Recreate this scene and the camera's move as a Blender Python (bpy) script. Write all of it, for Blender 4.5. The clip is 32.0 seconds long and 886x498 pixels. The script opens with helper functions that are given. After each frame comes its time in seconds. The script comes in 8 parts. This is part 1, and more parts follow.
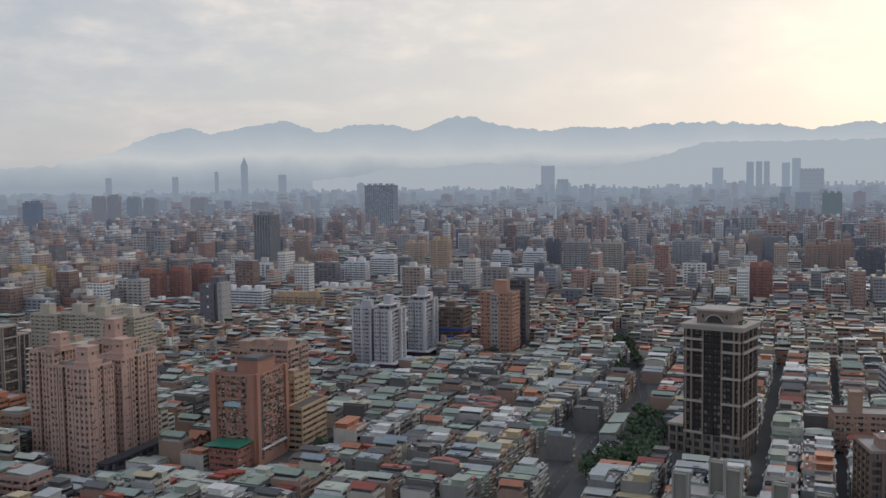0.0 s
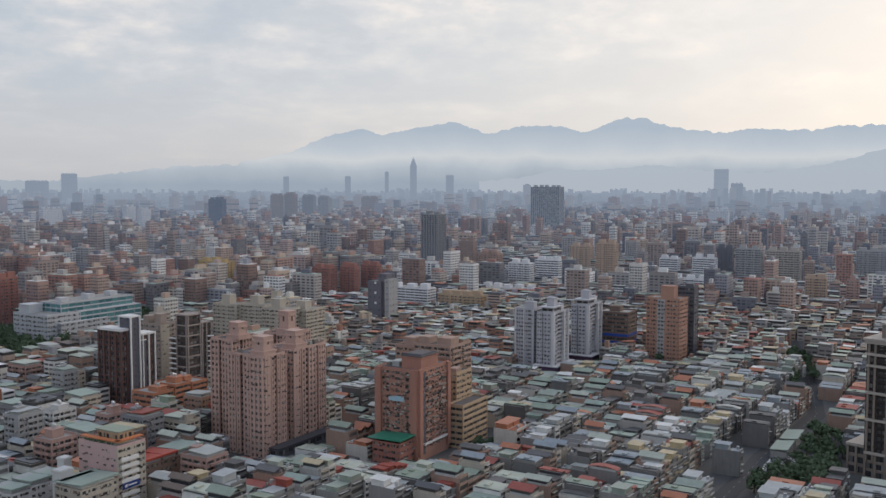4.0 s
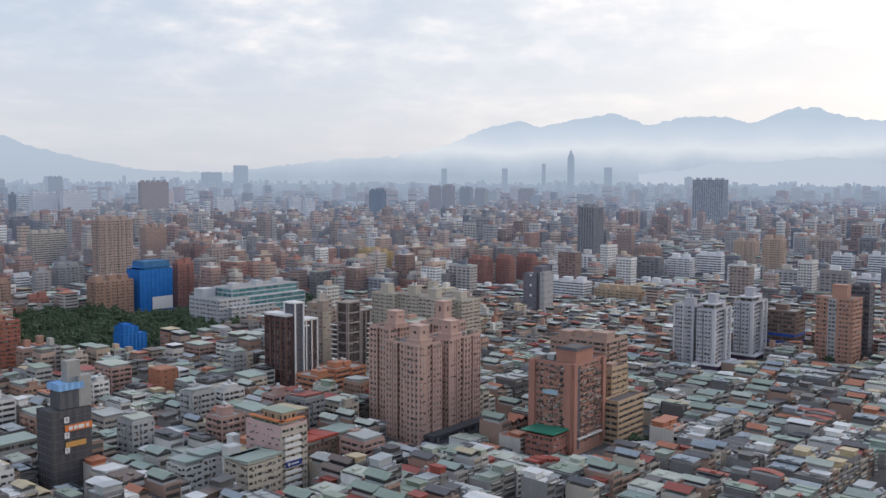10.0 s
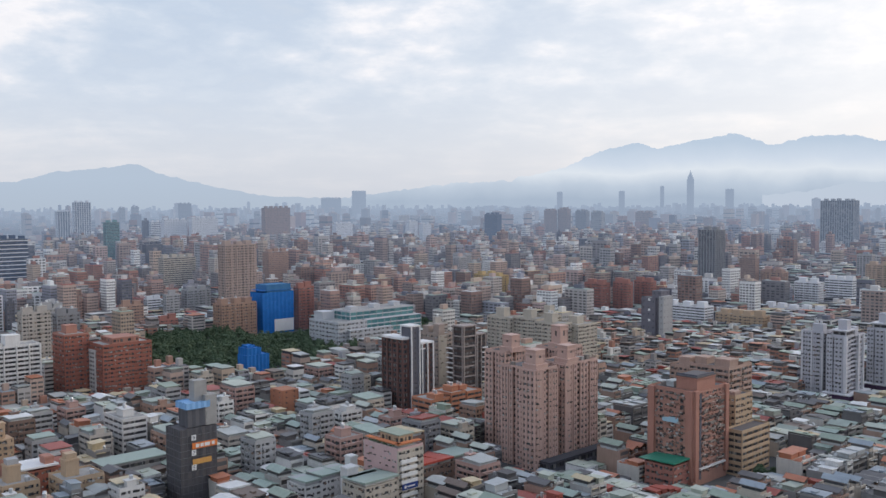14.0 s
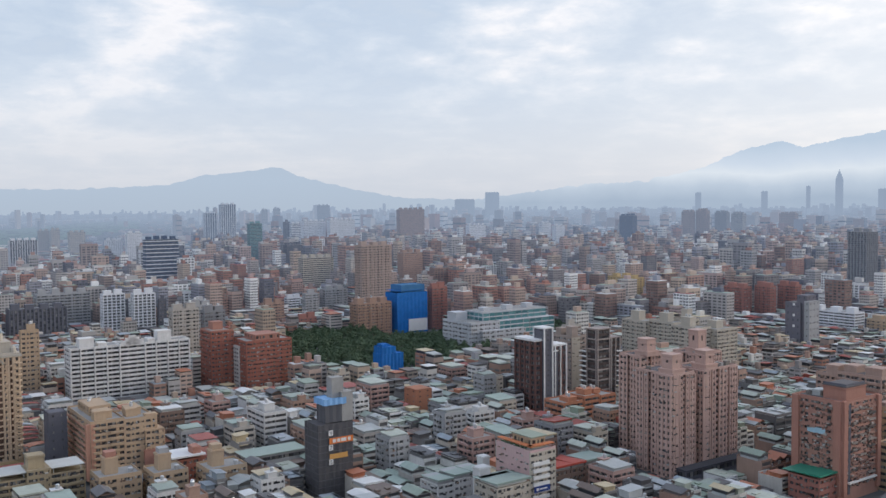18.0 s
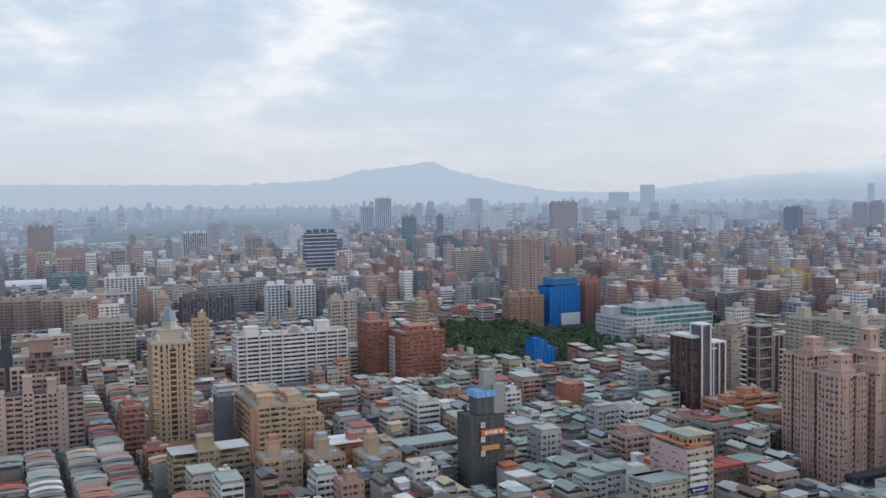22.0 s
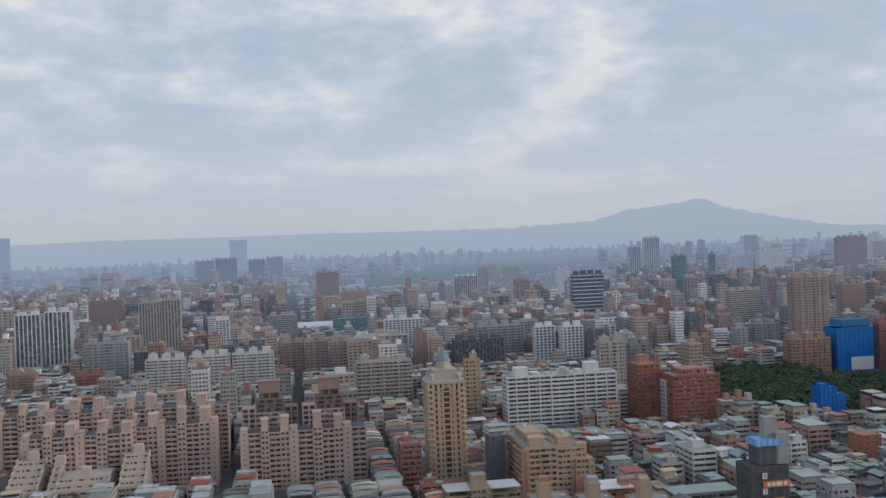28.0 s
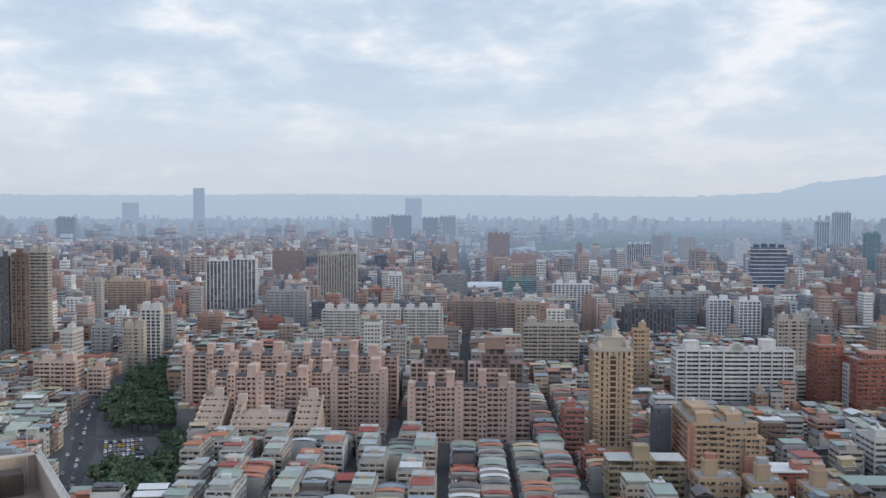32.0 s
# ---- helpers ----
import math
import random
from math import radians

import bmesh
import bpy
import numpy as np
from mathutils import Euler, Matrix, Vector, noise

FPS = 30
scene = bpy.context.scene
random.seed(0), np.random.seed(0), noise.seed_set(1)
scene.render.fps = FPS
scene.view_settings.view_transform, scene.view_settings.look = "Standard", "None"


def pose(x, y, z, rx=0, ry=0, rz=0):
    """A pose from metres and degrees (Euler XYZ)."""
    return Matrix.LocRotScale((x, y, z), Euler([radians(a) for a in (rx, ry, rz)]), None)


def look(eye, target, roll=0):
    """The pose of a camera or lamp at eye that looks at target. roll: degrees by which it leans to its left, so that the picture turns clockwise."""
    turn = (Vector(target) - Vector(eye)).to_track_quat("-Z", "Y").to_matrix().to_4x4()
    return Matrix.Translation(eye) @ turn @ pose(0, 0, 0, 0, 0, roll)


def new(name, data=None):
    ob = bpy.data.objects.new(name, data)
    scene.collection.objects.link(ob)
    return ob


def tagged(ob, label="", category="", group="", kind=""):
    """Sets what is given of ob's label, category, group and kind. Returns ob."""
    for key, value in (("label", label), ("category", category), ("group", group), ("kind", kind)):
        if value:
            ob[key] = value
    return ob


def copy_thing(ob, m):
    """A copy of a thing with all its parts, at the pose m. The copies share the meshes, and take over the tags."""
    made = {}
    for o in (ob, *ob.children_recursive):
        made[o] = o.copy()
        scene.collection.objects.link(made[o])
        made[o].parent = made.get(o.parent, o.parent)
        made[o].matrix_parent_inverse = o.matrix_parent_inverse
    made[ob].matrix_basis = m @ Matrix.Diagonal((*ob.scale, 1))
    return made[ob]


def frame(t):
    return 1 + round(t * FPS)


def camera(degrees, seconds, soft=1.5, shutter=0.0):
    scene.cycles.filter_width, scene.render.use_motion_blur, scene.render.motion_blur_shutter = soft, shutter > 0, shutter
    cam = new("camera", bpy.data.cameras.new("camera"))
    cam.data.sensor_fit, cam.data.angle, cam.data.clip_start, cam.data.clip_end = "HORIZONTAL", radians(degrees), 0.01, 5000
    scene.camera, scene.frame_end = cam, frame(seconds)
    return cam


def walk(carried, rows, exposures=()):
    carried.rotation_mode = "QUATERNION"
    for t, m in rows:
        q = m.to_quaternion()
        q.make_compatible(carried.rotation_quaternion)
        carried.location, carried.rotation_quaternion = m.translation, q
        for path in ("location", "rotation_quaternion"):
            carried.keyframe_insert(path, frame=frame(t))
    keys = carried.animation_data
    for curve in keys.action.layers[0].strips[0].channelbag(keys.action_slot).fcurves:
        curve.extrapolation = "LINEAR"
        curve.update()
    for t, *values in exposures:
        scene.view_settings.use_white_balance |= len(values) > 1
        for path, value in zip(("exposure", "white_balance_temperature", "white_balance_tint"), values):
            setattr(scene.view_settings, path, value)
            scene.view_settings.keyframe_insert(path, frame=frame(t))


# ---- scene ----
cam = camera(50.84, 32.0)
EYE = 140.0
ROWS = [  # seconds, yaw, pitch, roll
    (0, -0.06, -4.07, 0.75), (0.5, 1.49, -4.17, 0.40), (1, 3.10, -4.11, 0.28), (1.5, 4.37, -4.07, 0.25),
    (2, 5.40, -3.53, 0.02), (2.5, 6.33, -3.55, -0.61), (3, 7.28, -3.63, -0.79), (3.5, 8.91, -3.82, -0.32),
    (5.5, 11.94, -4.13, -0.03), (6, 12.96, -4.27, 0.11), (6.5, 14.00, -4.35, 0.16), (7, 14.68, -4.38, 0.19),
    (7.5, 15.69, -4.48, 0.00), (8, 16.80, -4.48, -0.25), (8.5, 17.69, -4.43, -0.14), (9, 18.36, -4.44, -0.03),
    (9.5, 18.94, -4.48, -0.03), (10, 19.70, -4.42, -0.19), (10.5, 20.46, -4.22, -0.25), (11, 21.52, -4.11, -0.14),
    (11.5, 22.36, -4.12, -0.06), (12, 23.19, -3.98, 0.01), (12.5, 23.91, -3.77, 0.13), (13, 24.78, -3.37, -0.07),
    (13.5, 25.64, -3.11, 0.05), (14, 26.76, -2.95, 0.34), (14.5, 27.80, -2.84, 0.57), (16.5, 31.65, -2.38, 0.61),
    (17, 32.56, -2.42, 0.56), (17.5, 33.66, -2.69, 0.50), (18, 34.92, -2.81, 0.49), (18.5, 36.12, -2.78, 0.52),
    (19, 37.25, -2.98, 0.52), (19.5, 38.42, -3.14, 0.71), (20, 39.61, -3.19, 1.19), (20.5, 40.70, -3.24, 1.13),
    (21, 41.82, -3.22, 0.98), (21.5, 43.13, -3.16, 0.91), (22, 44.26, -3.11, 0.78), (22.5, 45.44, -2.79, 0.70),
    (23, 46.88, -2.54, 0.71), (23.5, 48.21, -2.24, 0.71), (24, 49.37, -2.00, 0.89), (24.5, 50.34, -1.82, 0.98),
    (26.5, 55.48, -1.43, 0.99), (27, 56.81, -1.34, 0.94), (27.5, 58.71, -0.44, 1.65), (28, 60.51, -0.15, 2.24),
    (28.5, 61.83, -0.92, 1.59), (29, 63.07, -1.45, 1.17), (29.5, 64.07, -2.00, 1.01), (30, 65.27, -2.19, 0.79),
    (30.5, 66.47, -2.33, 0.80), (31, 67.53, -2.36, 0.51), (31.5, 69.03, -2.26, 0.14), (32, 71.07, -2.25, -0.18),
]
REACH = 0.35  # arm's length: the eye swings a little round the body as it turns


def eye_pose(yaw, pitch, roll):
    a = radians(yaw)
    return pose(-REACH * math.sin(a), REACH * math.cos(a), EYE, 90 + pitch, roll, yaw)


walk(cam, [(t, eye_pose(yaw, pitch, roll)) for t, yaw, pitch, roll in ROWS],
     [(0.0, -0.43, 6950, 12), (3.5, -0.31, 6850, 12), (8.0, 0.03, 6700, 13), (16.0, 0.04, 6500, 12), (24.0, 0.04, 6380, 10), (26.0, 0.05, 6350, 9.5), (27.0, -0.08, 6350, 9.5), (28.0, -0.34, 6340, 9.5), (29.0, -0.26, 6340, 9.5), (30.0, -0.08, 6330, 9.5), (32.0, 0.0, 6320, 9.5)])

# ---- sky, sun and air ----
SUN_AZ, SUN_EL = -38.0, 17.0  # the sun stands behind thin cloud, ahead and to the right of the first view


def heading(az, el=0.0):
    """Unit vector; az in degrees, counter-clockwise from +y."""
    a, e = radians(az), radians(el)
    return Vector((-math.sin(a) * math.cos(e), math.cos(a) * math.cos(e), math.sin(e)))


class Nodes:
    """A small wrapper to write node trees in a few lines."""

    def __init__(self, tree):
        self.tree = tree
        tree.nodes.clear()

    def add(self, kind, values=(), **settings):
        n = self.tree.nodes.new(kind)
        for k, v in settings.items():
            setattr(n, k, v)
        for k, v in dict(values).items():
            if hasattr(v, "is_output"):
                self.tree.links.new(v, n.inputs[k])
            else:
                n.inputs[k].default_value = v
        return n

    def math(self, op, a, b=0.0, clamp=False):
        return self.add("ShaderNodeMath", {0: a, 1: b}, operation=op, use_clamp=clamp).outputs[0]

    def mix(self, fac, a, b, blend="MIX"):
        return self.add("ShaderNodeMix", {0: fac, 6: a, 7: b}, data_type="RGBA", blend_type=blend).outputs[2]

    def ramp(self, fac, stops, interpolation="LINEAR"):
        n = self.add("ShaderNodeValToRGB", {0: fac})
        n.color_ramp.interpolation = interpolation
        els = n.color_ramp.elements
        while len(els) < len(stops):
            els.new(0.5)
        for e, (p, c) in zip(els, stops):
            e.position, e.color = p, (*c, 1) if len(c) == 3 else c
        return n.outputs[0]

    def noise(self, vec, scale, detail=4.0, rough=0.55, distortion=0.0):
        return self.add("ShaderNodeTexNoise", {"Vector": vec, "Scale": scale, "Detail": detail, "Roughness": rough, "Distortion": distortion}).outputs[0]


def build_world():
    world = bpy.data.worlds.new("evening_sky")
    scene.world = world
    world.use_nodes = True
    n = Nodes(world.node_tree)
    co = n.add("ShaderNodeTexCoord").outputs["Generated"]
    sky = n.add("ShaderNodeTexSky", sky_type="NISHITA", sun_disc=False, sun_elevation=radians(SUN_EL), sun_rotation=radians(-SUN_AZ),
                air_density=1.0, dust_density=3.0, ozone_density=1.0).outputs[0]
    clear = n.mix(1.0, sky, (0.11, 0.11, 0.11, 1), "MULTIPLY")
    xyz = n.add("ShaderNodeSeparateXYZ", {0: co})
    z = n.math("MAXIMUM", xyz.outputs[2], 0.0)
    flat = n.math("ADD", z, 0.10)
    px, py = n.math("DIVIDE", xyz.outputs[0], flat), n.math("DIVIDE", xyz.outputs[1], flat)
    plane = n.add("ShaderNodeCombineXYZ", {0: px, 1: py, 2: 0.0}).outputs[0]
    # broad sheets of cloud, with puffs and rolls in them
    big = n.noise(plane, 0.9, 6.0, 0.55, 0.3)
    squat = n.add("ShaderNodeMapping", {0: co, "Scale": (1.0, 1.0, 2.4)}).outputs[0]
    puff = n.noise(squat, 6.0, 7.0, 0.54, 0.15)
    wisp = n.noise(squat, 15.0, 6.0, 0.62, 0.15)
    thick = n.math("ADD", n.math("MULTIPLY", big, 0.36), n.math("MULTIPLY", puff, 0.45))
    thick = n.math("ADD", thick, n.math("MULTIPLY", wisp, 0.19))
    glow = n.add("ShaderNodeVectorMath", {0: co, 1: heading(SUN_AZ, SUN_EL)}, operation="DOT_PRODUCT").outputs["Value"]
    near = n.math("POWER", n.math("MAXIMUM", glow, 0.0), 3.0)
    body = n.ramp(thick, [(0.38, (0.60, 0.69, 0.80)), (0.445, (0.55, 0.66, 0.80)), (0.49, (0.62, 0.72, 0.84)), (0.535, (0.76, 0.825, 0.91)), (0.585, (1.0, 0.995, 1.01)), (0.63, (0.90, 0.915, 0.95)), (0.69, (0.72, 0.77, 0.84))])
    veil = n.ramp(z, [(0.0, (0.62, 0.67, 0.74)), (0.04, (0.69, 0.73, 0.79)), (0.12, (0.72, 0.78, 0.86)), (0.5, (0.60, 0.68, 0.80))])
    cover = n.ramp(z, [(0.0, (0.05, 0.05, 0.05)), (0.06, (0.25, 0.25, 0.25)), (0.13, (0.7, 0.7, 0.7)), (0.20, (0.95, 0.95, 0.95))])
    cloud = n.mix(cover, veil, body)
    warm = n.mix(n.math("MULTIPLY", near, 0.9), cloud, n.mix(0.62, cloud, (1.58, 1.46, 1.30, 1)))
    full = n.mix(0.90, clear, warm)
    # overhead the cloud thins and blue shows through
    thin = n.ramp(z, [(0.26, (0, 0, 0)), (0.62, (0.55, 0.55, 0.55))])
    full = n.mix(thin, full, (0.52, 0.66, 0.95, 1))
    bg = n.add("ShaderNodeBackground", {0: full, 1: 1.02})
    n.add("ShaderNodeOutputWorld", {0: bg.outputs[0]})


build_world()
sun_data = bpy.data.lights.new("sun", "SUN")
sun_data.energy, sun_data.angle, sun_data.color = 1.15, radians(18), (1.0, 0.88, 0.74)
sun = new("sun", sun_data)
sun.matrix_world = look(heading(SUN_AZ, SUN_EL) * 900, (0, 0, 0))

# ---- materials ----
MATS = {}
# haze colours that far surfaces emit, nearer and farther
HAZE, HAZE_FAR = (0.175, 0.235, 0.345), (0.335, 0.42, 0.54)


def surface(name, colour, rough=0.8, metal=0.0, vary=0.18, scale=0.35, spread=(), source="object", bump=0.15, streak=0.25, spec=0.3, hazed=False):
    """Paint, tile, stone or sheet metal: base colour or a spread of colours drawn per object or per island, with stains, grain and relief."""
    if name in MATS:
        return MATS[name]
    mat = bpy.data.materials.new(name)
    mat.use_nodes = True
    n = Nodes(mat.node_tree)
    co = n.add("ShaderNodeTexCoord").outputs["Object"]
    if spread:
        if source == "object":
            rnd = n.add("ShaderNodeObjectInfo").outputs["Random"]
        else:
            rnd = n.add("ShaderNodeNewGeometry").outputs["Random Per Island"]
        base = n.ramp(rnd, [(i / len(spread), c) for i, c in enumerate(spread)], "CONSTANT")
    else:
        base = n.add("ShaderNodeRGB").outputs[0]
        base.default_value = (*colour, 1)
    grain = n.noise(co, scale * 6, 5.0, 0.65)
    stain = n.noise(co, scale * 0.35, 4.0, 0.6, 0.5)
    stretched = n.add("ShaderNodeMapping", {0: co, "Scale": (1.0, 1.0, 0.08)}).outputs[0]
    run = n.noise(stretched, scale * 3, 4.0, 0.6)
    tone = n.math("ADD", n.math("MULTIPLY", grain, vary), n.math("MULTIPLY", stain, vary * 1.6))
    tone = n.math("ADD", tone, n.math("MULTIPLY", run, streak))
    tone = n.math("ADD", tone, 1.0 - 1.3 * vary - streak * 0.5)
    grey = n.add("ShaderNodeCombineColor", {0: tone, 1: tone, 2: tone}).outputs[0]
    col = n.mix(1.0, base, grey, "MULTIPLY")
    rgh = n.math("ADD", n.math("MULTIPLY", grain, 0.25), rough - 0.12, True)
    bmp = n.add("ShaderNodeBump", {"Strength": bump, "Distance": 0.05, "Height": grain}).outputs[0]
    bsdf = n.add("ShaderNodeBsdfPrincipled", {"Base Color": col, "Roughness": rgh, "Metallic": metal, "Normal": bmp, "Specular IOR Level": spec})
    out = bsdf.outputs[0]
    if hazed:  # haze painted in: blends to bluish emission with distance from the origin
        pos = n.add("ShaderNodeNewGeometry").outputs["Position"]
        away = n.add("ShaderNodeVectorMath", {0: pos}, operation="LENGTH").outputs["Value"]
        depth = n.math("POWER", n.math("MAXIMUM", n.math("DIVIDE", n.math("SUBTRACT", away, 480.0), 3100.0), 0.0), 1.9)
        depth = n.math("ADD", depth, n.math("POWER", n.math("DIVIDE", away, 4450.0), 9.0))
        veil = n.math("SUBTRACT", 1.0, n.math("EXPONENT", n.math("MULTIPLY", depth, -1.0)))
        glow = n.add("ShaderNodeEmission", {0: n.mix(n.math("POWER", veil, 1.5), (*HAZE, 1), (*HAZE_FAR, 1)), 1: 1.0})
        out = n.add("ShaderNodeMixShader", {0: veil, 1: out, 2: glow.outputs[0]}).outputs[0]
    n.add("ShaderNodeOutputMaterial", {0: out})
    MATS[name] = mat
    return mat


WALLS = [(0.40, 0.33, 0.27), (0.42, 0.40, 0.38), (0.43, 0.28, 0.22), (0.29, 0.27, 0.26), (0.53, 0.50, 0.46), (0.34, 0.22, 0.17), (0.46, 0.36, 0.28),
         (0.33, 0.33, 0.35), (0.38, 0.20, 0.145), (0.66, 0.64, 0.60), (0.36, 0.28, 0.24), (0.47, 0.35, 0.29)]
ROOFS = [(0.30, 0.345, 0.295), (0.40, 0.415, 0.395), (0.115, 0.11, 0.11), (0.43, 0.46, 0.385), (0.66, 0.66, 0.64), (0.31, 0.075, 0.055), (0.28, 0.32, 0.35),
         (0.26, 0.315, 0.25), (0.175, 0.13, 0.105), (0.50, 0.41, 0.26), (0.10, 0.10, 0.105), (0.40, 0.42, 0.42), (0.44, 0.17, 0.095), (0.29, 0.36, 0.31)]
PAINTS = {"white": (0.60, 0.59, 0.57), "teal": (0.16, 0.30, 0.30), "greyd": (0.26, 0.26, 0.27), "slate": (0.13, 0.13, 0.15), "cream": (0.47, 0.42, 0.35), "brown": (0.33, 0.23, 0.19),
          "browno": (0.39, 0.255, 0.195), "brick": (0.36, 0.16, 0.125), "grey": (0.38, 0.38, 0.38), "navy": (0.06, 0.09, 0.15), "ochre": (0.55, 0.39, 0.17), "pinkish": (0.44, 0.29, 0.25),
          "peach": (0.52, 0.38, 0.28), "beige": (0.45, 0.41, 0.365), "green": (0.20, 0.27, 0.21), "tan": (0.44, 0.335, 0.285), "sand": (0.48, 0.35, 0.235), "rose": (0.52, 0.355, 0.30),
          "orange": (0.40, 0.20, 0.15), "yellow": (0.56, 0.41, 0.23), "red": (0.33, 0.13, 0.095), "ivory": (0.55, 0.46, 0.395), "umber": (0.27, 0.22, 0.19), "stone": (0.57, 0.43, 0.30)}


def paint(key, dist=0.0):
    """Tile or paint of that colour; past a kilometre, with haze blended in as emission."""
    if dist > 1000 and key == "white":
        return surface("white_town", (0.74, 0.74, 0.75), hazed=True, bump=0.0)
    if dist > 1000:
        return surface(key + "_far", PAINTS[key], hazed=True, bump=0.0)
    return surface(key + "_tile", PAINTS[key])


wall_many = surface("wall_many", None, spread=WALLS, source="island", scale=0.15)
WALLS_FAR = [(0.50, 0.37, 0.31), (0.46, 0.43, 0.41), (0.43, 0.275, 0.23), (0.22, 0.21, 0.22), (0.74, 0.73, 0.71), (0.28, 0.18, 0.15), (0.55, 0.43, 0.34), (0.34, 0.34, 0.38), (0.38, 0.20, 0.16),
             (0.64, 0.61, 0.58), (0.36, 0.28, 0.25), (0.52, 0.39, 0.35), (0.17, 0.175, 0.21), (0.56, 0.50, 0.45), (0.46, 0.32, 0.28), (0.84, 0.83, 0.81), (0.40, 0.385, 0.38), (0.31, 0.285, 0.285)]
wall_far = surface("wall_far", None, spread=WALLS_FAR, source="island", scale=0.12, hazed=True, bump=0.0)
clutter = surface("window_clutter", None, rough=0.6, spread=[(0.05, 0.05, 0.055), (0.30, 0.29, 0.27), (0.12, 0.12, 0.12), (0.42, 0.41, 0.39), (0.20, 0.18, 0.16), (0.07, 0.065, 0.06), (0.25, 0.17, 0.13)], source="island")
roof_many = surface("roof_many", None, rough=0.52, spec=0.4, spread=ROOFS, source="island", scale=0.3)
roof_far = surface("roof_far", None, rough=0.6, spread=ROOFS, source="island", scale=0.2, hazed=True, bump=0.0)
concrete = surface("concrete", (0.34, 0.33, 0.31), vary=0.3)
concrete_far = surface("concrete_far", (0.34, 0.33, 0.31), hazed=True)
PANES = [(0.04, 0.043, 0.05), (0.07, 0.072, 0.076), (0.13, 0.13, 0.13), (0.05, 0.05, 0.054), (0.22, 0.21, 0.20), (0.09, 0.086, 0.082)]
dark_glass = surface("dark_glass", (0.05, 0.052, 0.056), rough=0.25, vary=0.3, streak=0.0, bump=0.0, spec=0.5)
glass_far = surface("glass_far", (0.035, 0.042, 0.05), rough=0.35, vary=0.3, streak=0.0, bump=0.0, spec=0.4, hazed=True)
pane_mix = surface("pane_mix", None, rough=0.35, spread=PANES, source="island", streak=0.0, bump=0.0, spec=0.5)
pane_far = surface("pane_far", None, rough=0.4, spread=PANES, source="island", streak=0.0, bump=0.0, spec=0.4, hazed=True)
asphalt = surface("asphalt", (0.062, 0.063, 0.067), rough=0.9, scale=0.2, streak=0.0)
steel = surface("steel", (0.55, 0.56, 0.57), rough=0.4, metal=0.7)
trim_white = surface("white_trim", (0.72, 0.71, 0.69), vary=0.12)
leaf = surface("leaf", None, rough=0.75, scale=0.12, vary=0.5, streak=0.0, bump=0.0, spec=0.08, spread=[(0.092, 0.135, 0.082), (0.104, 0.146, 0.088), (0.082, 0.122, 0.076), (0.115, 0.154, 0.09), (0.096, 0.138, 0.084)], source="island")
bark = surface("bark", (0.10, 0.075, 0.055), rough=0.9)

# ---- mesh building ----


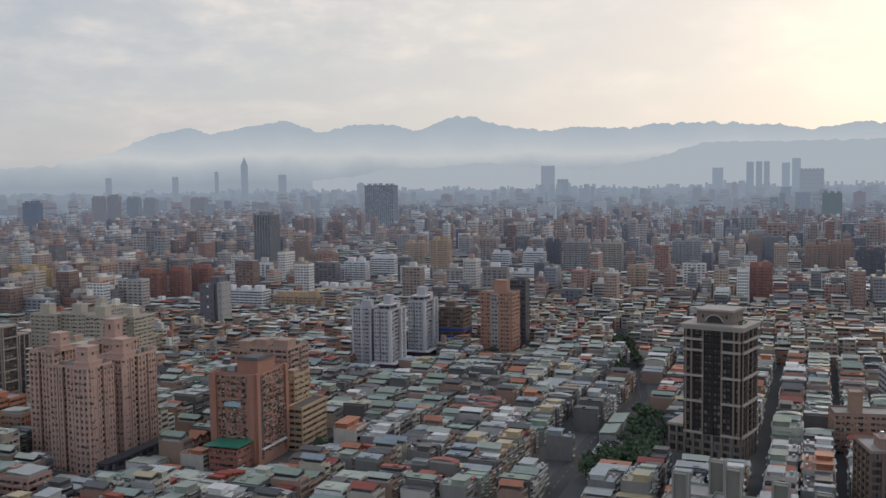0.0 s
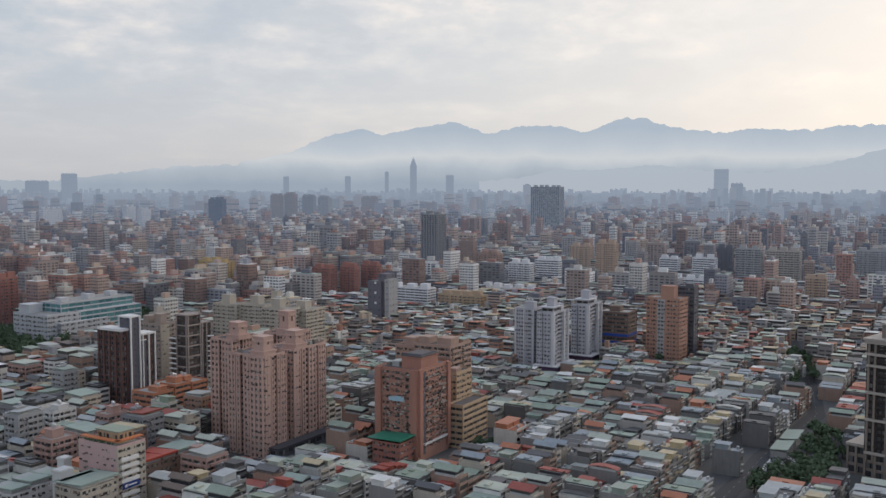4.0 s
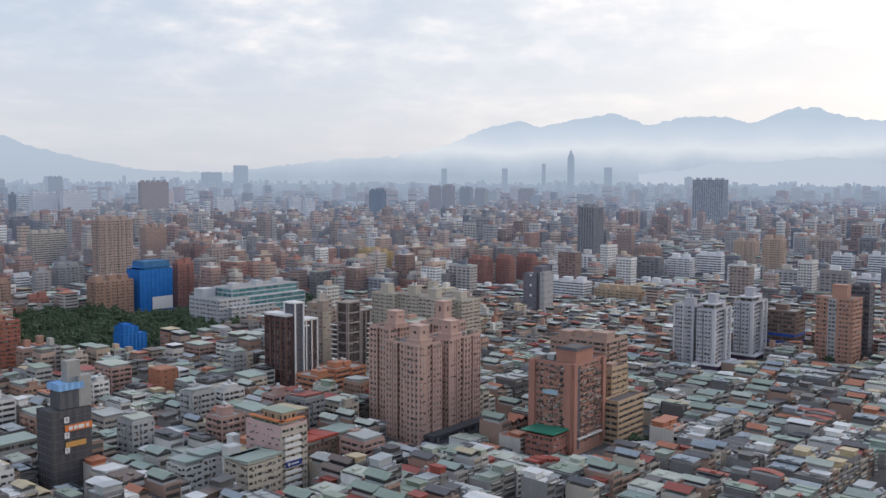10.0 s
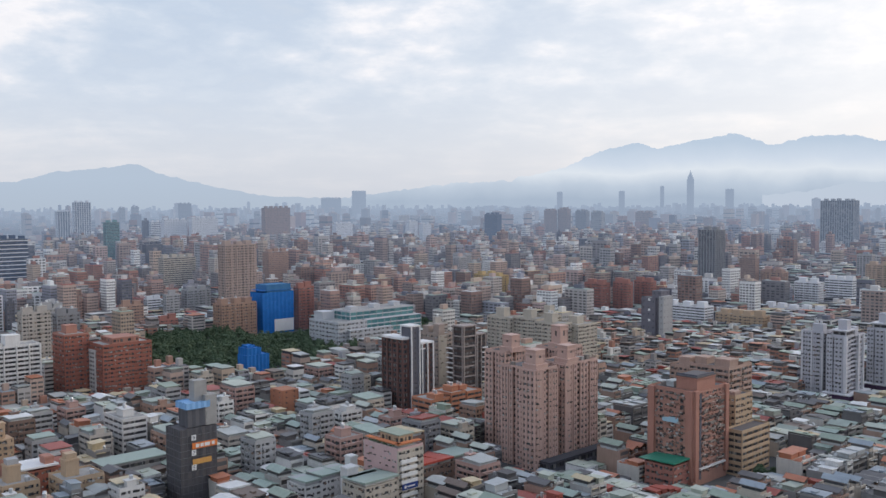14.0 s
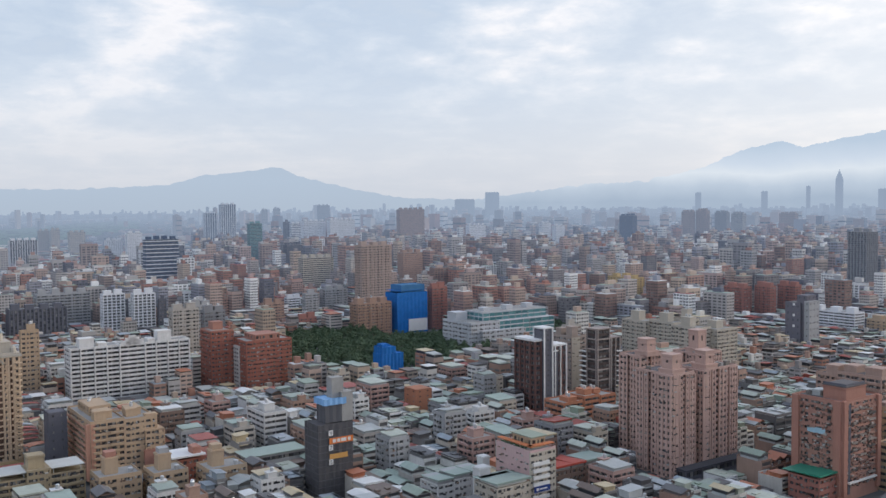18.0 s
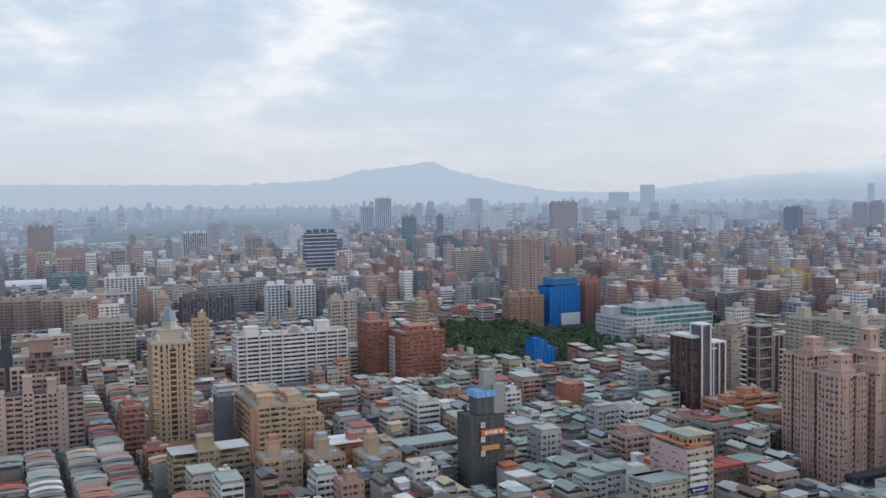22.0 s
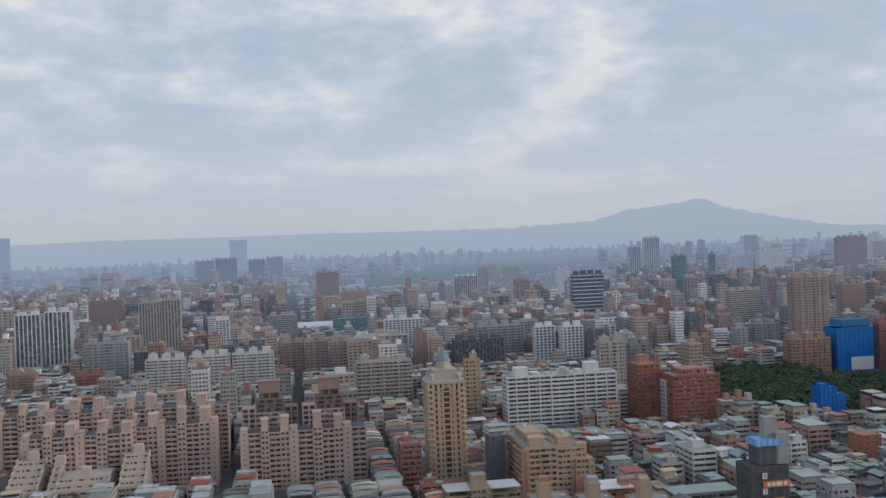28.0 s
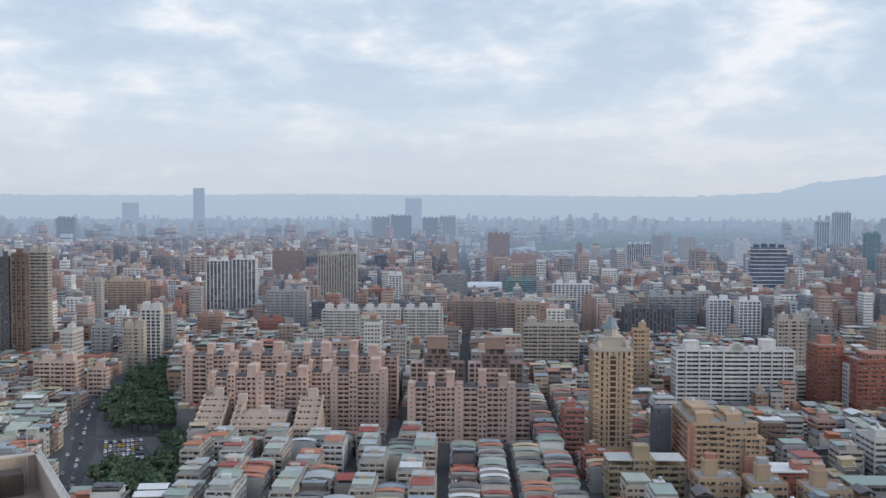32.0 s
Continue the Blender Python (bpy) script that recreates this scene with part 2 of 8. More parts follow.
class Build:
    """Collects boxes and quads; makes one mesh object of them."""

    def __init__(self):
        self.v, self.f, self.m, self.n = [], [], [], 0

    def raw(self, verts, faces, mat):
        verts, faces = np.asarray(verts, float).reshape(-1, 3), np.asarray(faces, int).reshape(-1, 4)
        self.v.append(verts)
        self.f.append(faces + self.n)
        self.m.append(np.full(len(faces), mat))
        self.n += len(verts)
        return self

    def boxes(self, cx, cy, z0, z1, hx, hy, rot=0.0, mat=0, slope=0.0, bottom=False):
        """Upright boxes, also many at once; slope tips the top along local x."""
        cx, cy, z0, z1, hx, hy, rot, slope = np.broadcast_arrays(*[np.atleast_1d(np.asarray(a, float)) for a in (cx, cy, z0, z1, hx, hy, rot, slope)])
        k = len(cx)
        c, s = np.cos(np.radians(rot)), np.sin(np.radians(rot))
        verts = np.zeros((k, 8, 3))
        for i, (a, b) in enumerate([(-1, -1), (1, -1), (1, 1), (-1, 1)]):
            x, y = a * hx, b * hy
            for j, z in ((0, z0), (4, z1)):
                verts[:, i + j, 0], verts[:, i + j, 1] = cx + c * x - s * y, cy + s * x + c * y
                verts[:, i + j, 2] = z + (a * slope if j else 0)
        one = [[0, 1, 5, 4], [1, 2, 6, 5], [2, 3, 7, 6], [3, 0, 4, 7], [4, 5, 6, 7]] + ([[3, 2, 1, 0]] if bottom else [])
        faces = np.asarray(one)[None] + (8 * np.arange(k))[:, None, None]
        return self.raw(verts, faces, mat)

    def quads(self, corners, mat=0):
        corners = np.asarray(corners, float).reshape(-1, 4, 3)
        return self.raw(corners, np.arange(4 * len(corners)), mat)

    def windows(self, p0, p1, z0, z1, floors, bays, part_w, part_h, mat, out=0.06, low=0.3):
        """A grid of openings on the wall from p0 to p1 (its outside to the right of the way there)."""
        p0, p1 = np.asarray(p0, float), np.asarray(p1, float)
        u = (p1 - p0) / np.linalg.norm(p1 - p0)
        nrm = np.array([u[1], -u[0]])
        cell, fh = np.linalg.norm(p1 - p0) / bays, (z1 - z0) / floors
        i, j = np.meshgrid(np.arange(bays), np.arange(floors), indexing="ij")
        i, j = i.ravel(), j.ravel()
        a, b = cell * (i + 0.5 - part_w / 2), cell * (i + 0.5 + part_w / 2)
        zl, zh = z0 + fh * (j + low), z0 + fh * (j + low + part_h)
        q = np.zeros((len(i), 4, 3))
        for k, (along, z) in enumerate(((a, zl), (b, zl), (b, zh), (a, zh))):
            q[:, k, :2] = p0 + along[:, None] * u + out * nrm
            q[:, k, 2] = z
        return self.quads(q, mat)

    def stamp(self, other, x, y, turn, size, high, mats):
        """Adds another collection's pieces at that place, with their materials renumbered."""
        a = math.radians(turn)
        c, s = math.cos(a) * size, math.sin(a) * size
        if not isinstance(other.v, np.ndarray):
            other.v, other.f, other.m = np.concatenate(other.v), np.concatenate(other.f), np.concatenate(other.m)
        v = other.v
        self.v.append(np.stack([x + c * v[:, 0] - s * v[:, 1], y + s * v[:, 0] + c * v[:, 1], v[:, 2] * high], 1))
        self.f.append(other.f + self.n)
        table = np.zeros(max(mats) + 1, int)
        for k, m in mats.items():
            table[k] = m
        self.m.append(table[other.m])
        self.n += len(v)

    def mesh(self, name, mats):
        me = bpy.data.meshes.new(name)
        v, f, m = (self.v, self.f, self.m) if isinstance(self.v, np.ndarray) else (np.concatenate(self.v), np.concatenate(self.f), np.concatenate(self.m))
        me.vertices.add(len(v))
        me.vertices.foreach_set("co", v.ravel())
        me.loops.add(f.size)
        me.loops.foreach_set("vertex_index", f.ravel().astype(np.int32))
        me.polygons.add(len(f))
        me.polygons.foreach_set("loop_start", np.arange(0, f.size, 4, dtype=np.int32))
        me.polygons.foreach_set("material_index", m.astype(np.int32))
        for mat in mats:
            me.materials.append(mat)
        me.update(calc_edges=True)
        me.shade_flat()
        return me

    def object(self, name, mats, parent=None, matrix=None):
        ob = new(name, self.mesh(name, mats))
        if parent:
            ob.parent = parent
        if matrix:
            ob.matrix_basis = matrix
        return ob


def part(name, build, mats, parent, label=""):
    ob = build.object(name, mats if isinstance(mats, (list, tuple)) else [mats], parent)
    return tagged(ob, label) if label else ob


def spot(az, dist, z=0.0):
    p = heading(az) * dist
    return Vector((p.x, p.y, z))


# far ground is drawn closer than it lies: past NEAR metres, distances shrink towards EDGE and the land rises so that each place keeps its bearing and height over the horizon
NEAR, EDGE = 3200.0, 4700.0


def shrink(d):
    return np.where(d < NEAR, d, NEAR + (EDGE - NEAR) * (1 - np.exp(-(d - NEAR) / 4200.0)))


def rise(d):
    return EYE * (1 - shrink(d) / d)


# ---- ground ----
def build_ground():
    radii = np.concatenate([np.arange(0, NEAR, 200.0), [3200, 3500, 4000, 4600, 5400, 6500, 8000, 10000, 13000, 17000]])
    radii[0] = 0.05
    k = 96
    a = np.linspace(0, 2 * np.pi, k, endpoint=False)
    verts = [np.stack([-np.sin(a) * shrink(r), np.cos(a) * shrink(r), np.full(k, max(rise(r), 0.0) if r > NEAR else 0.0)], 1) for r in radii]
    faces = [[i * k + j, (i + 1) * k + j, (i + 1) * k + (j + 1) % k, i * k + (j + 1) % k] for i in range(len(radii) - 1) for j in range(k)]
    b = Build().raw(np.concatenate(verts), np.asarray(faces), 0)
    soil = surface("city_ground", (0.10, 0.10, 0.10), rough=0.95, scale=0.02, vary=0.5, streak=0.0, hazed=True)
    return tagged(b.object("ground", [soil]), "grey city ground of lanes and yards between the houses", "ground", kind="structure")


build_ground()
GRID = -20.0  # the street grid lies turned by this many degrees
OPEN = []  # bearings and distance of buildings whose feet show
TAKEN = []  # ground that is taken: x, y, half w, half d, turn


def take(x, y, hx, hy, rot=GRID):
    TAKEN.append((x, y, hx, hy, radians(rot)))


def free(x, y, room=0.0):
    x, y = np.atleast_1d(x), np.atleast_1d(y)
    ok = np.ones(len(x), bool)
    for tx, ty, hx, hy, a in TAKEN:
        dx, dy = x - tx, y - ty
        u, v = dx * math.cos(a) + dy * math.sin(a), -dx * math.sin(a) + dy * math.cos(a)
        ok &= ~((abs(u) < hx + room) & (abs(v) < hy + room))
    return ok


def drum(radius, height, x, y, z, k=10, neck=0.86, shoulder=0.85):
    a = np.linspace(0, 2 * np.pi, k, endpoint=False)
    ring = np.stack([x + radius * np.cos(a), y + radius * np.sin(a)], 1)
    v = [(*p, z) for p in ring] + [(*p, z + height * shoulder) for p in ring] + [(x + (p[0] - x) * neck, y + (p[1] - y) * neck, z + height) for p in ring]
    f = [[i, (i + 1) % k, k + (i + 1) % k, k + i] for i in range(k)] + [[k + i, k + (i + 1) % k, 2 * k + (i + 1) % k, 2 * k + i] for i in range(k)]
    f += [[2 * k, 2 * k + i, 2 * k + i + 1, 2 * k + i + 2] for i in range(1, k - 2, 2)]
    return Build().raw(v, f, 0)


# style: share of a bay and of a storey that is window, bay width, depth of ribs, balconies
STYLES = {"fins": (0.80, 0.92, 5.2, 0.4, 0), "grid": (0.54, 0.43, 2.7, 0.0, 0), "glassy": (0.97, 0.74, 8.0, 0.0, 0), "bands": (0.97, 0.48, 6.0, 0.0, 0), "balcony": (0.78, 0.47, 4.0, 0.1, 1), "ribs": (0.55, 0.86, 4.0, 0.5, 0),
          "columns": (0.50, 0.54, 2.5, 0.2, 0), "frame": (0.74, 0.66, 5.0, 0.35, 0), "plain": (0.22, 0.30, 6.0, 0.0, 0), "checker": (0.55, 0.6, 3.4, 0.2, 0), "bays": (0.66, 0.42, 3.6, 0.12, 0), "stone": (0.40, 0.62, 3.1, 0.22, 0), "far": (0.46, 0.40, 4.0, 0.0, 0)}


def h_over(w, d, h):
    return h > 16 and max(w, d) > 13


def hang_boxes(b, x0, x1, y0, y1, lows, fh, share):
    """Air conditioners, grilles and awnings hung on the two street fronts, too many to count."""
    g = np.random.default_rng(int(abs(x0 * 7 + y1 * 13 + lows[-1] * 3)) + 1)
    for lo, hi, turn in ((x0, x1, 0), (y0, y1, 1)):
        n = int((hi - lo) * len(lows) * share)
        if n < 1:
            continue
        p, z = g.uniform(lo + 1, hi - 1, n) if hi - lo > 3 else np.full(n, (lo + hi) / 2), g.choice(lows, n) + g.uniform(0.2, 0.55, n) * fh
        q, t, out = g.uniform(0.25, 0.75, n), g.uniform(0.3, 0.85, n), g.uniform(0.2, 0.4, n)
        if turn:
            b.boxes(x1 + out * 0.8, p, z, z + t, out, q, mat=1, bottom=True)
        else:
            b.boxes(p, y0 - out * 0.8, z, z + t, q, out, mat=1, bottom=True)


def bay_fronts(thing, b, cx, cy, hx, hy, lows, fh, wall, glass, z0, z1):
    """Proud balcony fronts on every other bay, and a dark stair strip up the middle of each front."""
    c = Build()
    for half, out, turn in ((hx, hy, 0), (hy, hx, 1)):
        k = max(1, int(half / 4.5))
        step = 2 * half / (2 * k + 1)
        for i in range(k):
            p = -half + step * (2 * i + 1.5)
            for z in lows[1:]:
                if turn:
                    b.boxes(cx + out + 0.45, cy + p, z - 0.35, z + 0.8, 0.5, step * 0.46, bottom=True)
                else:
                    b.boxes(cx + p, cy - out - 0.45, z - 0.35, z + 0.8, step * 0.46, 0.5, bottom=True)
        if half > 7:
            if turn:
                c.boxes(cx + out - 0.25, cy + step * 0.5, z0 + 3, z1 - 0.8, 0.3, 0.8)
            else:
                c.boxes(cx + step * 0.5, cy - out + 0.25, z0 + 3, z1 - 0.8, 0.8, 0.3)
    if c.n:
        part("stair_window", c, glass, thing)


FRONTS = []


def wing(thing, x0, x1, y0, y1, z0, z1, wall, style="grid", fl=3.1, glass=None, panes=None, plinth=0.0, s=1.0, fine=True, single=True):
    """One block of a building: storeys of parapet and lintel, piers between the bays, glass set back behind them."""
    ww, wh, bay, rib, balcony = STYLES[style]
    bay, fl = bay * s, fl * s
    cx, cy, w, d = (x0 + x1) / 2, (y0 + y1) / 2, x1 - x0, y1 - y0
    hx, hy, inset = w / 2, d / 2, min(0.45, 0.2 * min(w, d)) * s
    floors = max(1, int(round((z1 - z0 - plinth) / fl)))
    fh = (z1 - z0 - plinth) / floors
    lows = z0 + plinth + fh * np.arange(floors)
    g = fh * (1 - wh)
    lip = 0.10 * s if style in ("grid", "bays", "balcony") and fine else 0.0
    wall_parts = []  # (name, box centre x, y, z0, half x, half y, height)
    wall_parts.append(("storey", cx, cy, z0, hx - 0.04, hy - 0.04, plinth + g * 0.6))
    for k in range(floors):
        top = z0 + plinth + fh * (k + 1)
        wall_parts.append(("storey", cx, cy, top - g * 0.4, hx + lip, hy + lip, g * (1.0 if k < floors - 1 else 0.4)))
    for length, half, turn in ((w, hy, 0), (d, hx, 1)):
        bays = max(1, int(round(length / bay)))
        cell = length / bays
        pos = -length / 2 + cell * np.arange(bays + 1)
        wide = np.full(bays + 1, cell * (1 - ww) / 2)
        if fine and bays > 2 and style in ("grid", "bays", "balcony"):  # windows of uneven width, with broad and slim piers
            odd = np.arange(1, bays)
            pos[1:-1] += cell * np.where(odd % 2, 0.17, -0.10)
            wide[1:-1] *= np.where(odd % 3 == 0, 1.7, 0.8)
        pos[0] += wide[0] / 2 - 0.06 * s
        pos[-1] -= wide[0] / 2 - 0.06 * s
        wide[0] = wide[-1] = wide[0] / 2 + 0.1 * s
        at = half - inset / 2 + rib * s / 2 - 0.02
        deep = inset / 2 + rib * s / 2
        for sgn in (-1, 1):
            for p, q in zip(pos, wide):
                wall_parts.append(("pier", cx + sgn * at, cy + p, z0, deep, q, z1 - z0) if turn else ("pier", cx + p, cy + sgn * at, z0, q, deep, z1 - z0))
    if single:
        shared = {}
        rest = Build()
        for name, px, py, pz, ax, ay, hz in wall_parts:
            if name == "pier":
                rest.boxes(px, py, pz, pz + hz, ax, ay, bottom=True)
        tagged(part("pier_frame", rest, wall, thing), kind="stuff")
        for name, px, py, pz, ax, ay, hz in wall_parts:
            if name == "pier":
                continue
            key = (name, round(ax, 3), round(ay, 3), round(hz, 3))
            if key not in shared:
                shared[key] = part(name, Build().boxes(0, 0, 0, hz, ax, ay, bottom=True), wall, thing)
                ob = shared[key]
            else:
                ob = new(name, shared[key].data)
                ob.parent = thing
            ob.matrix_basis = pose(px, py, pz)
    else:
        b = Build()
        for name, px, py, pz, ax, ay, hz in wall_parts:
            b.boxes(px, py, pz, pz + hz, ax, ay, bottom=True)
        if fine and style == "grid" and h_over(w, d, z1 - z0):
            bay_fronts(thing, b, cx, cy, hx, hy, lows, fh, wall, glass or dark_glass, z0, z1)
        tagged(part("wall", b, wall, thing), kind="stuff")
    part("glazing", Build().boxes(cx, cy, z0, z1 - 0.3 * s, hx - inset, hy - inset), glass or dark_glass, thing)
    c = Build()
    gx0, gx1, gy0, gy1 = cx - hx + inset, cx + hx - inset, cy - hy + inset, cy + hy - inset
    for p0, p1, length in (((gx0, gy0), (gx1, gy0), w), ((gx1, gy0), (gx1, gy1), d), ((gx1, gy1), (gx0, gy1), w)):
        c.windows(p0, p1, z0 + plinth, z1, floors, max(1, int(round(length / bay * (2 if style in ("bands", "balcony", "frame") else 1)))), min(ww, 0.8), wh, 0, out=0.06 * s, low=(1 - wh) * 0.6)
    if fine and style in ("grid", "balcony", "bays", "columns") and z1 - z0 > 9:
        hang_boxes(c, x0, x1, y0, y1, lows, fh, 0.34 if single else 0.20)
    tagged(part("curtains", c, [panes or pane_mix, clutter], thing), kind="stuff")
    if balcony and fine:
        g = Build()
        for along, half, turn in ((d, hx, 1), (w, hy, 0)):
            k = max(1, int(along / 8.5))
            for i in range(k):
                p = -along / 2 + along * (i + 0.5) / k
                q = along / k * 0.36
                for z in lows[1:]:
                    if turn:
                        g.boxes(cx + half + 0.5, cy + p, z - 0.12, z + 0.95, 0.55, q, bottom=True)
                    else:
                        g.boxes(cx + p, cy - half - 0.5, z - 0.12, z + 0.95, q, 0.55, bottom=True)
        tagged(part("balcony_stack", g, wall, thing), kind="stuff")
    return floors


def rooftop(thing, x0, x1, y0, y1, z, wall, seed, tanks=2, boxes=1, tall=5.0, slab=None, fine=True, s=1.0):
    """Roof slab, parapet, stair houses and water tanks."""
    r = random.Random(seed)
    cx, cy, hx, hy = (x0 + x1) / 2, (y0 + y1) / 2, (x1 - x0) / 2, (y1 - y0) / 2
    part("roof_slab", Build().boxes(cx, cy, z - 0.02, z + 0.22 * s, hx - 0.3 * s, hy - 0.3 * s), slab or concrete, thing)
    if fine:
        b = Build()
        for sx, sy, px, py in ((0, -1, hx, 0.12), (0, 1, hx, 0.12), (-1, 0, 0.12, hy - 0.24), (1, 0, 0.12, hy - 0.24)):
            b.boxes(cx + sx * (hx - 0.12), cy + sy * (hy - 0.12), z - 0.02, z + 1.1, px, py)
        part("parapet", b, wall, thing)
    for i in range(boxes):
        bw, bd = min(hx * 0.45, 4.5 * s), min(hy * 0.45, 4.0 * s)
        sx = cx + r.uniform(-0.4, 0.4) * hx if boxes == 1 else x0 + (x1 - x0) * (i + 0.5) / boxes
        sy = cy + r.uniform(-0.3, 0.3) * hy
        if boxes > 1 and hy > hx:
            sx, sy = cx + r.uniform(-0.2, 0.2) * hx, y0 + (y1 - y0) * (i + 0.5) / boxes
        top = z + tall * s * r.uniform(0.8, 1.2)
        part("stair_house", Build().boxes(sx, sy, z, top, bw, bd).boxes(sx, sy, top, top + 0.3 * s, bw + 0.3 * s, bd + 0.3 * s, bottom=True), wall, thing)
        if i < tanks:
            tank = part("water_tank", drum(0.9 * s, 1.9 * s, sx + bw * 0.4, sy - bd * 0.2, top + 0.3 * s), steel, thing, "stainless steel water tank")
            part("lid", drum(0.3 * s, 0.16 * s, sx + bw * 0.4, sy - bd * 0.2, top + 2.2 * s, 8), steel, tank)
            part("water_tank", drum(0.9 * s, 1.9 * s, sx - bw * 0.5, sy + bd * 0.2, top + 0.3 * s), steel, thing, "stainless steel water tank")


def anchor(name, label, x, y, rot=GRID, category="building", group="", z=0.0):
    thing = tagged(new(name), label, category, group)
    thing.matrix_basis = pose(x, y, z, 0, 0, rot)
    return thing


def claim(thing, x0, x1, y0, y1, room=1.5, clear=False):
    """Keeps the ground under that part of a thing free of row houses; clear: and the view of its foot."""
    m = thing.matrix_basis
    p = m @ Vector(((x0 + x1) / 2, (y0 + y1) / 2, 0))
    TAKEN.append((p.x, p.y, (x1 - x0) / 2 + room, (y1 - y0) / 2 + room, m.to_euler().z))
    if clear:
        corners = [m @ Vector((x, y, 0)) for x in (x0, x1) for y in (y0, y1)]
        bearings = [math.degrees(math.atan2(-c.x, c.y)) for c in corners]
        OPEN.append((min(bearings), max(bearings), min(math.hypot(c.x, c.y) for c in corners)))


def headroom(x, y):
    """The height that leaves the feet of the tall buildings behind a place in view."""
    r, az = math.hypot(x, y), math.degrees(math.atan2(-x, y))
    return min([99.0] + [EYE - (EYE - 2.5) * r / d for a0, a1, d in OPEN if a0 - 0.3 < az < a1 + 0.3 and d - 150 < r < d])


def mid(name, label, az, dist, w, d, h, colour, style):
    """A building of the middle distance or the far town, its middle at that bearing and distance."""
    near = float(shrink(np.array(dist)))
    s = near / dist
    p = spot(az, near)
    thing = anchor(name, label, p.x, p.y, GRID, "building", z=float(rise(np.array(dist))) - 0.5 if dist > NEAR else 0.0)
    far = dist > 1000
    wall = paint(colour, dist)
    if dist > 1800 and style == "grid":
        style = "far"
    w, d, h = w * s, d * s, h * s
    wing(thing, -w / 2, w / 2, -d / 2, d / 2, 0, h, wall, style, 3.2 * max(1.0, dist / 2200), glass_far if far else dark_glass, pane_far if far else pane_mix, s=s * (1 if dist < 1500 else max(1.0, dist / 2200)), fine=dist < 1500, single=False)
    rooftop(thing, -w / 2, w / 2, -d / 2, d / 2, h, wall, int(az * 50), tanks=0 if far else 2, boxes=1 + int(max(w, d) / 18), slab=concrete_far if far else concrete, fine=dist < 1500, s=s)
    claim(thing, -w / 2, w / 2, -d / 2, d / 2, 3)
    FRONTS.append((az, math.degrees(0.5 * (w + d) * 0.75 / near), near))
    return thing
# ---- the nearer landmarks, each from its front corner on the ground ----
rose, orange, ivory, cream, brown = paint("rose"), paint("orange"), paint("ivory"), paint("cream"), paint("brown")
white, grey, slate, red, yellow, beige, tan, sand = [paint(k) for k in ("white", "grey", "slate", "red", "yellow", "beige", "tan", "sand")]


def crown_box(thing, x0, x1, y0, y1, z0, z1, wall, cap=True):
    b = Build().boxes((x0 + x1) / 2, (y0 + y1) / 2, z0, z1, (x1 - x0) / 2, (y1 - y0) / 2)
    if cap:
        b.boxes((x0 + x1) / 2, (y0 + y1) / 2, z1 - 0.8, z1 - 0.3, (x1 - x0) / 2 + 0.35, (y1 - y0) / 2 + 0.35, bottom=True)
    return part("stair_house", b, wall, thing)


def slots(thing, spots, z0, z1, width, mat, face="front", at=0.0, depth=0.12):
    """Tall dark or pale strips running up a wall."""
    for p in spots:
        b = Build()
        if face == "front":
            b.boxes(p, at - depth / 2, z0, z1, width / 2, depth, bottom=True)
        else:
            b.boxes(at + depth / 2, p, z0, z1, depth, width / 2, bottom=True)
        part("wall_strip", b, mat, thing)


def stepped_crown(t, x0, x1, y0, y1, z, wall, tall):
    """A roof lift house in steps, with a window line under its cap."""
    crown_box(t, x0 - 1.6, x1 + 1.0, y0 - 0.8, y1 + 1.6, z, z + 3.0, wall)
    wing(t, x0, x1, y0, y1, z + 3.0, z + tall, wall, "plain", tall - 3.2, single=False)
    for up in (0.0, -2.4):
        part("cornice", Build().boxes((x0 + x1) / 2, (y0 + y1) / 2, z + tall - 0.2 + up, z + tall + 0.4 + up * 0.9, (x1 - x0) / 2 + 0.35, (y1 - y0) / 2 + 0.35, bottom=True), wall, t)


def slot_balconies(thing, spans, face, at, z0, z1, wall, fl=3.1):
    """Balcony fronts, set a little back, in the deep slots between the bays of a tower."""
    b = Build()
    for lo, hi in spans:
        for z in np.arange(z0 + fl, z1 - 1, fl):
            if face == "front":
                b.boxes((lo + hi) / 2, at + 0.25, z - 0.2, z + 0.85, (hi - lo) / 2, 0.14, bottom=True)
            else:
                b.boxes(at - 0.25, (lo + hi) / 2, z - 0.2, z + 0.85, 0.14, (hi - lo) / 2, bottom=True)
    tagged(part("slot_balcony", b, wall, thing), kind="stuff")


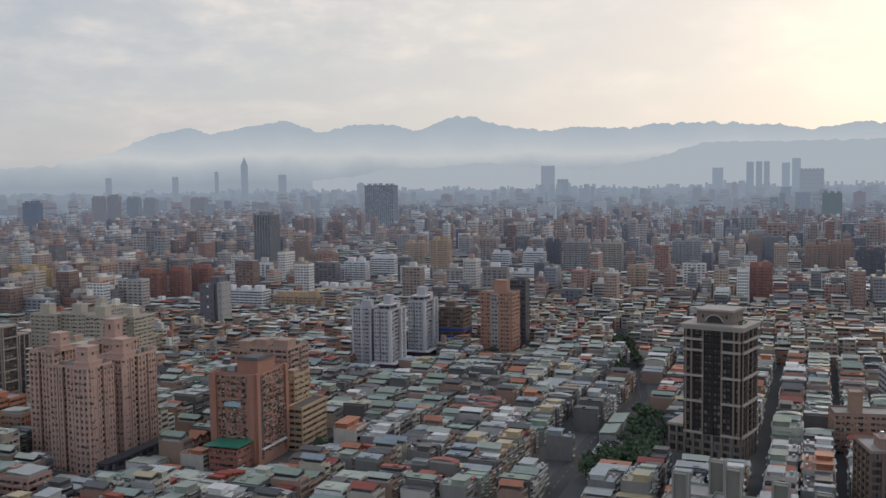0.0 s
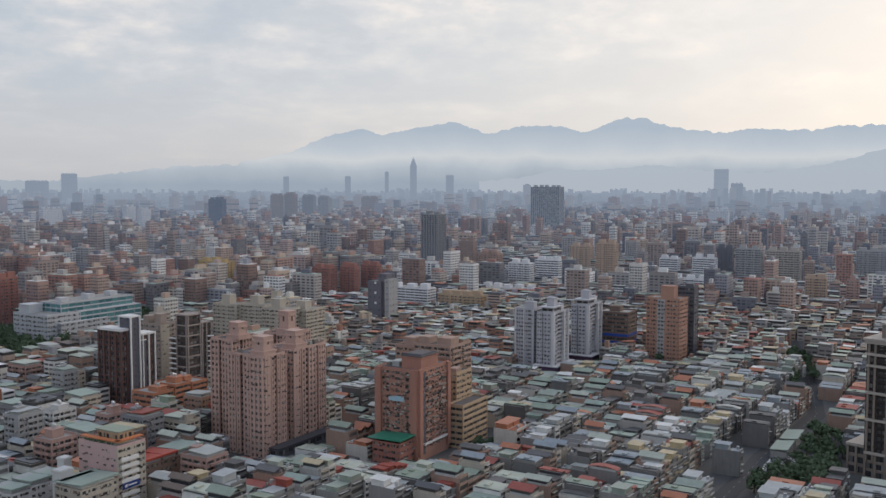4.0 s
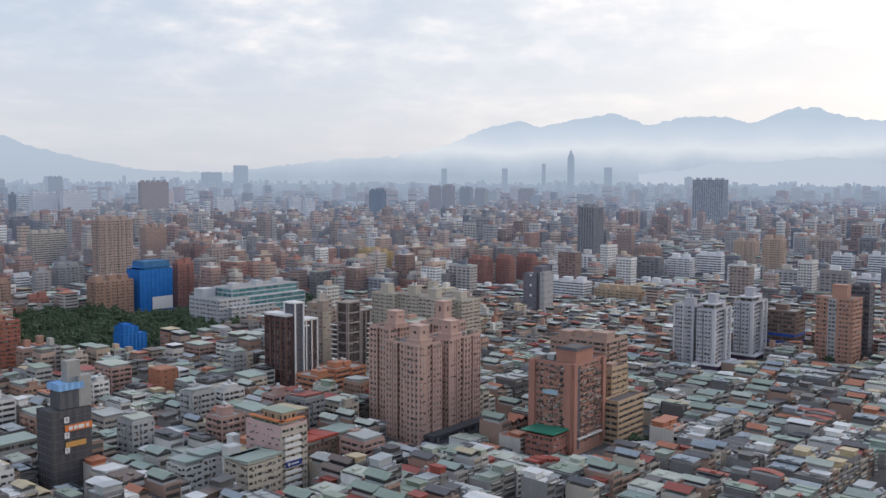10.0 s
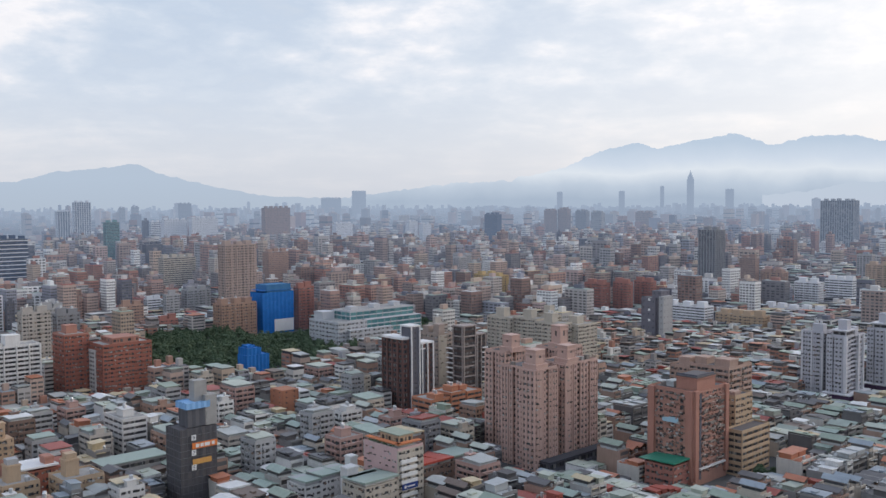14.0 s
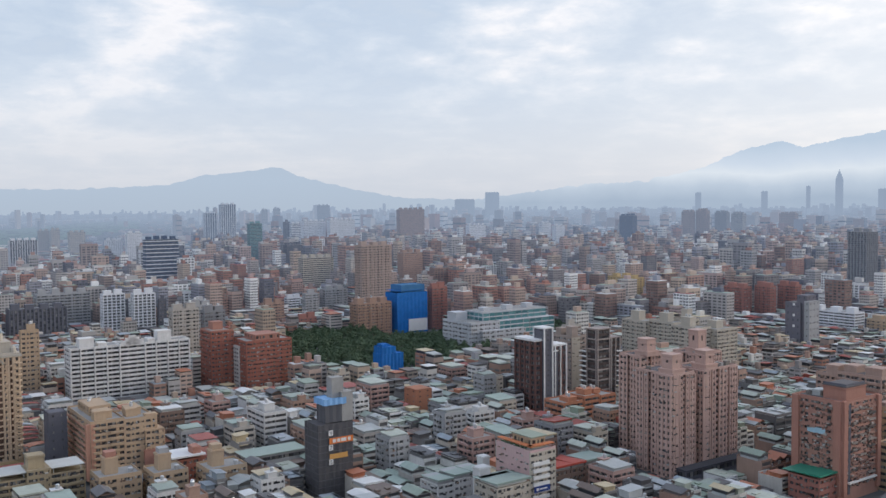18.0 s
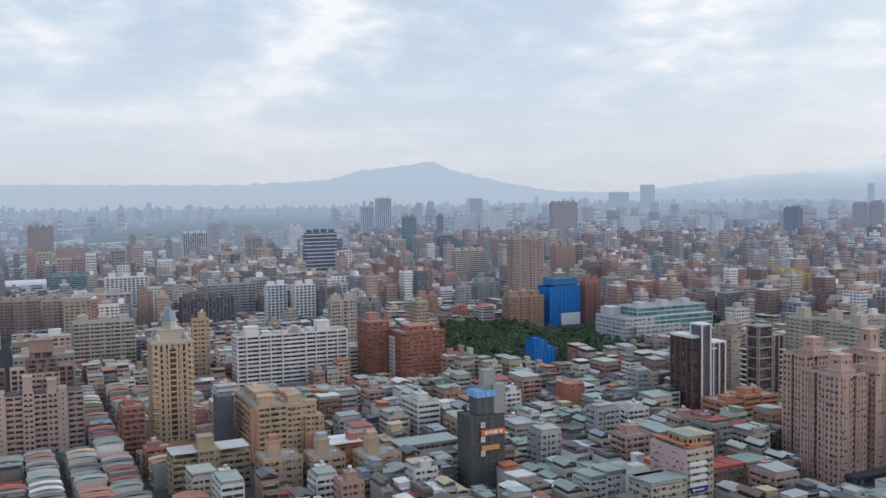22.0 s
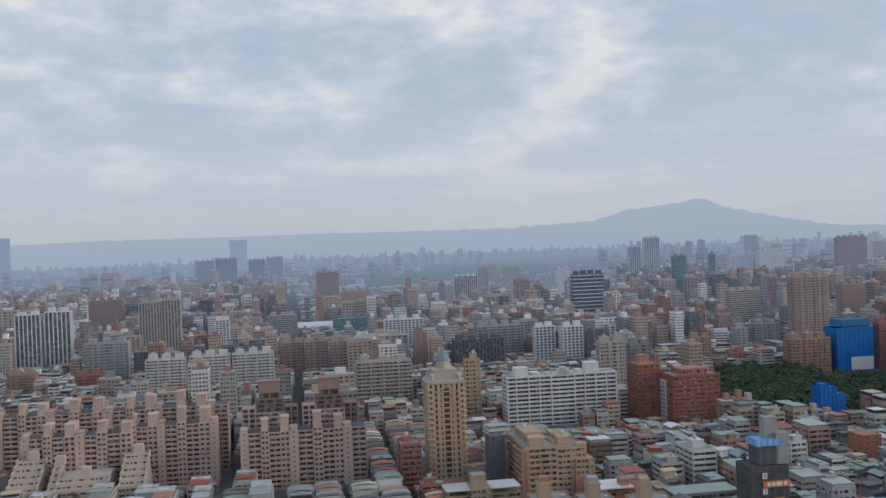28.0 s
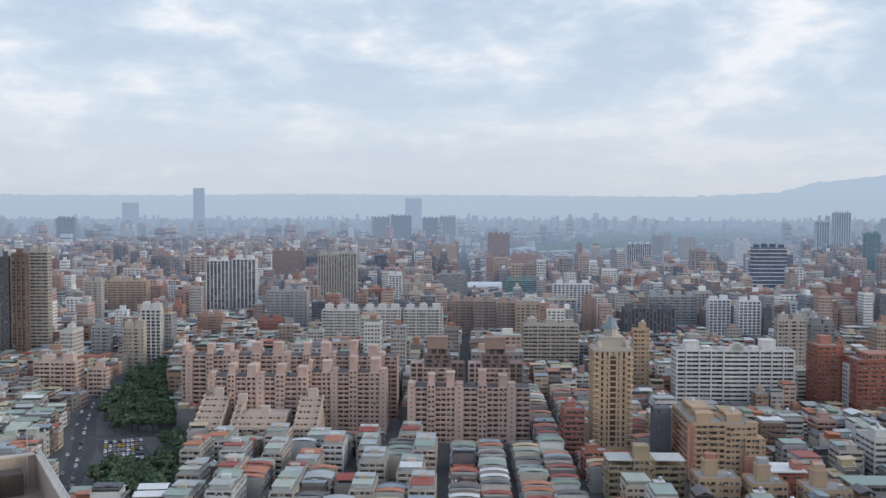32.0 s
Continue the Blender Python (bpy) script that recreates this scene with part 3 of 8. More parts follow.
def rose_towers():
    """Four towers of one estate round a court, each with proud bays, deep slots and a stepped lift house."""
    dark = surface("roof_felt", (0.13, 0.12, 0.12))
    shade = surface("slot_shade", (0.17, 0.115, 0.10))
    plans = (  # front corner, width, depth, height, front bays, side bays, lift house, label
        (-171.6, 446.5, 25.0, 16.6, 52.2, ((-25, -20.4, 0), (-19.4, -17.2, 0), (-14.6, -9.0, 0), (-8.6, 0, 2.0)), ((-2.0, 4.2), (5.0, 7.0), (9.6, 11.4), (12.2, 16.6)), (-9.0, -2.2, 1.5, 8.5, 10.0), "tall rose-tiled apartment tower with a proud corner bay and dark slots"),
        (-163.9, 469.6, 20.0, 27.0, 52.0, ((-20, -12, 0), (-9.4, 0, 0.6)), ((0, 5.0), (6.4, 9.0), (12.2, 18.4), (20.6, 27.0)), (-9.0, -2.2, 3.5, 10.5, 9.6), "rose-tiled apartment tower beside its twin over a dark arcade"),
        (-205.1, 483.7, 16.0, 22.0, 53.6, ((-16, -9.8, 0), (-7.6, 0, 0)), ((0, 6.0), (9.0, 22.0)), (-6.6, 0.4, 5.0, 12.0, 9.4), "rose-tiled rear apartment tower with tall dark slots"),
        (-183.8, 513.5, 18.0, 22.0, 52.6, ((-18, -10, 0), (-7.6, 0, 0)), ((0, 9.0), (12.0, 22.0)), (-10.0, -3.0, 5.0, 12.0, 13.0), "rose-tiled rear apartment tower with a high lift house"))
    for x, y, w, d, h, fronts, sides, lift, label in plans:
        t = anchor("apartment_tower", label, x, y, group="rose towers")
        wing(t, -w + 0.4, -2.6, 2.6, d - 0.4, 0, h - 0.5, rose, "columns")
        for a, b, out in fronts:
            wing(t, a, b, -out, 3.4, 0, h + 0.3 * (out > 0), rose, "columns", single=False)
        for a, b in sides:
            wing(t, -3.4, 0.0 if a > 4.9 else 0.05, max(a, 0.05), b, 0, h, rose, "columns", single=False)
        # dark strips paint the shade at the back of each slot
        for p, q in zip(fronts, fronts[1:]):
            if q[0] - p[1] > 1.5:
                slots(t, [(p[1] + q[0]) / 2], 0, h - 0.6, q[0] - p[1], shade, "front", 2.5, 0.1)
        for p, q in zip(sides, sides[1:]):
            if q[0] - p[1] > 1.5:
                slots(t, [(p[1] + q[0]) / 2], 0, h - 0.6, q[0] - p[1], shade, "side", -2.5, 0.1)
        slot_balconies(t, [(p[1], q[0]) for p, q in zip(fronts, fronts[1:]) if q[0] - p[1] > 1.5], "front", 1.7, 0, h, rose)
        slot_balconies(t, [(p[1], q[0]) for p, q in zip(sides, sides[1:]) if q[0] - p[1] > 1.5], "side", -0.8, 0, h, rose)
        rooftop(t, -w + 0.3, -0.3, 0.3, d - 0.3, h, rose, int(w), tanks=0, boxes=0, slab=dark)
        x0, x1, y0, y1, tall = lift
        stepped_crown(t, x0, x1, y0, y1, h, rose, tall)
        for k in range(5):  # sheds and tanks on the roof
            g = random.Random(k + int(w))
            px, py = g.uniform(-w + 3, -3), g.uniform(2, d - 3)
            part("roof_shed", Build().boxes(px, py, h + 0.2, h + g.uniform(1.2, 2.8), g.uniform(0.8, 2.2), g.uniform(0.8, 1.8)), clutter if k % 2 else concrete, t)
        claim(t, -w, 0, -9, d, clear=True)
    t = anchor("podium", "dark low shop podium along the foot of the rose towers", -171.6, 446.5)
    wing(t, 0.6, 6.5, 2, 56, 0, 5.0, slate, "bands", 4.5)
    part("roof_slab", Build().boxes(3.6, 29, 5.0, 5.4, 3.5, 27.4, bottom=True), surface("dark_slab", (0.07, 0.07, 0.08)), t)
    claim(t, -2, 12, 0, 58, clear=True)


def orange_block():
    t = anchor("apartment_block", "orange-tiled apartment block with cluttered grille windows", -93.4, 452.8)
    brick = surface("russet_tile", (0.40, 0.22, 0.17), vary=0.3, streak=0.35)
    w, d = 25.0, 31.0
    wing(t, -w, 0, 0, d, 5, 46.4, brick, "grid", 3.15)
    part("base_storey", Build().boxes(-w / 2, d / 2, 0, 5, w / 2, d / 2), brick, t)
    slots(t, [-w + 1.5, -1.9], 3, 47.2, 3.6, orange, "front", 0.0, 0.9)
    slots(t, [1.6, d - 1.4], 3, 47.2, 2.8, orange, "side", 0.0, 0.9)
    slots(t, [6.2], 3, 45, 1.8, slate, "side", 0.0, 0.15)
    rooftop(t, -w, 0, 0, d, 46.4, orange, 8, tanks=0, boxes=0)
    part("roof_felt", Build().boxes(-w / 2, d / 2, 46.55, 46.72, w / 2 - 0.7, d / 2 - 0.7), surface("roof_felt", (0.13, 0.12, 0.12)), t)
    crown_box(t, -12.5, -0.8, 4.5, 21, 46.4, 53.0, orange)
    part("roof_deck", Build().boxes(-6.6, 12.7, 53.0, 53.5, 6.2, 8.6, bottom=True), surface("roof_felt", (0.13, 0.12, 0.12)), t)
    part("roof_rail", Build().boxes(-6.6, 4.9, 53.5, 54.5, 5.6, 0.06).boxes(-1.2, 12.7, 53.5, 54.5, 0.06, 7.8), slate, t)
    crown_box(t, -19.5, -15.0, 6, 12, 46.4, 49.6, surface("sheet_wall", (0.42, 0.44, 0.43), rough=0.6))
    for k in range(9):
        g = random.Random(k)
        part("roof_shed", Build().boxes(g.uniform(-23, -14), g.uniform(3, 28), 46.7, g.uniform(48, 49.4), g.uniform(0.7, 2.0), g.uniform(0.7, 2.0)), clutter, t)
    b, pale = Build(), Build()
    r = random.Random(4)
    for i in range(330):  # cages, awnings and air conditioners hung on the two street fronts
        z = 7 + 3.15 * r.randrange(12) + r.uniform(0.2, 1.4)
        q = pale if i % 5 == 0 else b
        if i % 2:
            q.boxes(r.uniform(-20.5, -4.6), -0.35, z, z + r.uniform(0.3, 1.1), r.uniform(0.25, 0.8), r.uniform(0.2, 0.55), bottom=True)
        else:
            q.boxes(0.35, r.uniform(7.8, 27.5), z, z + r.uniform(0.3, 1.2), r.uniform(0.25, 0.75), r.uniform(0.3, 0.9), bottom=True)
    for k, (y0, y1) in enumerate(((8, 12), (14, 19), (21, 27))):  # stacked balcony fronts of the side street
        for f in range(12):
            b.boxes(0.55, (y0 + y1) / 2, 7.4 + 3.15 * f, 8.3 + 3.15 * f, 0.5, (y1 - y0) / 2, bottom=True)
    tagged(part("hung_clutter", b, surface("rusty_clutter", None, rough=0.7, spread=[(0.20, 0.12, 0.10), (0.32, 0.19, 0.155), (0.13, 0.10, 0.09), (0.28, 0.24, 0.21), (0.09, 0.08, 0.075), (0.36, 0.21, 0.165)], source="island"), t), kind="stuff")
    tagged(part("awnings", pale, surface("dull_awning", (0.42, 0.37, 0.33)), t), kind="stuff")
    part("sign_panel", Build().boxes(-12.6, -0.6, 30.5, 33.2, 4.6, 0.12, bottom=True), surface("pale_blue_panel", (0.35, 0.52, 0.60), rough=0.5), t, "pale blue panel across the windows")
    part("long_ledge", Build().boxes(0.6, 17, 8.0, 8.8, 0.7, 12, bottom=True), trim_white, t)
    claim(t, -w, 5, -5, d, clear=True)
    t = anchor("apartment_block", "stepped peach and sandy block behind the orange one", -75.0, 481.5)
    dusty = surface("dusty_peach_tile", (0.42, 0.295, 0.24), vary=0.28)
    for x0, x1, y0, y1, h, m, style in ((-44, -19.7, 21, 45, 49.5, dusty, "balcony"), (-58, -44, 24, 44, 47, dusty, "grid"), (-17, -9.4, 9.6, 27, 37.5, sand, "grid"), (-9, 0, 0, 28, 22.5, sand, "bands")):
        wing(t, x0, x1, y0, y1, 0, h, m, style)
        rooftop(t, x0, x1, y0, y1, h, m, int(h), tanks=0, boxes=0, slab=surface("roof_felt", (0.13, 0.12, 0.12)))
    for x0, x1, y0, y1, z, up in ((-30, -21, 24, 33, 49.5, 4.6), (-43, -36, 26, 34, 49.5, 4.0), (-54, -47, 27, 35, 47, 5.0), (-15.5, -11, 12, 18, 37.5, 2.6)):
        crown_box(t, x0, x1, y0, y1, z, z + up, dusty)
    part("roof_sheet", Build().boxes(-24, 40, 51.8, 52.1, 4.6, 4.2, bottom=True), surface("green_sheet", (0.29, 0.355, 0.31), rough=0.5), t, "pale green metal roof")
    part("roof_room", Build().boxes(-24, 40, 49.5, 51.8, 4.0, 3.6), dusty, t)
    claim(t, -58, 0, 0, 45, clear=True)


def black_tower():
    frame = surface("stone_frame", (0.25, 0.205, 0.175))
    band = surface("stone_band", (0.42, 0.375, 0.335))
    t = anchor("apartment_tower", "dark apartment tower in a pale stone frame", 145.4, 451.4, -36)
    wing(t, -29, 0, 0, 24, 12, 65, surface("brown_panel", (0.045, 0.037, 0.035)), "frame", 3.2)
    wing(t, -29, 0, 0, 24, 0, 12, frame, "frame", 4.0)
    slots(t, [-28.2, -25.2, -19.3, -9.6, -0.9, -3.6], 8, 66, 1.0, frame, "front", 0.0, 0.5)
    slots(t, [1.0, 8.5, 15.5, 23], 8, 66, 1.0, frame, "side", 0.0, 0.5)
    for z in (12, 28, 41, 54, 59.5):
        for x0, x1 in ((-29, -19), (-9.6, 0)):
            part("ledge", Build().boxes((x0 + x1) / 2, -0.75, z, z + 1.1, (x1 - x0) / 2, 0.7, bottom=True), band, t, "pale stone ledge")
        part("ledge", Build().boxes(0.75, 12, z, z + 1.1, 0.7, 12, bottom=True), band, t, "pale stone ledge")
    b = Build()
    for z in np.arange(15.2, 64, 3.2):  # dark balcony rails, storey by storey
        b.boxes(np.array([-22.4, -14.4, -5.6]), -0.5, z, z + 0.9, np.array([2.6, 4.4, 1.8]), 0.12, bottom=True)
        b.boxes(0.5, np.array([4.8, 12, 19.2]), z, z + 0.9, 0.12, np.array([3.0, 2.8, 3.0]), bottom=True)
    tagged(part("balcony_rail", b, surface("bronze_rail", (0.055, 0.045, 0.042)), t), kind="stuff")
    part("cornice", Build().boxes(-14.5, 12, 65, 66.6, 15.6, 13.2, bottom=True).boxes(-14.5, 12, 66.6, 67.6, 16.2, 13.8, bottom=True), band, t)
    wing(t, -24, -6, 4, 20, 67.6, 74, frame, "plain", 6.0)
    part("crown_window", Build().boxes(-15, 3.9, 68.2, 71.6, 4.2, 0.15, bottom=True), dark_glass, t)
    v, f = arch(0, 0, 0, 4.6)
    part("arch", Build().raw([(-15 + q[1], 3.7 - q[0], 69.0 + 0.75 * q[2]) for q in v], f, 0), band, t, "pale stone arch on the crown")
    part("roof_slab", Build().boxes(-15, 12, 74, 75, 9.8, 8.8, bottom=True), band, t)
    part("roof_garden", leaf_clumps(60, (-3.5, 12, 68.2), (2.2, 9, 1.4), 0.8, 5), leaf, t, "planted terrace shrubs")
    wing(t, -38, -29.6, 2, 20, 0, 14, frame, "frame", 5.0)
    part("roof_slab", Build().boxes(-33.8, 11, 14, 15.2, 4.8, 9.6, bottom=True), band, t)
    claim(t, -38, 0, -3, 24, clear=True)


def white_towers():
    white = surface("violet_white_tile", (0.47, 0.465, 0.495), streak=0.35)
    bright = surface("pale_pier_tile", (0.60, 0.59, 0.60), streak=0.3)
    for x, y, w, d, h, seed, left in ((-39.1, 687.2, 14.0, 29.0, 45.0, 11, 1), (-14.5, 735.2, 15.0, 29.0, 45.4, 12, 0)):
        t = anchor("apartment_tower", "white-tiled apartment tower with deep bays and bright piers", x, y, group="white tower pair")
        wing(t, -w, -2.4, 2.4, d, 0, h - 0.5, white, "grid", 3.0)
        for a, b in ((-w, -w * 0.70), (-w * 0.60, -w * 0.2)):
            wing(t, a, b, 0, 3.0, 0, h, white, "grid", 3.0, single=False)
        for a, b in ((0.4, 5.6), (19.0, 25.6)):
            wing(t, -3.0, 0, a, b, 0, h, white, "grid", 3.0, single=False)
        for px, py in ((-0.9, 0.2), (-0.3, 18.4), (-0.3, 26.4)):
            part("bright_pier", Build().boxes(px, py, 0, h + 0.6, 1.1, 0.9), bright, t)
        slot_balconies(t, [(6.2, 17.4)], "side", -0.5, 0, h, white, 3.0)
        slot_balconies(t, [(-w * 0.70, -w * 0.60)], "front", 1.0, 0, h, white, 3.0)
        rooftop(t, -w, 0, 0, d, h, white, seed, boxes=0, tanks=0)
        wing(t, -w * 0.8, -2, 3, d * 0.55, h, h + 4.2, white, "bands", 4.0)
        part("roof_slab", Build().boxes(-w * 0.4 - 1, 2 + d * 0.26, h + 4.2, h + 4.7, w * 0.44, d * 0.29, bottom=True), bright, t)
        crown_box(t, -w * 0.62, -w * 0.18, 6, 12, h + 4.7, h + 11.5, white)
        crown_box(t, -w * 0.5, -w * 0.2, d * 0.66, d * 0.86, h, h + 5.5, white)
        if left:
            wing(t, -39, -22.4, 14.0, 28, 0, h, white, "grid", 3.0)
            # set-back link; slate colour puts in the darkness of the recess
            wing(t, -22.4, -w, 17.0, 27, 0, h - 1, slate, "grid", 3.0)
            slots(t, [-38, -31, -23.2], 0, h + 0.5, 1.2, bright, "front", 14.0, 0.4)
            rooftop(t, -39, -22.4, 14, 28, h, white, seed + 4, boxes=1, tanks=1, tall=5)
            claim(t, -39, -w, 14, 28, clear=True)
        part("skirt_roof", Build().boxes(-w / 2 + 1, d / 2, 5.6, 6.4, w / 2 + 3.0, d / 2 + 3.0, bottom=True), bright, t, "curved white canopy round the foot")
        part("arcade", Build().boxes(-w / 2 + 1, d / 2, 0, 5.6, w / 2 + 2.0, d / 2 + 2.0), surface("plum_arcade", (0.10, 0.06, 0.11)), t, "dark plum shop arcade")
        claim(t, -w, 4, -4, d + 2, clear=True)


def orange_tower():
    m = surface("salmon_tile", (0.44, 0.25, 0.185))
    t = anchor("apartment_tower", "salmon-orange apartment tower with a grey middle strip", 54.6, 739.2, -24)
    wing(t, -27, 0, 0, 19, 0, 51, m, "grid", 3.1)
    slots(t, [-15], 3, 51, 6.0, grey, "front", 0.0, 0.2)
    b = Build()
    b.windows((-17.5, -0.32), (-12.5, -0.32), 4, 50, 15, 2, 0.7, 0.5, 0)
    tagged(part("curtains", b, pane_mix, t), kind="stuff")
    rooftop(t, -27, 0, 0, 19, 51, m, 21, tanks=0, boxes=0)
    crown_box(t, -17, -6, 4, 12, 51, 61, m)
    claim(t, -27, 0, 0, 19, clear=True)
    t = anchor("office_tower", "dark slate office tower behind the salmon tower", 67.4, 762.4, -20)
    wing(t, -14, 0, 0, 13, 0, 58.5, slate, "bands", 3.3)
    rooftop(t, -14, 0, 0, 13, 58.5, slate, 22, tanks=0, boxes=1, tall=3)
    claim(t, -14, 0, 0, 13, clear=True)


def banded_block():
    """A dark block with bright blue bands behind the white towers, and the market sheds by the avenue."""
    t = anchor("office_block", "dark brown office block with bright blue sign bands", 16.0, 764.0)
    m = surface("umber_tile", (0.20, 0.14, 0.115))
    wing(t, -26, 0, 0, 22, 0, 36, m, "bands", 3.4)
    rooftop(t, -26, 0, 0, 22, 36, m, 210, tanks=0, boxes=1, tall=4)
    blue = surface("blue_band", (0.03, 0.08, 0.34), rough=0.5)
    for z in (11, 17):
        part("sign_band", Build().boxes(-13, -0.4, z, z + 2.2, 12.6, 0.25, bottom=True).boxes(0.4, 11, z, z + 2.2, 0.25, 10.6, bottom=True), blue, t, "bright blue sign band")
    claim(t, -26, 0, 0, 22)
    for x, y, w, d in ((90, 500, 9, 20), (99, 523, 9, 22)):
        t = anchor("market_shed", "low market shed under a faded green sheet roof", x, y, -20, "shed", "market sheds")
        part("roof_sheet", Build().boxes(0, 0, 5.2, 5.45, w / 2, d / 2, slope=0.5, bottom=True), surface("green_sheet", (0.29, 0.355, 0.31), rough=0.5), t)
        part("wall", Build().boxes(0, 0, 0, 4.4, w / 2 - 0.6, d / 2 - 0.6), concrete, t)
        for k in range(5):
            part("post", Build().boxes(-w / 2 + 0.3, -d / 2 + 0.5 + k * (d - 1) / 4, 0, 4.9, 0.12, 0.12), steel, t)
        claim(t, -w / 2, w / 2, -d / 2, d / 2, 2)


def beige_complex():
    t = anchor("apartment_block", "long cream apartment block with stepped wings", -245, 686)
    for x0, x1, y0, y1, h in ((-26, 0, 0, 16, 43), (-52, -26, 4, 20, 44), (-78, -52, 0, 16, 43), (-14, 6, 16, 40, 41), (-40, -26, 20, 34, 45)):
        wing(t, x0, x1, y0, y1, 0, h, cream, "grid", 3.0)
        rooftop(t, x0, x1, y0, y1, h, cream, int(x0 + 99), boxes=1, tanks=1, tall=7)
    claim(t, -78, 6, 0, 40)


def notch_tower():
    m = surface("violet_slate", (0.17, 0.165, 0.19))
    t = anchor("office_tower", "windowless grey office tower with a notched top", -213, 891)
    wing(t, -25, -9, 0, 15, 0, 44, m, "plain", 6.0)
    wing(t, -14, -4, 2, 17, 0, 52, m, "plain", 6.0)
    wing(t, -5, 0, 0, 16, 0, 47, grey, "plain", 6.0)
    for z in (22, 32, 42):
        part("wall_light", Build().boxes(-16, -0.08, z, z + 2.2, 1.2, 0.1, bottom=True), trim_white, t, "small pale wall panel")
    rooftop(t, -25, -9, 0, 15, 44, m, 31, tanks=0, boxes=0)
    claim(t, -25, 0, 0, 17)


def striped_tower():
    t = anchor("apartment_tower", "brown and black tower with white upright fins", -299.9, 533.9)
    glass = surface("black_glass", (0.02, 0.022, 0.028), rough=0.2, spec=0.5)
    frame_m = surface("brown_stone", (0.15, 0.085, 0.075))
    wing(t, -21, 0, 0, 10, 0, 48.4, frame_m, "frame", 3.3, glass)
    slots(t, [-20.4, -15.2, -4.4], 0, 48.4, 0.9, frame_m, "front", 0.0, 0.35)
    for z in np.arange(6, 47, 6.6):
        part("ledge", Build().boxes(-10.5, -0.3, z, z + 0.7, 10.5, 0.4, bottom=True), frame_m, t)
    part("roof_slab", Build().boxes(-10.5, 5, 48.4, 49.8, 10.8, 5.3, bottom=True), trim_white, t)
    wing(t, -8.4, 1.6, 6, 14, 0, 57.0, slate, "plain", 3.3, glass)
    part("cornice", Build().boxes(-3.4, 10, 56.4, 57.4, 5.4, 4.4, bottom=True), trim_white, t)
    slots(t, [-8.0], 48, 57, 0.8, trim_white, "front", 6.0, 0.4)
    slots(t, [6.4, 13.6], 0, 57, 0.9, trim_white, "side", 1.6, 0.5)
    wing(t, -10, 0.9, 14, 27, 0, 44.0, frame_m, "frame", 3.3, glass)
    part("roof_slab", Build().boxes(-4.5, 20.5, 44, 45.2, 5.8, 6.8, bottom=True), trim_white, t)
    slots(t, [16.6, 21.4, 26.6], 0, 44.8, 0.75, trim_white, "side", 0.9, 0.5)
    wing(t, -2, 1.3, 14, 19, 0, 40.5, slate, "plain", 3.3, glass)
    part("cornice", Build().boxes(-0.2, 16.5, 40.5, 41.3, 1.8, 2.8, bottom=True), trim_white, t)
    claim(t, -21, 2, 0, 27, clear=True)
    t = anchor("apartment_block", "cream and brown tower with a pale blind wall and roof turrets", -310.0, 605.6)
    m = surface("mushroom_tile", (0.36, 0.29, 0.25), vary=0.3)
    wing(t, -20, 0, 0, 16, 0, 41.5, m, "grid", 3.1)
    part("blind_wall", Build().boxes(0.12, 4.4, 0, 41.5, 0.15, 4.0), cream, t, "pale blind end wall")
    rooftop(t, -20, 0, 0, 16, 41.5, m, 305, tanks=1, boxes=0)
    for x0, x1, y0, y1, up in ((-19, -13, 2, 8, 5.6), (-7.5, -1.5, 2, 8, 7.6), (-12, -8, 6, 10, 3.0)):
        crown_box(t, x0, x1, y0, y1, 41.5, 41.5 + up, m)
    claim(t, -20, 1, 0, 16, clear=True)


def lattice_tower():
    m = surface("pale_frame", (0.33, 0.28, 0.255))
    t = anchor("apartment_tower", "slim brown glass tower in a pale stone lattice", -280.7, 586.7)
    glass = surface("brown_glass", (0.06, 0.045, 0.042), rough=0.3, spec=0.5)
    inner = surface("lattice_recess", (0.10, 0.075, 0.068))
    wing(t, -10, 0, 0, 12.5, 0, 51.0, inner, "bands", 3.5, glass)
    slots(t, [-9.6, -0.5], 0, 51.6, 0.9, m, "front", 0.0, 0.45)
    slots(t, [0.5, 12.0], 0, 51.6, 0.9, m, "side", 0.0, 0.45)
    for z in np.arange(1.6, 52, 7.1):
        part("lattice_band", Build().boxes(-5, -0.3, z, z + 0.9, 5.2, 0.35, bottom=True).boxes(0.3, 6.25, z, z + 0.9, 0.35, 6.3, bottom=True), m, t)
    part("roof_slab", Build().boxes(-5, 6.2, 51.2, 52.1, 5.4, 6.7, bottom=True), m, t)
    wing(t, -9, 0.4, 12.5, 22.5, 0, 44.5, inner, "bands", 3.5, glass)
    slots(t, [13.4, 17.6, 22.0], 0, 45, 0.8, m, "side", 0.4, 0.4)
    part("roof_slab", Build().boxes(-4.3, 17.5, 44.5, 45.4, 4.9, 5.4, bottom=True), m, t)
    wing(t, -16, -10, 1, 13, 0, 36, inner, "bands", 3.5, glass)
    b = Build()
    for z in np.arange(3.5, 36, 3.5):
        b.boxes(-13.2, 0.2, z, z + 0.6, 3.4, 1.0, bottom=True)
    for z in np.arange(3.5, 36, 3.5):
        b.boxes(1.4, 20.5, z, z + 0.6, 1.0, 2.4, bottom=True)
    tagged(part("balcony_front", b, trim_white, t), kind="stuff")
    claim(t, -16, 2, 0, 23, clear=True)


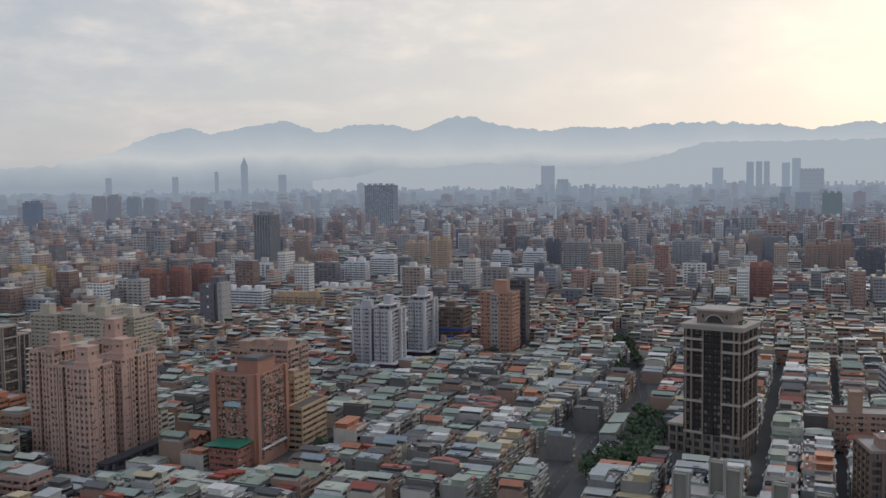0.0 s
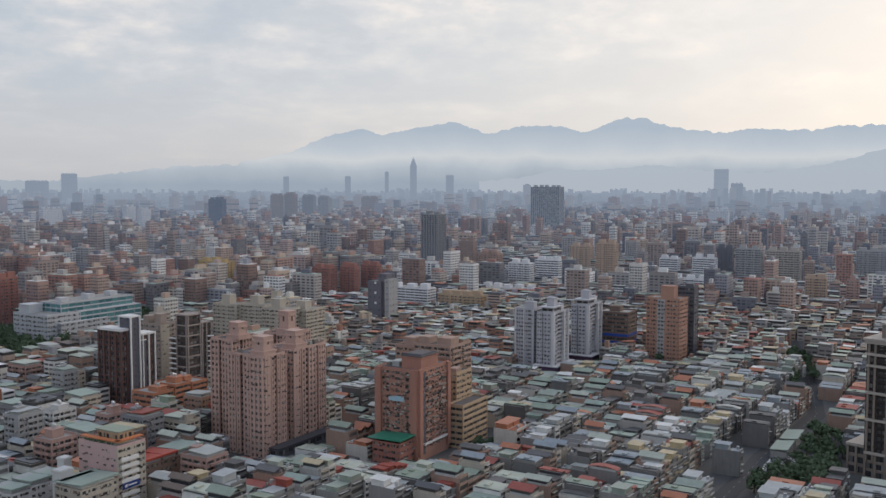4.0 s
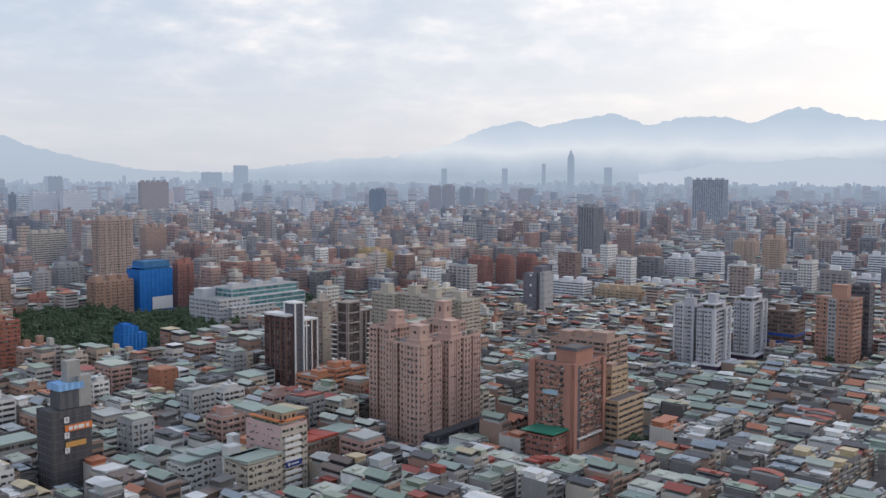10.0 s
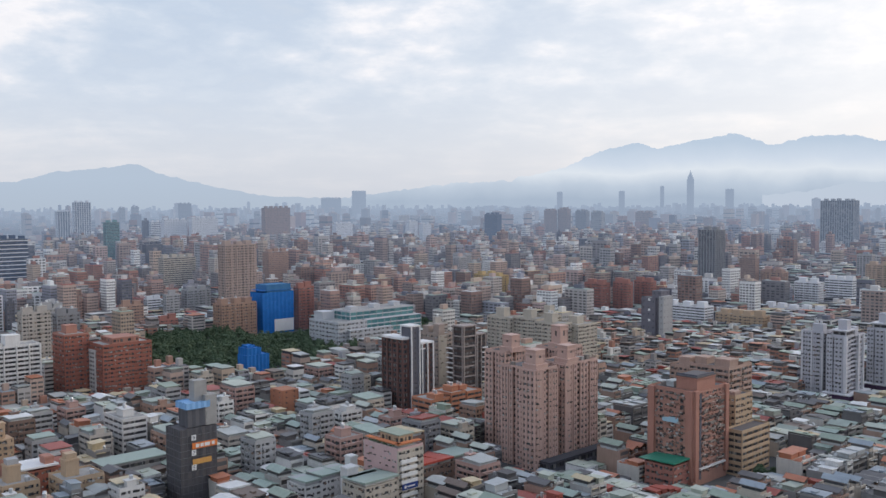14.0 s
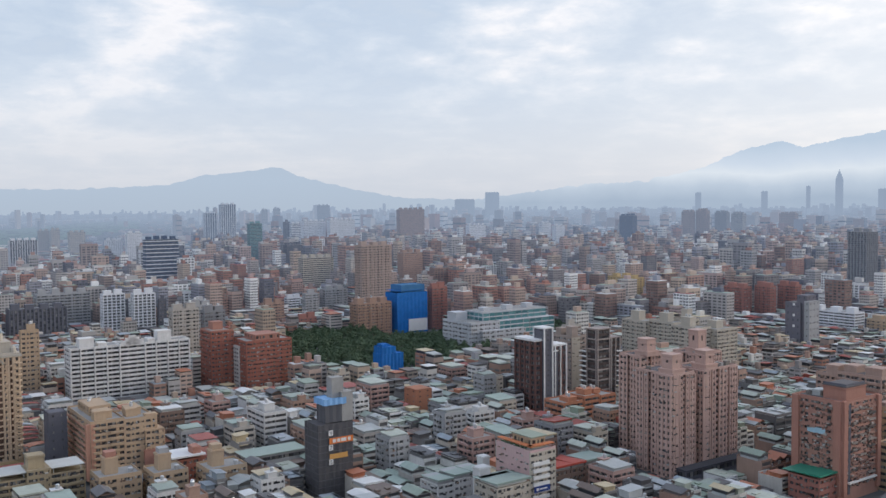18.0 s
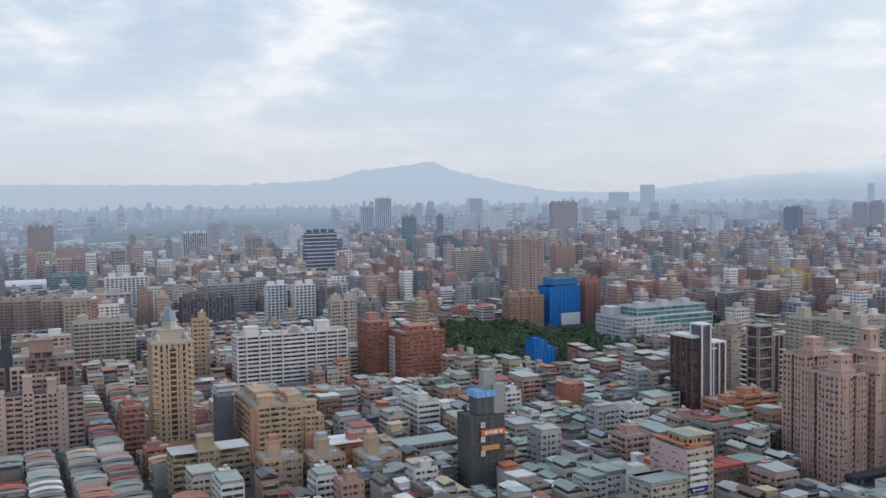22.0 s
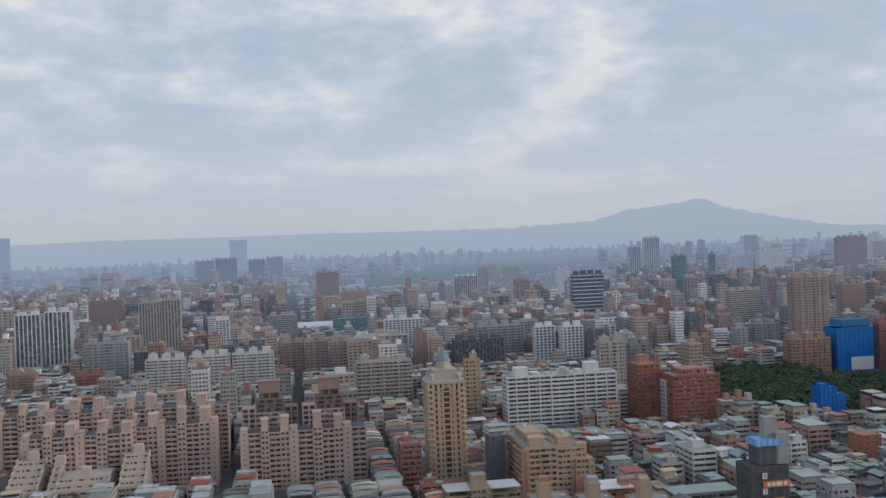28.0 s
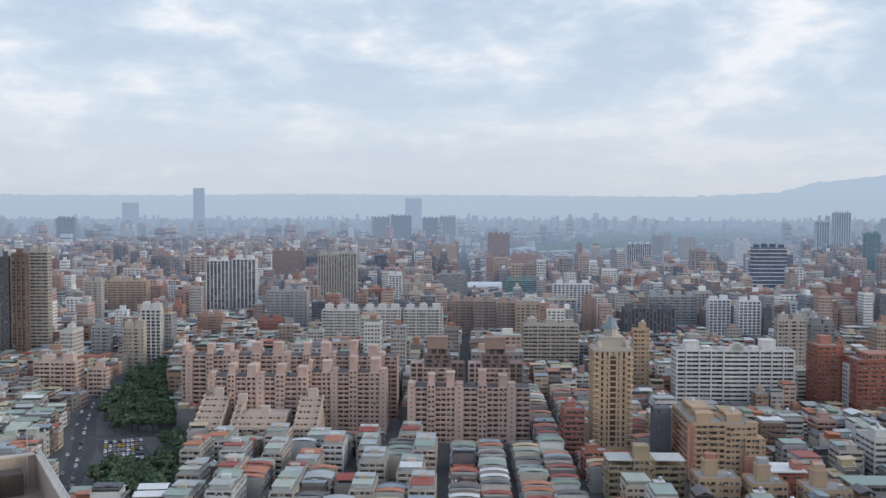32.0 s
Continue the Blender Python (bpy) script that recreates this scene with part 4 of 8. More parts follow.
def teal_hall():
    white = surface("hall_grey_tile", (0.50, 0.51, 0.53))
    glass = surface("teal_glass", (0.07, 0.24, 0.23), rough=0.25, spec=0.5)
    t = anchor("office_building", "long white office building with teal glass bands", -474.2, 723.3)
    wing(t, -46, 0, 0, 34, 0, 27, white, "grid", 4.0)
    wing(t, 0, 5, 10, 62, 0, 20, white, "grid", 4.0)
    wing(t, -40, -3, 34, 106, 0, 27, white, "glassy", 4.2, glass, surface("teal_pane", None, rough=0.3, spread=[(0.08, 0.22, 0.235), (0.12, 0.28, 0.29), (0.06, 0.17, 0.19)], source="island", streak=0.0))
    wing(t, -36, -8, 20, 100, 27, 35, white, "glassy", 4.2, glass, MATS["teal_pane"])
    rooftop(t, -36, -8, 20, 100, 35, white, 41, tanks=0, boxes=3, tall=4)
    rooftop(t, -46, 0, 0, 34, 27, white, 42, tanks=0, boxes=0)
    crown_box(t, -44, -30, 4, 18, 27, 35, white)
    claim(t, -46, 5, 0, 106)


def wrapped_buildings():
    cloth = surface("blue_cloth", (0.012, 0.15, 0.46), rough=0.75, scale=0.6, vary=0.35, streak=0.5)
    t = anchor("wrapped_building", "building shell wrapped in blue construction netting", -611, 788)
    part("netting", wrap(-24, 0, 0, 39, 0, 44, 1.2), cloth, t)
    part("netting", wrap(-23, -1, 6, 36, 44, 52, 2.5), surface("thin_net", (0.05, 0.17, 0.33), rough=0.8), t, "thin upper netting")
    part("hoarding", Build().boxes(0.7, 26, 2, 15, 0.25, 12, bottom=True), trim_white, t, "white banner over the netting")
    for z in np.arange(4, 52, 6.0):
        part("scaffold_deck", Build().boxes(-12, 19.5, z, z + 0.25, 12.1, 19.6, bottom=True), cloth, t)
    claim(t, -24, 44, -30, 50)
    t = anchor("wrapped_house", "small stepped building wrapped in bright blue sheeting", -460.4, 573.4)
    part("netting", wrap(-14, 0, 0, 20, 0, 20.5, 0.8), cloth, t)
    part("netting", wrap(-13.5, -0.4, 0.5, 13, 20.5, 26, 0.8), cloth, t)
    part("netting", wrap(-11, -3, 2, 9, 26, 28, 0.8), cloth, t)
    claim(t, -14, 14, -12, 22)


def wrap(x0, x1, y0, y1, z0, z1, bay):
    """Sheeting drawn over a scaffold: folds between the standards."""
    k = max(3, int((x1 - x0) / bay / 2)), max(3, int((y1 - y0) / bay / 2))
    ring = []
    for (ax, ay), (bx, by), n in (((x0, y0), (x1, y0), k[0]), ((x1, y0), (x1, y1), k[1]), ((x1, y1), (x0, y1), k[0]), ((x0, y1), (x0, y0), k[1])):
        for i in range(n):
            f = i / n
            dip = 0.35 if i % 2 else 0.0
            px, py = ax + (bx - ax) * f, ay + (by - ay) * f
            cx, cy = (x0 + x1) / 2 - px, (y0 + y1) / 2 - py
            ln = math.hypot(cx, cy)
            ring.append((px + cx / ln * dip, py + cy / ln * dip))
    n = len(ring)
    b = Build()
    levels = np.linspace(z0, z1, max(2, int((z1 - z0) / 4)))
    v = [(p[0], p[1], z + (0.25 if i % 2 else 0)) for z in levels for i, p in enumerate(ring)]
    f = [[r * n + i, r * n + (i + 1) % n, (r + 1) * n + (i + 1) % n, (r + 1) * n + i] for r in range(len(levels) - 1) for i in range(n)]
    b.raw(v, f, 0)
    return b.boxes((x0 + x1) / 2, (y0 + y1) / 2, z1 - 0.6, z1 - 0.3, (x1 - x0) / 2 - 0.3, (y1 - y0) / 2 - 0.3)


def scaffold_tower():
    net = surface("black_net", (0.105, 0.10, 0.105), rough=0.85, scale=0.8, vary=0.3, streak=0.4)
    t = anchor("scaffolded_tower", "unfinished tower shrouded in dark scaffold netting", -296.6, 320.9)
    part("netting", wrap(-14, 0, 0, 18.5, 0, 36, 0.9), net, t)
    part("netting", wrap(-11, -2, 5, 15, 36, 45, 0.9), surface("upper_net", (0.11, 0.11, 0.12), rough=0.85), t)
    part("stair_core", Build().boxes(-7, 13, 36, 57, 2.6, 3.2).boxes(-5, 17, 36, 50, 3, 3), concrete, t, "bare concrete stair core")
    tarp = surface("blue_tarp", (0.22, 0.42, 0.68), rough=0.6)
    part("tarpaulin", wrap(-11.8, -1.2, 4.0, 16, 44.5, 47.6, 0.7), tarp, t, "pale blue tarpaulin cover")
    for z in np.arange(3, 36, 3.3):
        part("scaffold_deck", Build().boxes(-7, 9.25, z, z + 0.18, 7.25, 9.5, bottom=True), surface("dull_tube", (0.13, 0.13, 0.135), rough=0.6), t)
    tube = surface("dull_tube", (0.13, 0.13, 0.135), rough=0.6)
    for x, y in [(0.25, y) for y in np.arange(1, 18.5, 2.4)] + [(x, -0.25) for x in np.arange(-13, 0, 2.4)]:
        part("scaffold_pole", Build().boxes(x, y, 0, 37, 0.06, 0.06), tube, t)
    ban = surface("orange_banner", (0.75, 0.22, 0.06), rough=0.7)
    gold = surface("ochre_banner", (0.62, 0.33, 0.10), rough=0.7)
    part("banner", Build().boxes(0.55, 12.0, 26.6, 29.4, 0.1, 6.4, bottom=True), ban, t, "orange banner with unreadable bars")
    part("banner", Build().boxes(0.55, 10.5, 19.4, 21.8, 0.1, 4.8, bottom=True), gold, t, "ochre banner")
    for y, w in ((8.2, 0.9), (10.5, 0.8), (13.2, 1.4), (16.2, 0.7)):
        part("banner_mark", Build().boxes(0.7, y, 27.2, 28.8, 0.06, w, bottom=True), trim_white, t)
    for z, ch in ((30.6, "9"), (23.6, "7"), (16.8, "5")):
        part("floor_plate", Build().boxes(0.55, 6.4, z, z + 2.6, 0.1, 1.1, bottom=True), trim_white, t, "white floor number plate")
        cu = bpy.data.curves.new("floor_number", "FONT")
        cu.body, cu.size, cu.align_x, cu.extrude = ch, 2.6, "CENTER", 0.02
        cu.materials.append(slate)
        ob = new("floor_number", cu)
        ob.parent = t
        ob.matrix_basis = pose(0.69, 6.4, z + 0.35, 90, 0, 90)
    claim(t, -14, 0, 0, 18.5, clear=True)


def pink_shop_block():
    m = surface("pink_render", (0.55, 0.38, 0.36))
    t = anchor("apartment_block", "pink rendered block with white bands and roof terrace", -201, 353)
    part("side_wall", Build().boxes(-12, -0.06, 0, 31, 11.6, 0.12), m, t)
    wing(t, -24, 0, 0, 15, 0, 30, cream, "grid", 3.0)
    for z in np.arange(3, 27, 3.0):
        part("balcony_band", Build().boxes(0.5, 6.0, z, z + 1.5, 0.5, 4.6, bottom=True), trim_white, t, "white balcony band")
    sign = surface("blue_sign", (0.03, 0.06, 0.22), rough=0.5)
    part("sign", Build().boxes(1.15, 6.0, 12.3, 14.9, 0.12, 4.6, bottom=True), sign, t, "dark blue sign with unreadable bars")
    part("sign_mark", Build().boxes(1.3, 3.2, 13.0, 14.2, 0.05, 0.6, bottom=True).boxes(1.3, 6.6, 13.3, 13.9, 0.05, 2.2, bottom=True), trim_white, t)
    rooftop(t, -24, 0, 0, 15, 30, m, 61, tanks=0, boxes=0)
    terrace = surface("terracotta", (0.50, 0.17, 0.07))
    part("terrace_roof", Build().boxes(-12, 1.6, 32.4, 32.8, 11.5, 1.4, slope=0.0, bottom=True).boxes(-1.6, 7.5, 32.4, 32.8, 1.4, 7, bottom=True), terrace, t, "terracotta terrace roof")
    wing(t, -18, -5, 5, 13, 30, 35, sand, "grid", 4.0)
    part("roof_slab", Build().boxes(-11.5, 9, 35, 35.5, 7.2, 4.6, bottom=True), surface("moss_roof", (0.30, 0.34, 0.27)), t)
    part("planter", leaf_clumps(80, (-12, 0.6, 31.6), (11, 0.5, 0.7), 0.6, 9), leaf, t)
    claim(t, -24, 0, 0, 15, clear=True)


def red_blocks():
    t = anchor("apartment_block", "red-tiled apartment block with white balcony side", -517.9, 483.5)
    wing(t, -26, 0, 0, 37, 0, 37, red, "grid", 3.1)
    part("white_face", Build().boxes(-19, -0.5, 0, 33, 6.5, 0.5), white, t)
    b = Build().windows((-25, -1.05), (-13, -1.05), 1, 32, 10, 3, 0.7, 0.45, 0)
    tagged(part("curtains", b, pane_mix, t), kind="stuff")
    wing(t, -22, -2, 8, 28, 37, 42, orange, "grid", 5.0)
    b = Build()
    r = random.Random(3)
    for i in range(60):
        z = 3 + 3.1 * r.randrange(11)
        b.boxes(0.3, r.uniform(2, 35), z + 1, z + 1.9, 0.3, r.uniform(0.4, 1.0), bottom=True)
    tagged(part("grilles", b, clutter, t), kind="stuff")
    rooftop(t, -26, 0, 0, 37, 37, red, 71, tanks=0, boxes=0)
    claim(t, -26, 0, 0, 37, clear=True)
    t = anchor("apartment_block", "tall red-orange apartment block with dark side", -546, 474)
    wing(t, -22, 0, 0, 18, 0, 44, red, "grid", 3.1)
    rooftop(t, -22, 0, 0, 18, 44, orange, 72, boxes=1, tanks=0, tall=5)
    claim(t, -22, 0, 0, 18, clear=True)


def white_slab():
    white = surface("stained_white_tile", (0.68, 0.665, 0.64), vary=0.3, streak=0.4)
    t = anchor("apartment_slab", "long white apartment slab with balconies and gabled parapet", -579.7, 377.4)
    for y0, y1, out in ((0, 34, 0), (34, 52, 0.9), (52, 85, 0)):
        wing(t, -16, out, y0, y1, 0, 40.5, white, "bands", 3.1)
        rooftop(t, -16, out, y0, y1, 40.5, white, int(y0), tanks=1, boxes=0)
    for y0, y1, h in ((7, 17, 7), (62, 72, 8), (20, 26, 3), (55, 60, 3)):
        crown_box(t, -11, -2, y0, y1, 40.5, 40.5 + h, white)
    b = Build()
    for z in np.arange(3.1, 40, 3.1):  # continuous balcony fronts
        for y0, y1 in ((1, 6), (8, 15), (18, 24), (26, 33), (36.5, 41), (45, 49.5), (53, 59), (61, 67), (70, 76), (78, 84)):
            b.boxes(1.3, (y0 + y1) / 2, z - 0.15, z + 0.75, 0.15, (y1 - y0) / 2, bottom=True)
    for y in (0.4, 7, 16.5, 25, 34, 52, 60, 68.5, 77, 84.6):  # upright piers between the balcony stacks
        b.boxes(0.9, y, 0, 41.2, 0.9, 0.35)
    tagged(part("balcony_stack", b, white, t), kind="stuff")
    # stepped gable over the middle bay
    for y0, y1, h in ((35, 51, 3.2), (38, 48, 5.2), (40.5, 45.5, 6.8)):
        part("gable", Build().boxes(0.3, (y0 + y1) / 2, 40.4, 40.5 + h, 0.7, (y1 - y0) / 2), white, t)
    part("base_wall", Build().boxes(1.5, 42.5, 0, 4.2, 2.5, 43.5), grey, t)
    claim(t, -16, 4, 0, 86, clear=True)


def spire_tower():
    t = anchor("apartment_tower", "tall yellow stone tower with a pointed slate spire", -478, 255.4)
    wing(t, -20, -1.2, 1.2, 22.8, 4, 60, paint("stone"), "stone", 3.2)
    part("base_storey", Build().boxes(-10.5, 12, 0, 4, 10.3, 11.6), yellow, t)
    b = Build()
    for z in np.arange(5, 59, 3.2):  # rounded corner balconies
        for cx, cy in ((-1.2, 2.2), (-1.2, 21.8), (-19, 2.2)):
            b.raw(*ringed(cx, cy, 1.9, z, 0.7), 0)
    tagged(part("corner_balcony", b, paint("stone"), t), kind="stuff")
    # dark brown strip paints the shade of a middle recess
    slots(t, [12], 6, 57, 3.2, surface("brown_recess", (0.10, 0.06, 0.045)), "side", -1.2, 0.25)
    slots(t, [4.4, 7.0, 9.7, 14.3, 17.0, 19.6], 4, 60.5, 0.9, paint("stone"), "side", -1.2, 0.45)
    # same dark brown for two window columns
    slots(t, [5.7, 18.3], 6, 58, 1.3, surface("brown_recess", (0.10, 0.06, 0.045)), "side", -1.2, 0.12)
    slots(t, [-17, -13.2, -8, -4.2], 4, 60.5, 0.9, paint("stone"), "front", 1.2, 0.45)
    b = Build()
    for z in np.arange(7, 57, 3.2):
        b.boxes(-0.8, 12, z, z + 0.8, 0.5, 1.5, bottom=True)
        for y in (5.7, 18.3, 8.3, 15.7):
            b.boxes(-0.7, y, z - 0.2, z + 0.8, 0.5, 0.6, bottom=True)
    tagged(part("balcony_stack", b, paint("stone"), t), kind="stuff")
    part("arch", Build().raw(*arch(-0.55, 12, 56.5, 2.6), 0), cream, t, "round stone arch over the recess")
    part("cornice", Build().boxes(-10.6, 12, 60, 61.2, 10.2, 11.6, bottom=True).boxes(-10.6, 12, 61.2, 62, 9.4, 10.8), cream, t)
    crown_box(t, -17, -4, 5, 19, 62, 68, cream)
    for cx, cy in ((-4, 4), (-4, 20), (-17, 4), (-17, 20)):
        part("turret", drum(1.6, 4.2, cx, cy, 62, 8, 0.1, 0.6), cream, t)
    part("lantern", drum(4.2, 5.5, -10.5, 12, 68, 8, 0.8), cream, t)
    part("spire", drum(4.4, 8.5, -10.5, 12, 72.4, 8, 0.02, 0.04).boxes(-10.5, 12, 80, 83, 0.12, 0.12), surface("slate_roof", (0.22, 0.27, 0.31), rough=0.5), t, "blue-grey pointed roof")
    claim(t, -20, 0, 0, 23, clear=True)


def ringed(x, y, r, z, h, k=8):
    a = np.linspace(0, 2 * np.pi, k, endpoint=False)
    v = [(x + r * math.cos(q), y + r * math.sin(q), zz) for zz in (z, z + h) for q in a]
    f = [[i, (i + 1) % k, k + (i + 1) % k, k + i] for i in range(k)] + [[k, k + i, k + i + 1, k + i + 2] for i in range(1, k - 2, 2)]
    return v, f


def arch(x, y, z, r, k=8):
    v, f = [], []
    for i in range(k + 1):
        q = math.pi * i / k
        for rad in (r, r - 0.7):
            for dx in (0.0, 0.5):
                v.append((x + dx, y + rad * math.cos(q), z + rad * math.sin(q)))
    for i in range(k):
        a, b = 4 * i, 4 * i + 4
        f += [[a + 1, b + 1, b + 3, a + 3], [a, b, b + 1, a + 1], [a + 2, a + 3, b + 3, b + 2]]
    return v, f


def yellow_block():
    t = anchor("apartment_block", "sandy yellow stepped apartment block with orange balconies", -410.4, 277.5)
    wing(t, -46, 0, 0, 17, 0, 31, sand, "balcony", 3.1)
    wing(t, -24, 0, 17, 33, 0, 30, sand, "grid", 3.1)
    wing(t, -8, 1.5, 27, 37, 0, 24, sand, "grid", 3.1)
    wing(t, -40, -18, 4, 15, 31, 36, sand, "grid", 5)
    rooftop(t, -46, 0, 0, 17, 31, sand, 81, boxes=2, tanks=1, tall=4)
    rooftop(t, -24, 0, 17, 33, 30, sand, 82, boxes=1, tanks=1, tall=4)
    slots(t, [-1.2], 2, 30.6, 2.2, surface("coral_tile", (0.50, 0.27, 0.19)), "front", 0.0, 1.4)
    slots(t, [1.2], 2, 30.6, 2.2, surface("coral_tile", (0.50, 0.27, 0.19)), "side", 0.0, 0.3)
    for z in np.arange(3.1, 30, 3.1):
        part("long_balcony", Build().boxes(-24.5, -1.3, z - 0.2, z + 0.8, 21.5, 0.2, bottom=True), surface("coral_tile", (0.50, 0.27, 0.19)), t)
    crown_box(t, -10, -4, 3, 9, 31, 36, sand)
    crown_box(t, -14, -8, 20, 26, 30, 34.5, sand)
    crown_box(t, -5, -1, 28, 34, 24, 32, sand)
    part("base_wall", Build().boxes(2.2, 30, 0, 14, 1.0, 4), orange, t)
    claim(t, -46, 3, 0, 37, clear=True)
    t = anchor("apartment_tower", "thin dark tower with a blind wall beside the yellow block", -438, 272)
    wing(t, -10, 0, 0, 9, 0, 34, slate, "plain", 4)
    claim(t, -10, 0, 0, 9, clear=True)


def near_blocks():
    ochre_old = surface("old_ochre_tile", (0.36, 0.29, 0.19), vary=0.3)
    t = anchor("apartment_block", "weathered ochre block with two roof terraces", -393, 219)
    wing(t, -14, 0, 0, 12, 0, 19, ochre_old, "balcony")
    wing(t, -12, 1, 12, 22, 0, 22, ochre_old, "grid")
    wing(t, -14, 0, 22, 37, 0, 19, ochre_old, "balcony")
    crown_box(t, -9, -2, 13, 20, 22, 28, ochre_old)
    for y0, y1 in ((0.5, 11.5), (23, 36)):
        part("terrace_roof", Build().boxes(-7, (y0 + y1) / 2, 21.4, 21.7, 7.6, (y1 - y0) / 2 + 0.8, bottom=True), surface("pale_sheet", (0.50, 0.50, 0.47), rough=0.5), t, "pale metal terrace roof")
        part("terrace_post", Build().boxes(np.array([-13, -1, -13, -1]), np.array([y0 + 0.5, y0 + 0.5, y1 - 0.5, y1 - 0.5]), 19, 21.5, 0.15, 0.15), steel, t)
    claim(t, -14, 1, 0, 37)
    for x, y, d, m, top in ((-364, 250, 19, sand, orange), (-349, 268, 16, sand, grey), (-333, 286, 19, sand, sand)):
        t = anchor("apartment_block", "sandy five-storey block with a tall stair tower", x, y, group="sandy blocks")
        wing(t, -16, 0, 0, d, 0, 17, m, "grid")
        rooftop(t, -16, 0, 0, d, 17, m, int(d + x), boxes=0, tanks=0)
        crown_box(t, -12, -6, 4, 10, 17, 25, m)
        part("water_tank", Build().boxes(-9, 7, 25, 27.4, 2.4, 2.4), top, t, "boxy roof water tank")
        part("water_tank", drum(1.2, 2.2, -4, d - 4, 17.2), steel, t)
        claim(t, -16, 0, 0, d)
    t = anchor("apartment_block", "red-tiled block with white sheet roof and turrets", -361, 288)
    wing(t, -18, 0, 0, 26, 0, 17, red, "grid")
    part("roof_sheet", Build().boxes(-9, 8, 18.0, 18.3, 9.6, 8.5, bottom=True, slope=0.5), trim_white, t)
    for y in (14, 24):
        crown_box(t, -9, -2, y - 3, y + 1, 17, 22, orange)
    claim(t, -18, 0, 0, 26)
    for x, y, w, d, h, label in ((-432.7, 226.3, 9.2, 12.9, 15.0, "dark red brick block at the foot of the stone tower"), (-475.1, 235.7, 14, 12.0, 28.0, "dark red brick stepped block beside the stone tower")):
        t = anchor("apartment_block", label, x, y)
        wing(t, -w, 0, 0, d, 0, h, paint("brick"), "balcony")
        rooftop(t, -w, 0, 0, d, h, paint("brick"), int(h), boxes=1, tanks=1, tall=3)
        claim(t, -w, 0, 0, d)
    t = anchor("school_block", "grey long block under a pale green sheet roof", -339.6, 316)
    wing(t, -14, 0, 0, 32, 0, 15, grey, "bands", 3.4)
    part("roof_sheet", Build().boxes(-7, 16, 15.5, 15.8, 7.8, 16.8, bottom=True), surface("green_sheet", (0.29, 0.355, 0.31), rough=0.5), t, "pale green metal roof")
    claim(t, -14, 0, 0, 32)
    t = anchor("office_block", "white eight-storey block with blank side wall", -380, 367)
    wing(t, -24, 0, 0, 14, 0, 22, white, "bands", 3.1)
    rooftop(t, -24, 0, 0, 14, 22, white, 92, tanks=1, boxes=1, tall=4)
    claim(t, -24, 0, 0, 14)
    # white corner block with stair tower, seen near the foot of the pink block
    t = anchor("apartment_block", "white apartment row with green sheet roofs and stair tower", -238, 335)
    for y0, y1, h in ((0, 9, 14), (9, 19, 15), (19, 28, 15)):
        wing(t, -14, 0, y0, y1, 0, h, white, "grid")
        part("roof_sheet", Build().boxes(-7, (y0 + y1) / 2, h + 1.6, h + 1.9, 7.3, (y1 - y0) / 2 - 0.2, bottom=True, slope=0.5), surface("green_sheet", (0.29, 0.355, 0.31)), t)
        part("roof_room", Build().boxes(-7, (y0 + y1) / 2, h, h + 1.7, 6.2, (y1 - y0) / 2 - 0.8), grey, t)
    crown_box(t, -4, 0.4, 25, 29, 0, 23, white)
    claim(t, -14, 1, 0, 29)
    t = anchor("apartment_block", "cream six-storey block with green and white sheet roofs", -205, 332)
    wing(t, -16, 0, 0, 18, 0, 19, cream, "grid")
    part("roof_sheet", Build().boxes(-8, 9, 20.4, 20.7, 8.6, 9.6, bottom=True, slope=0.6), surface("green_sheet", (0.29, 0.355, 0.31)), t)
    part("roof_room", Build().boxes(-8, 9, 19, 20.4, 7, 8), white, t)
    crown_box(t, -20, -15, 2, 8, 0, 24, white)
    claim(t, -20, 0, 0, 18)


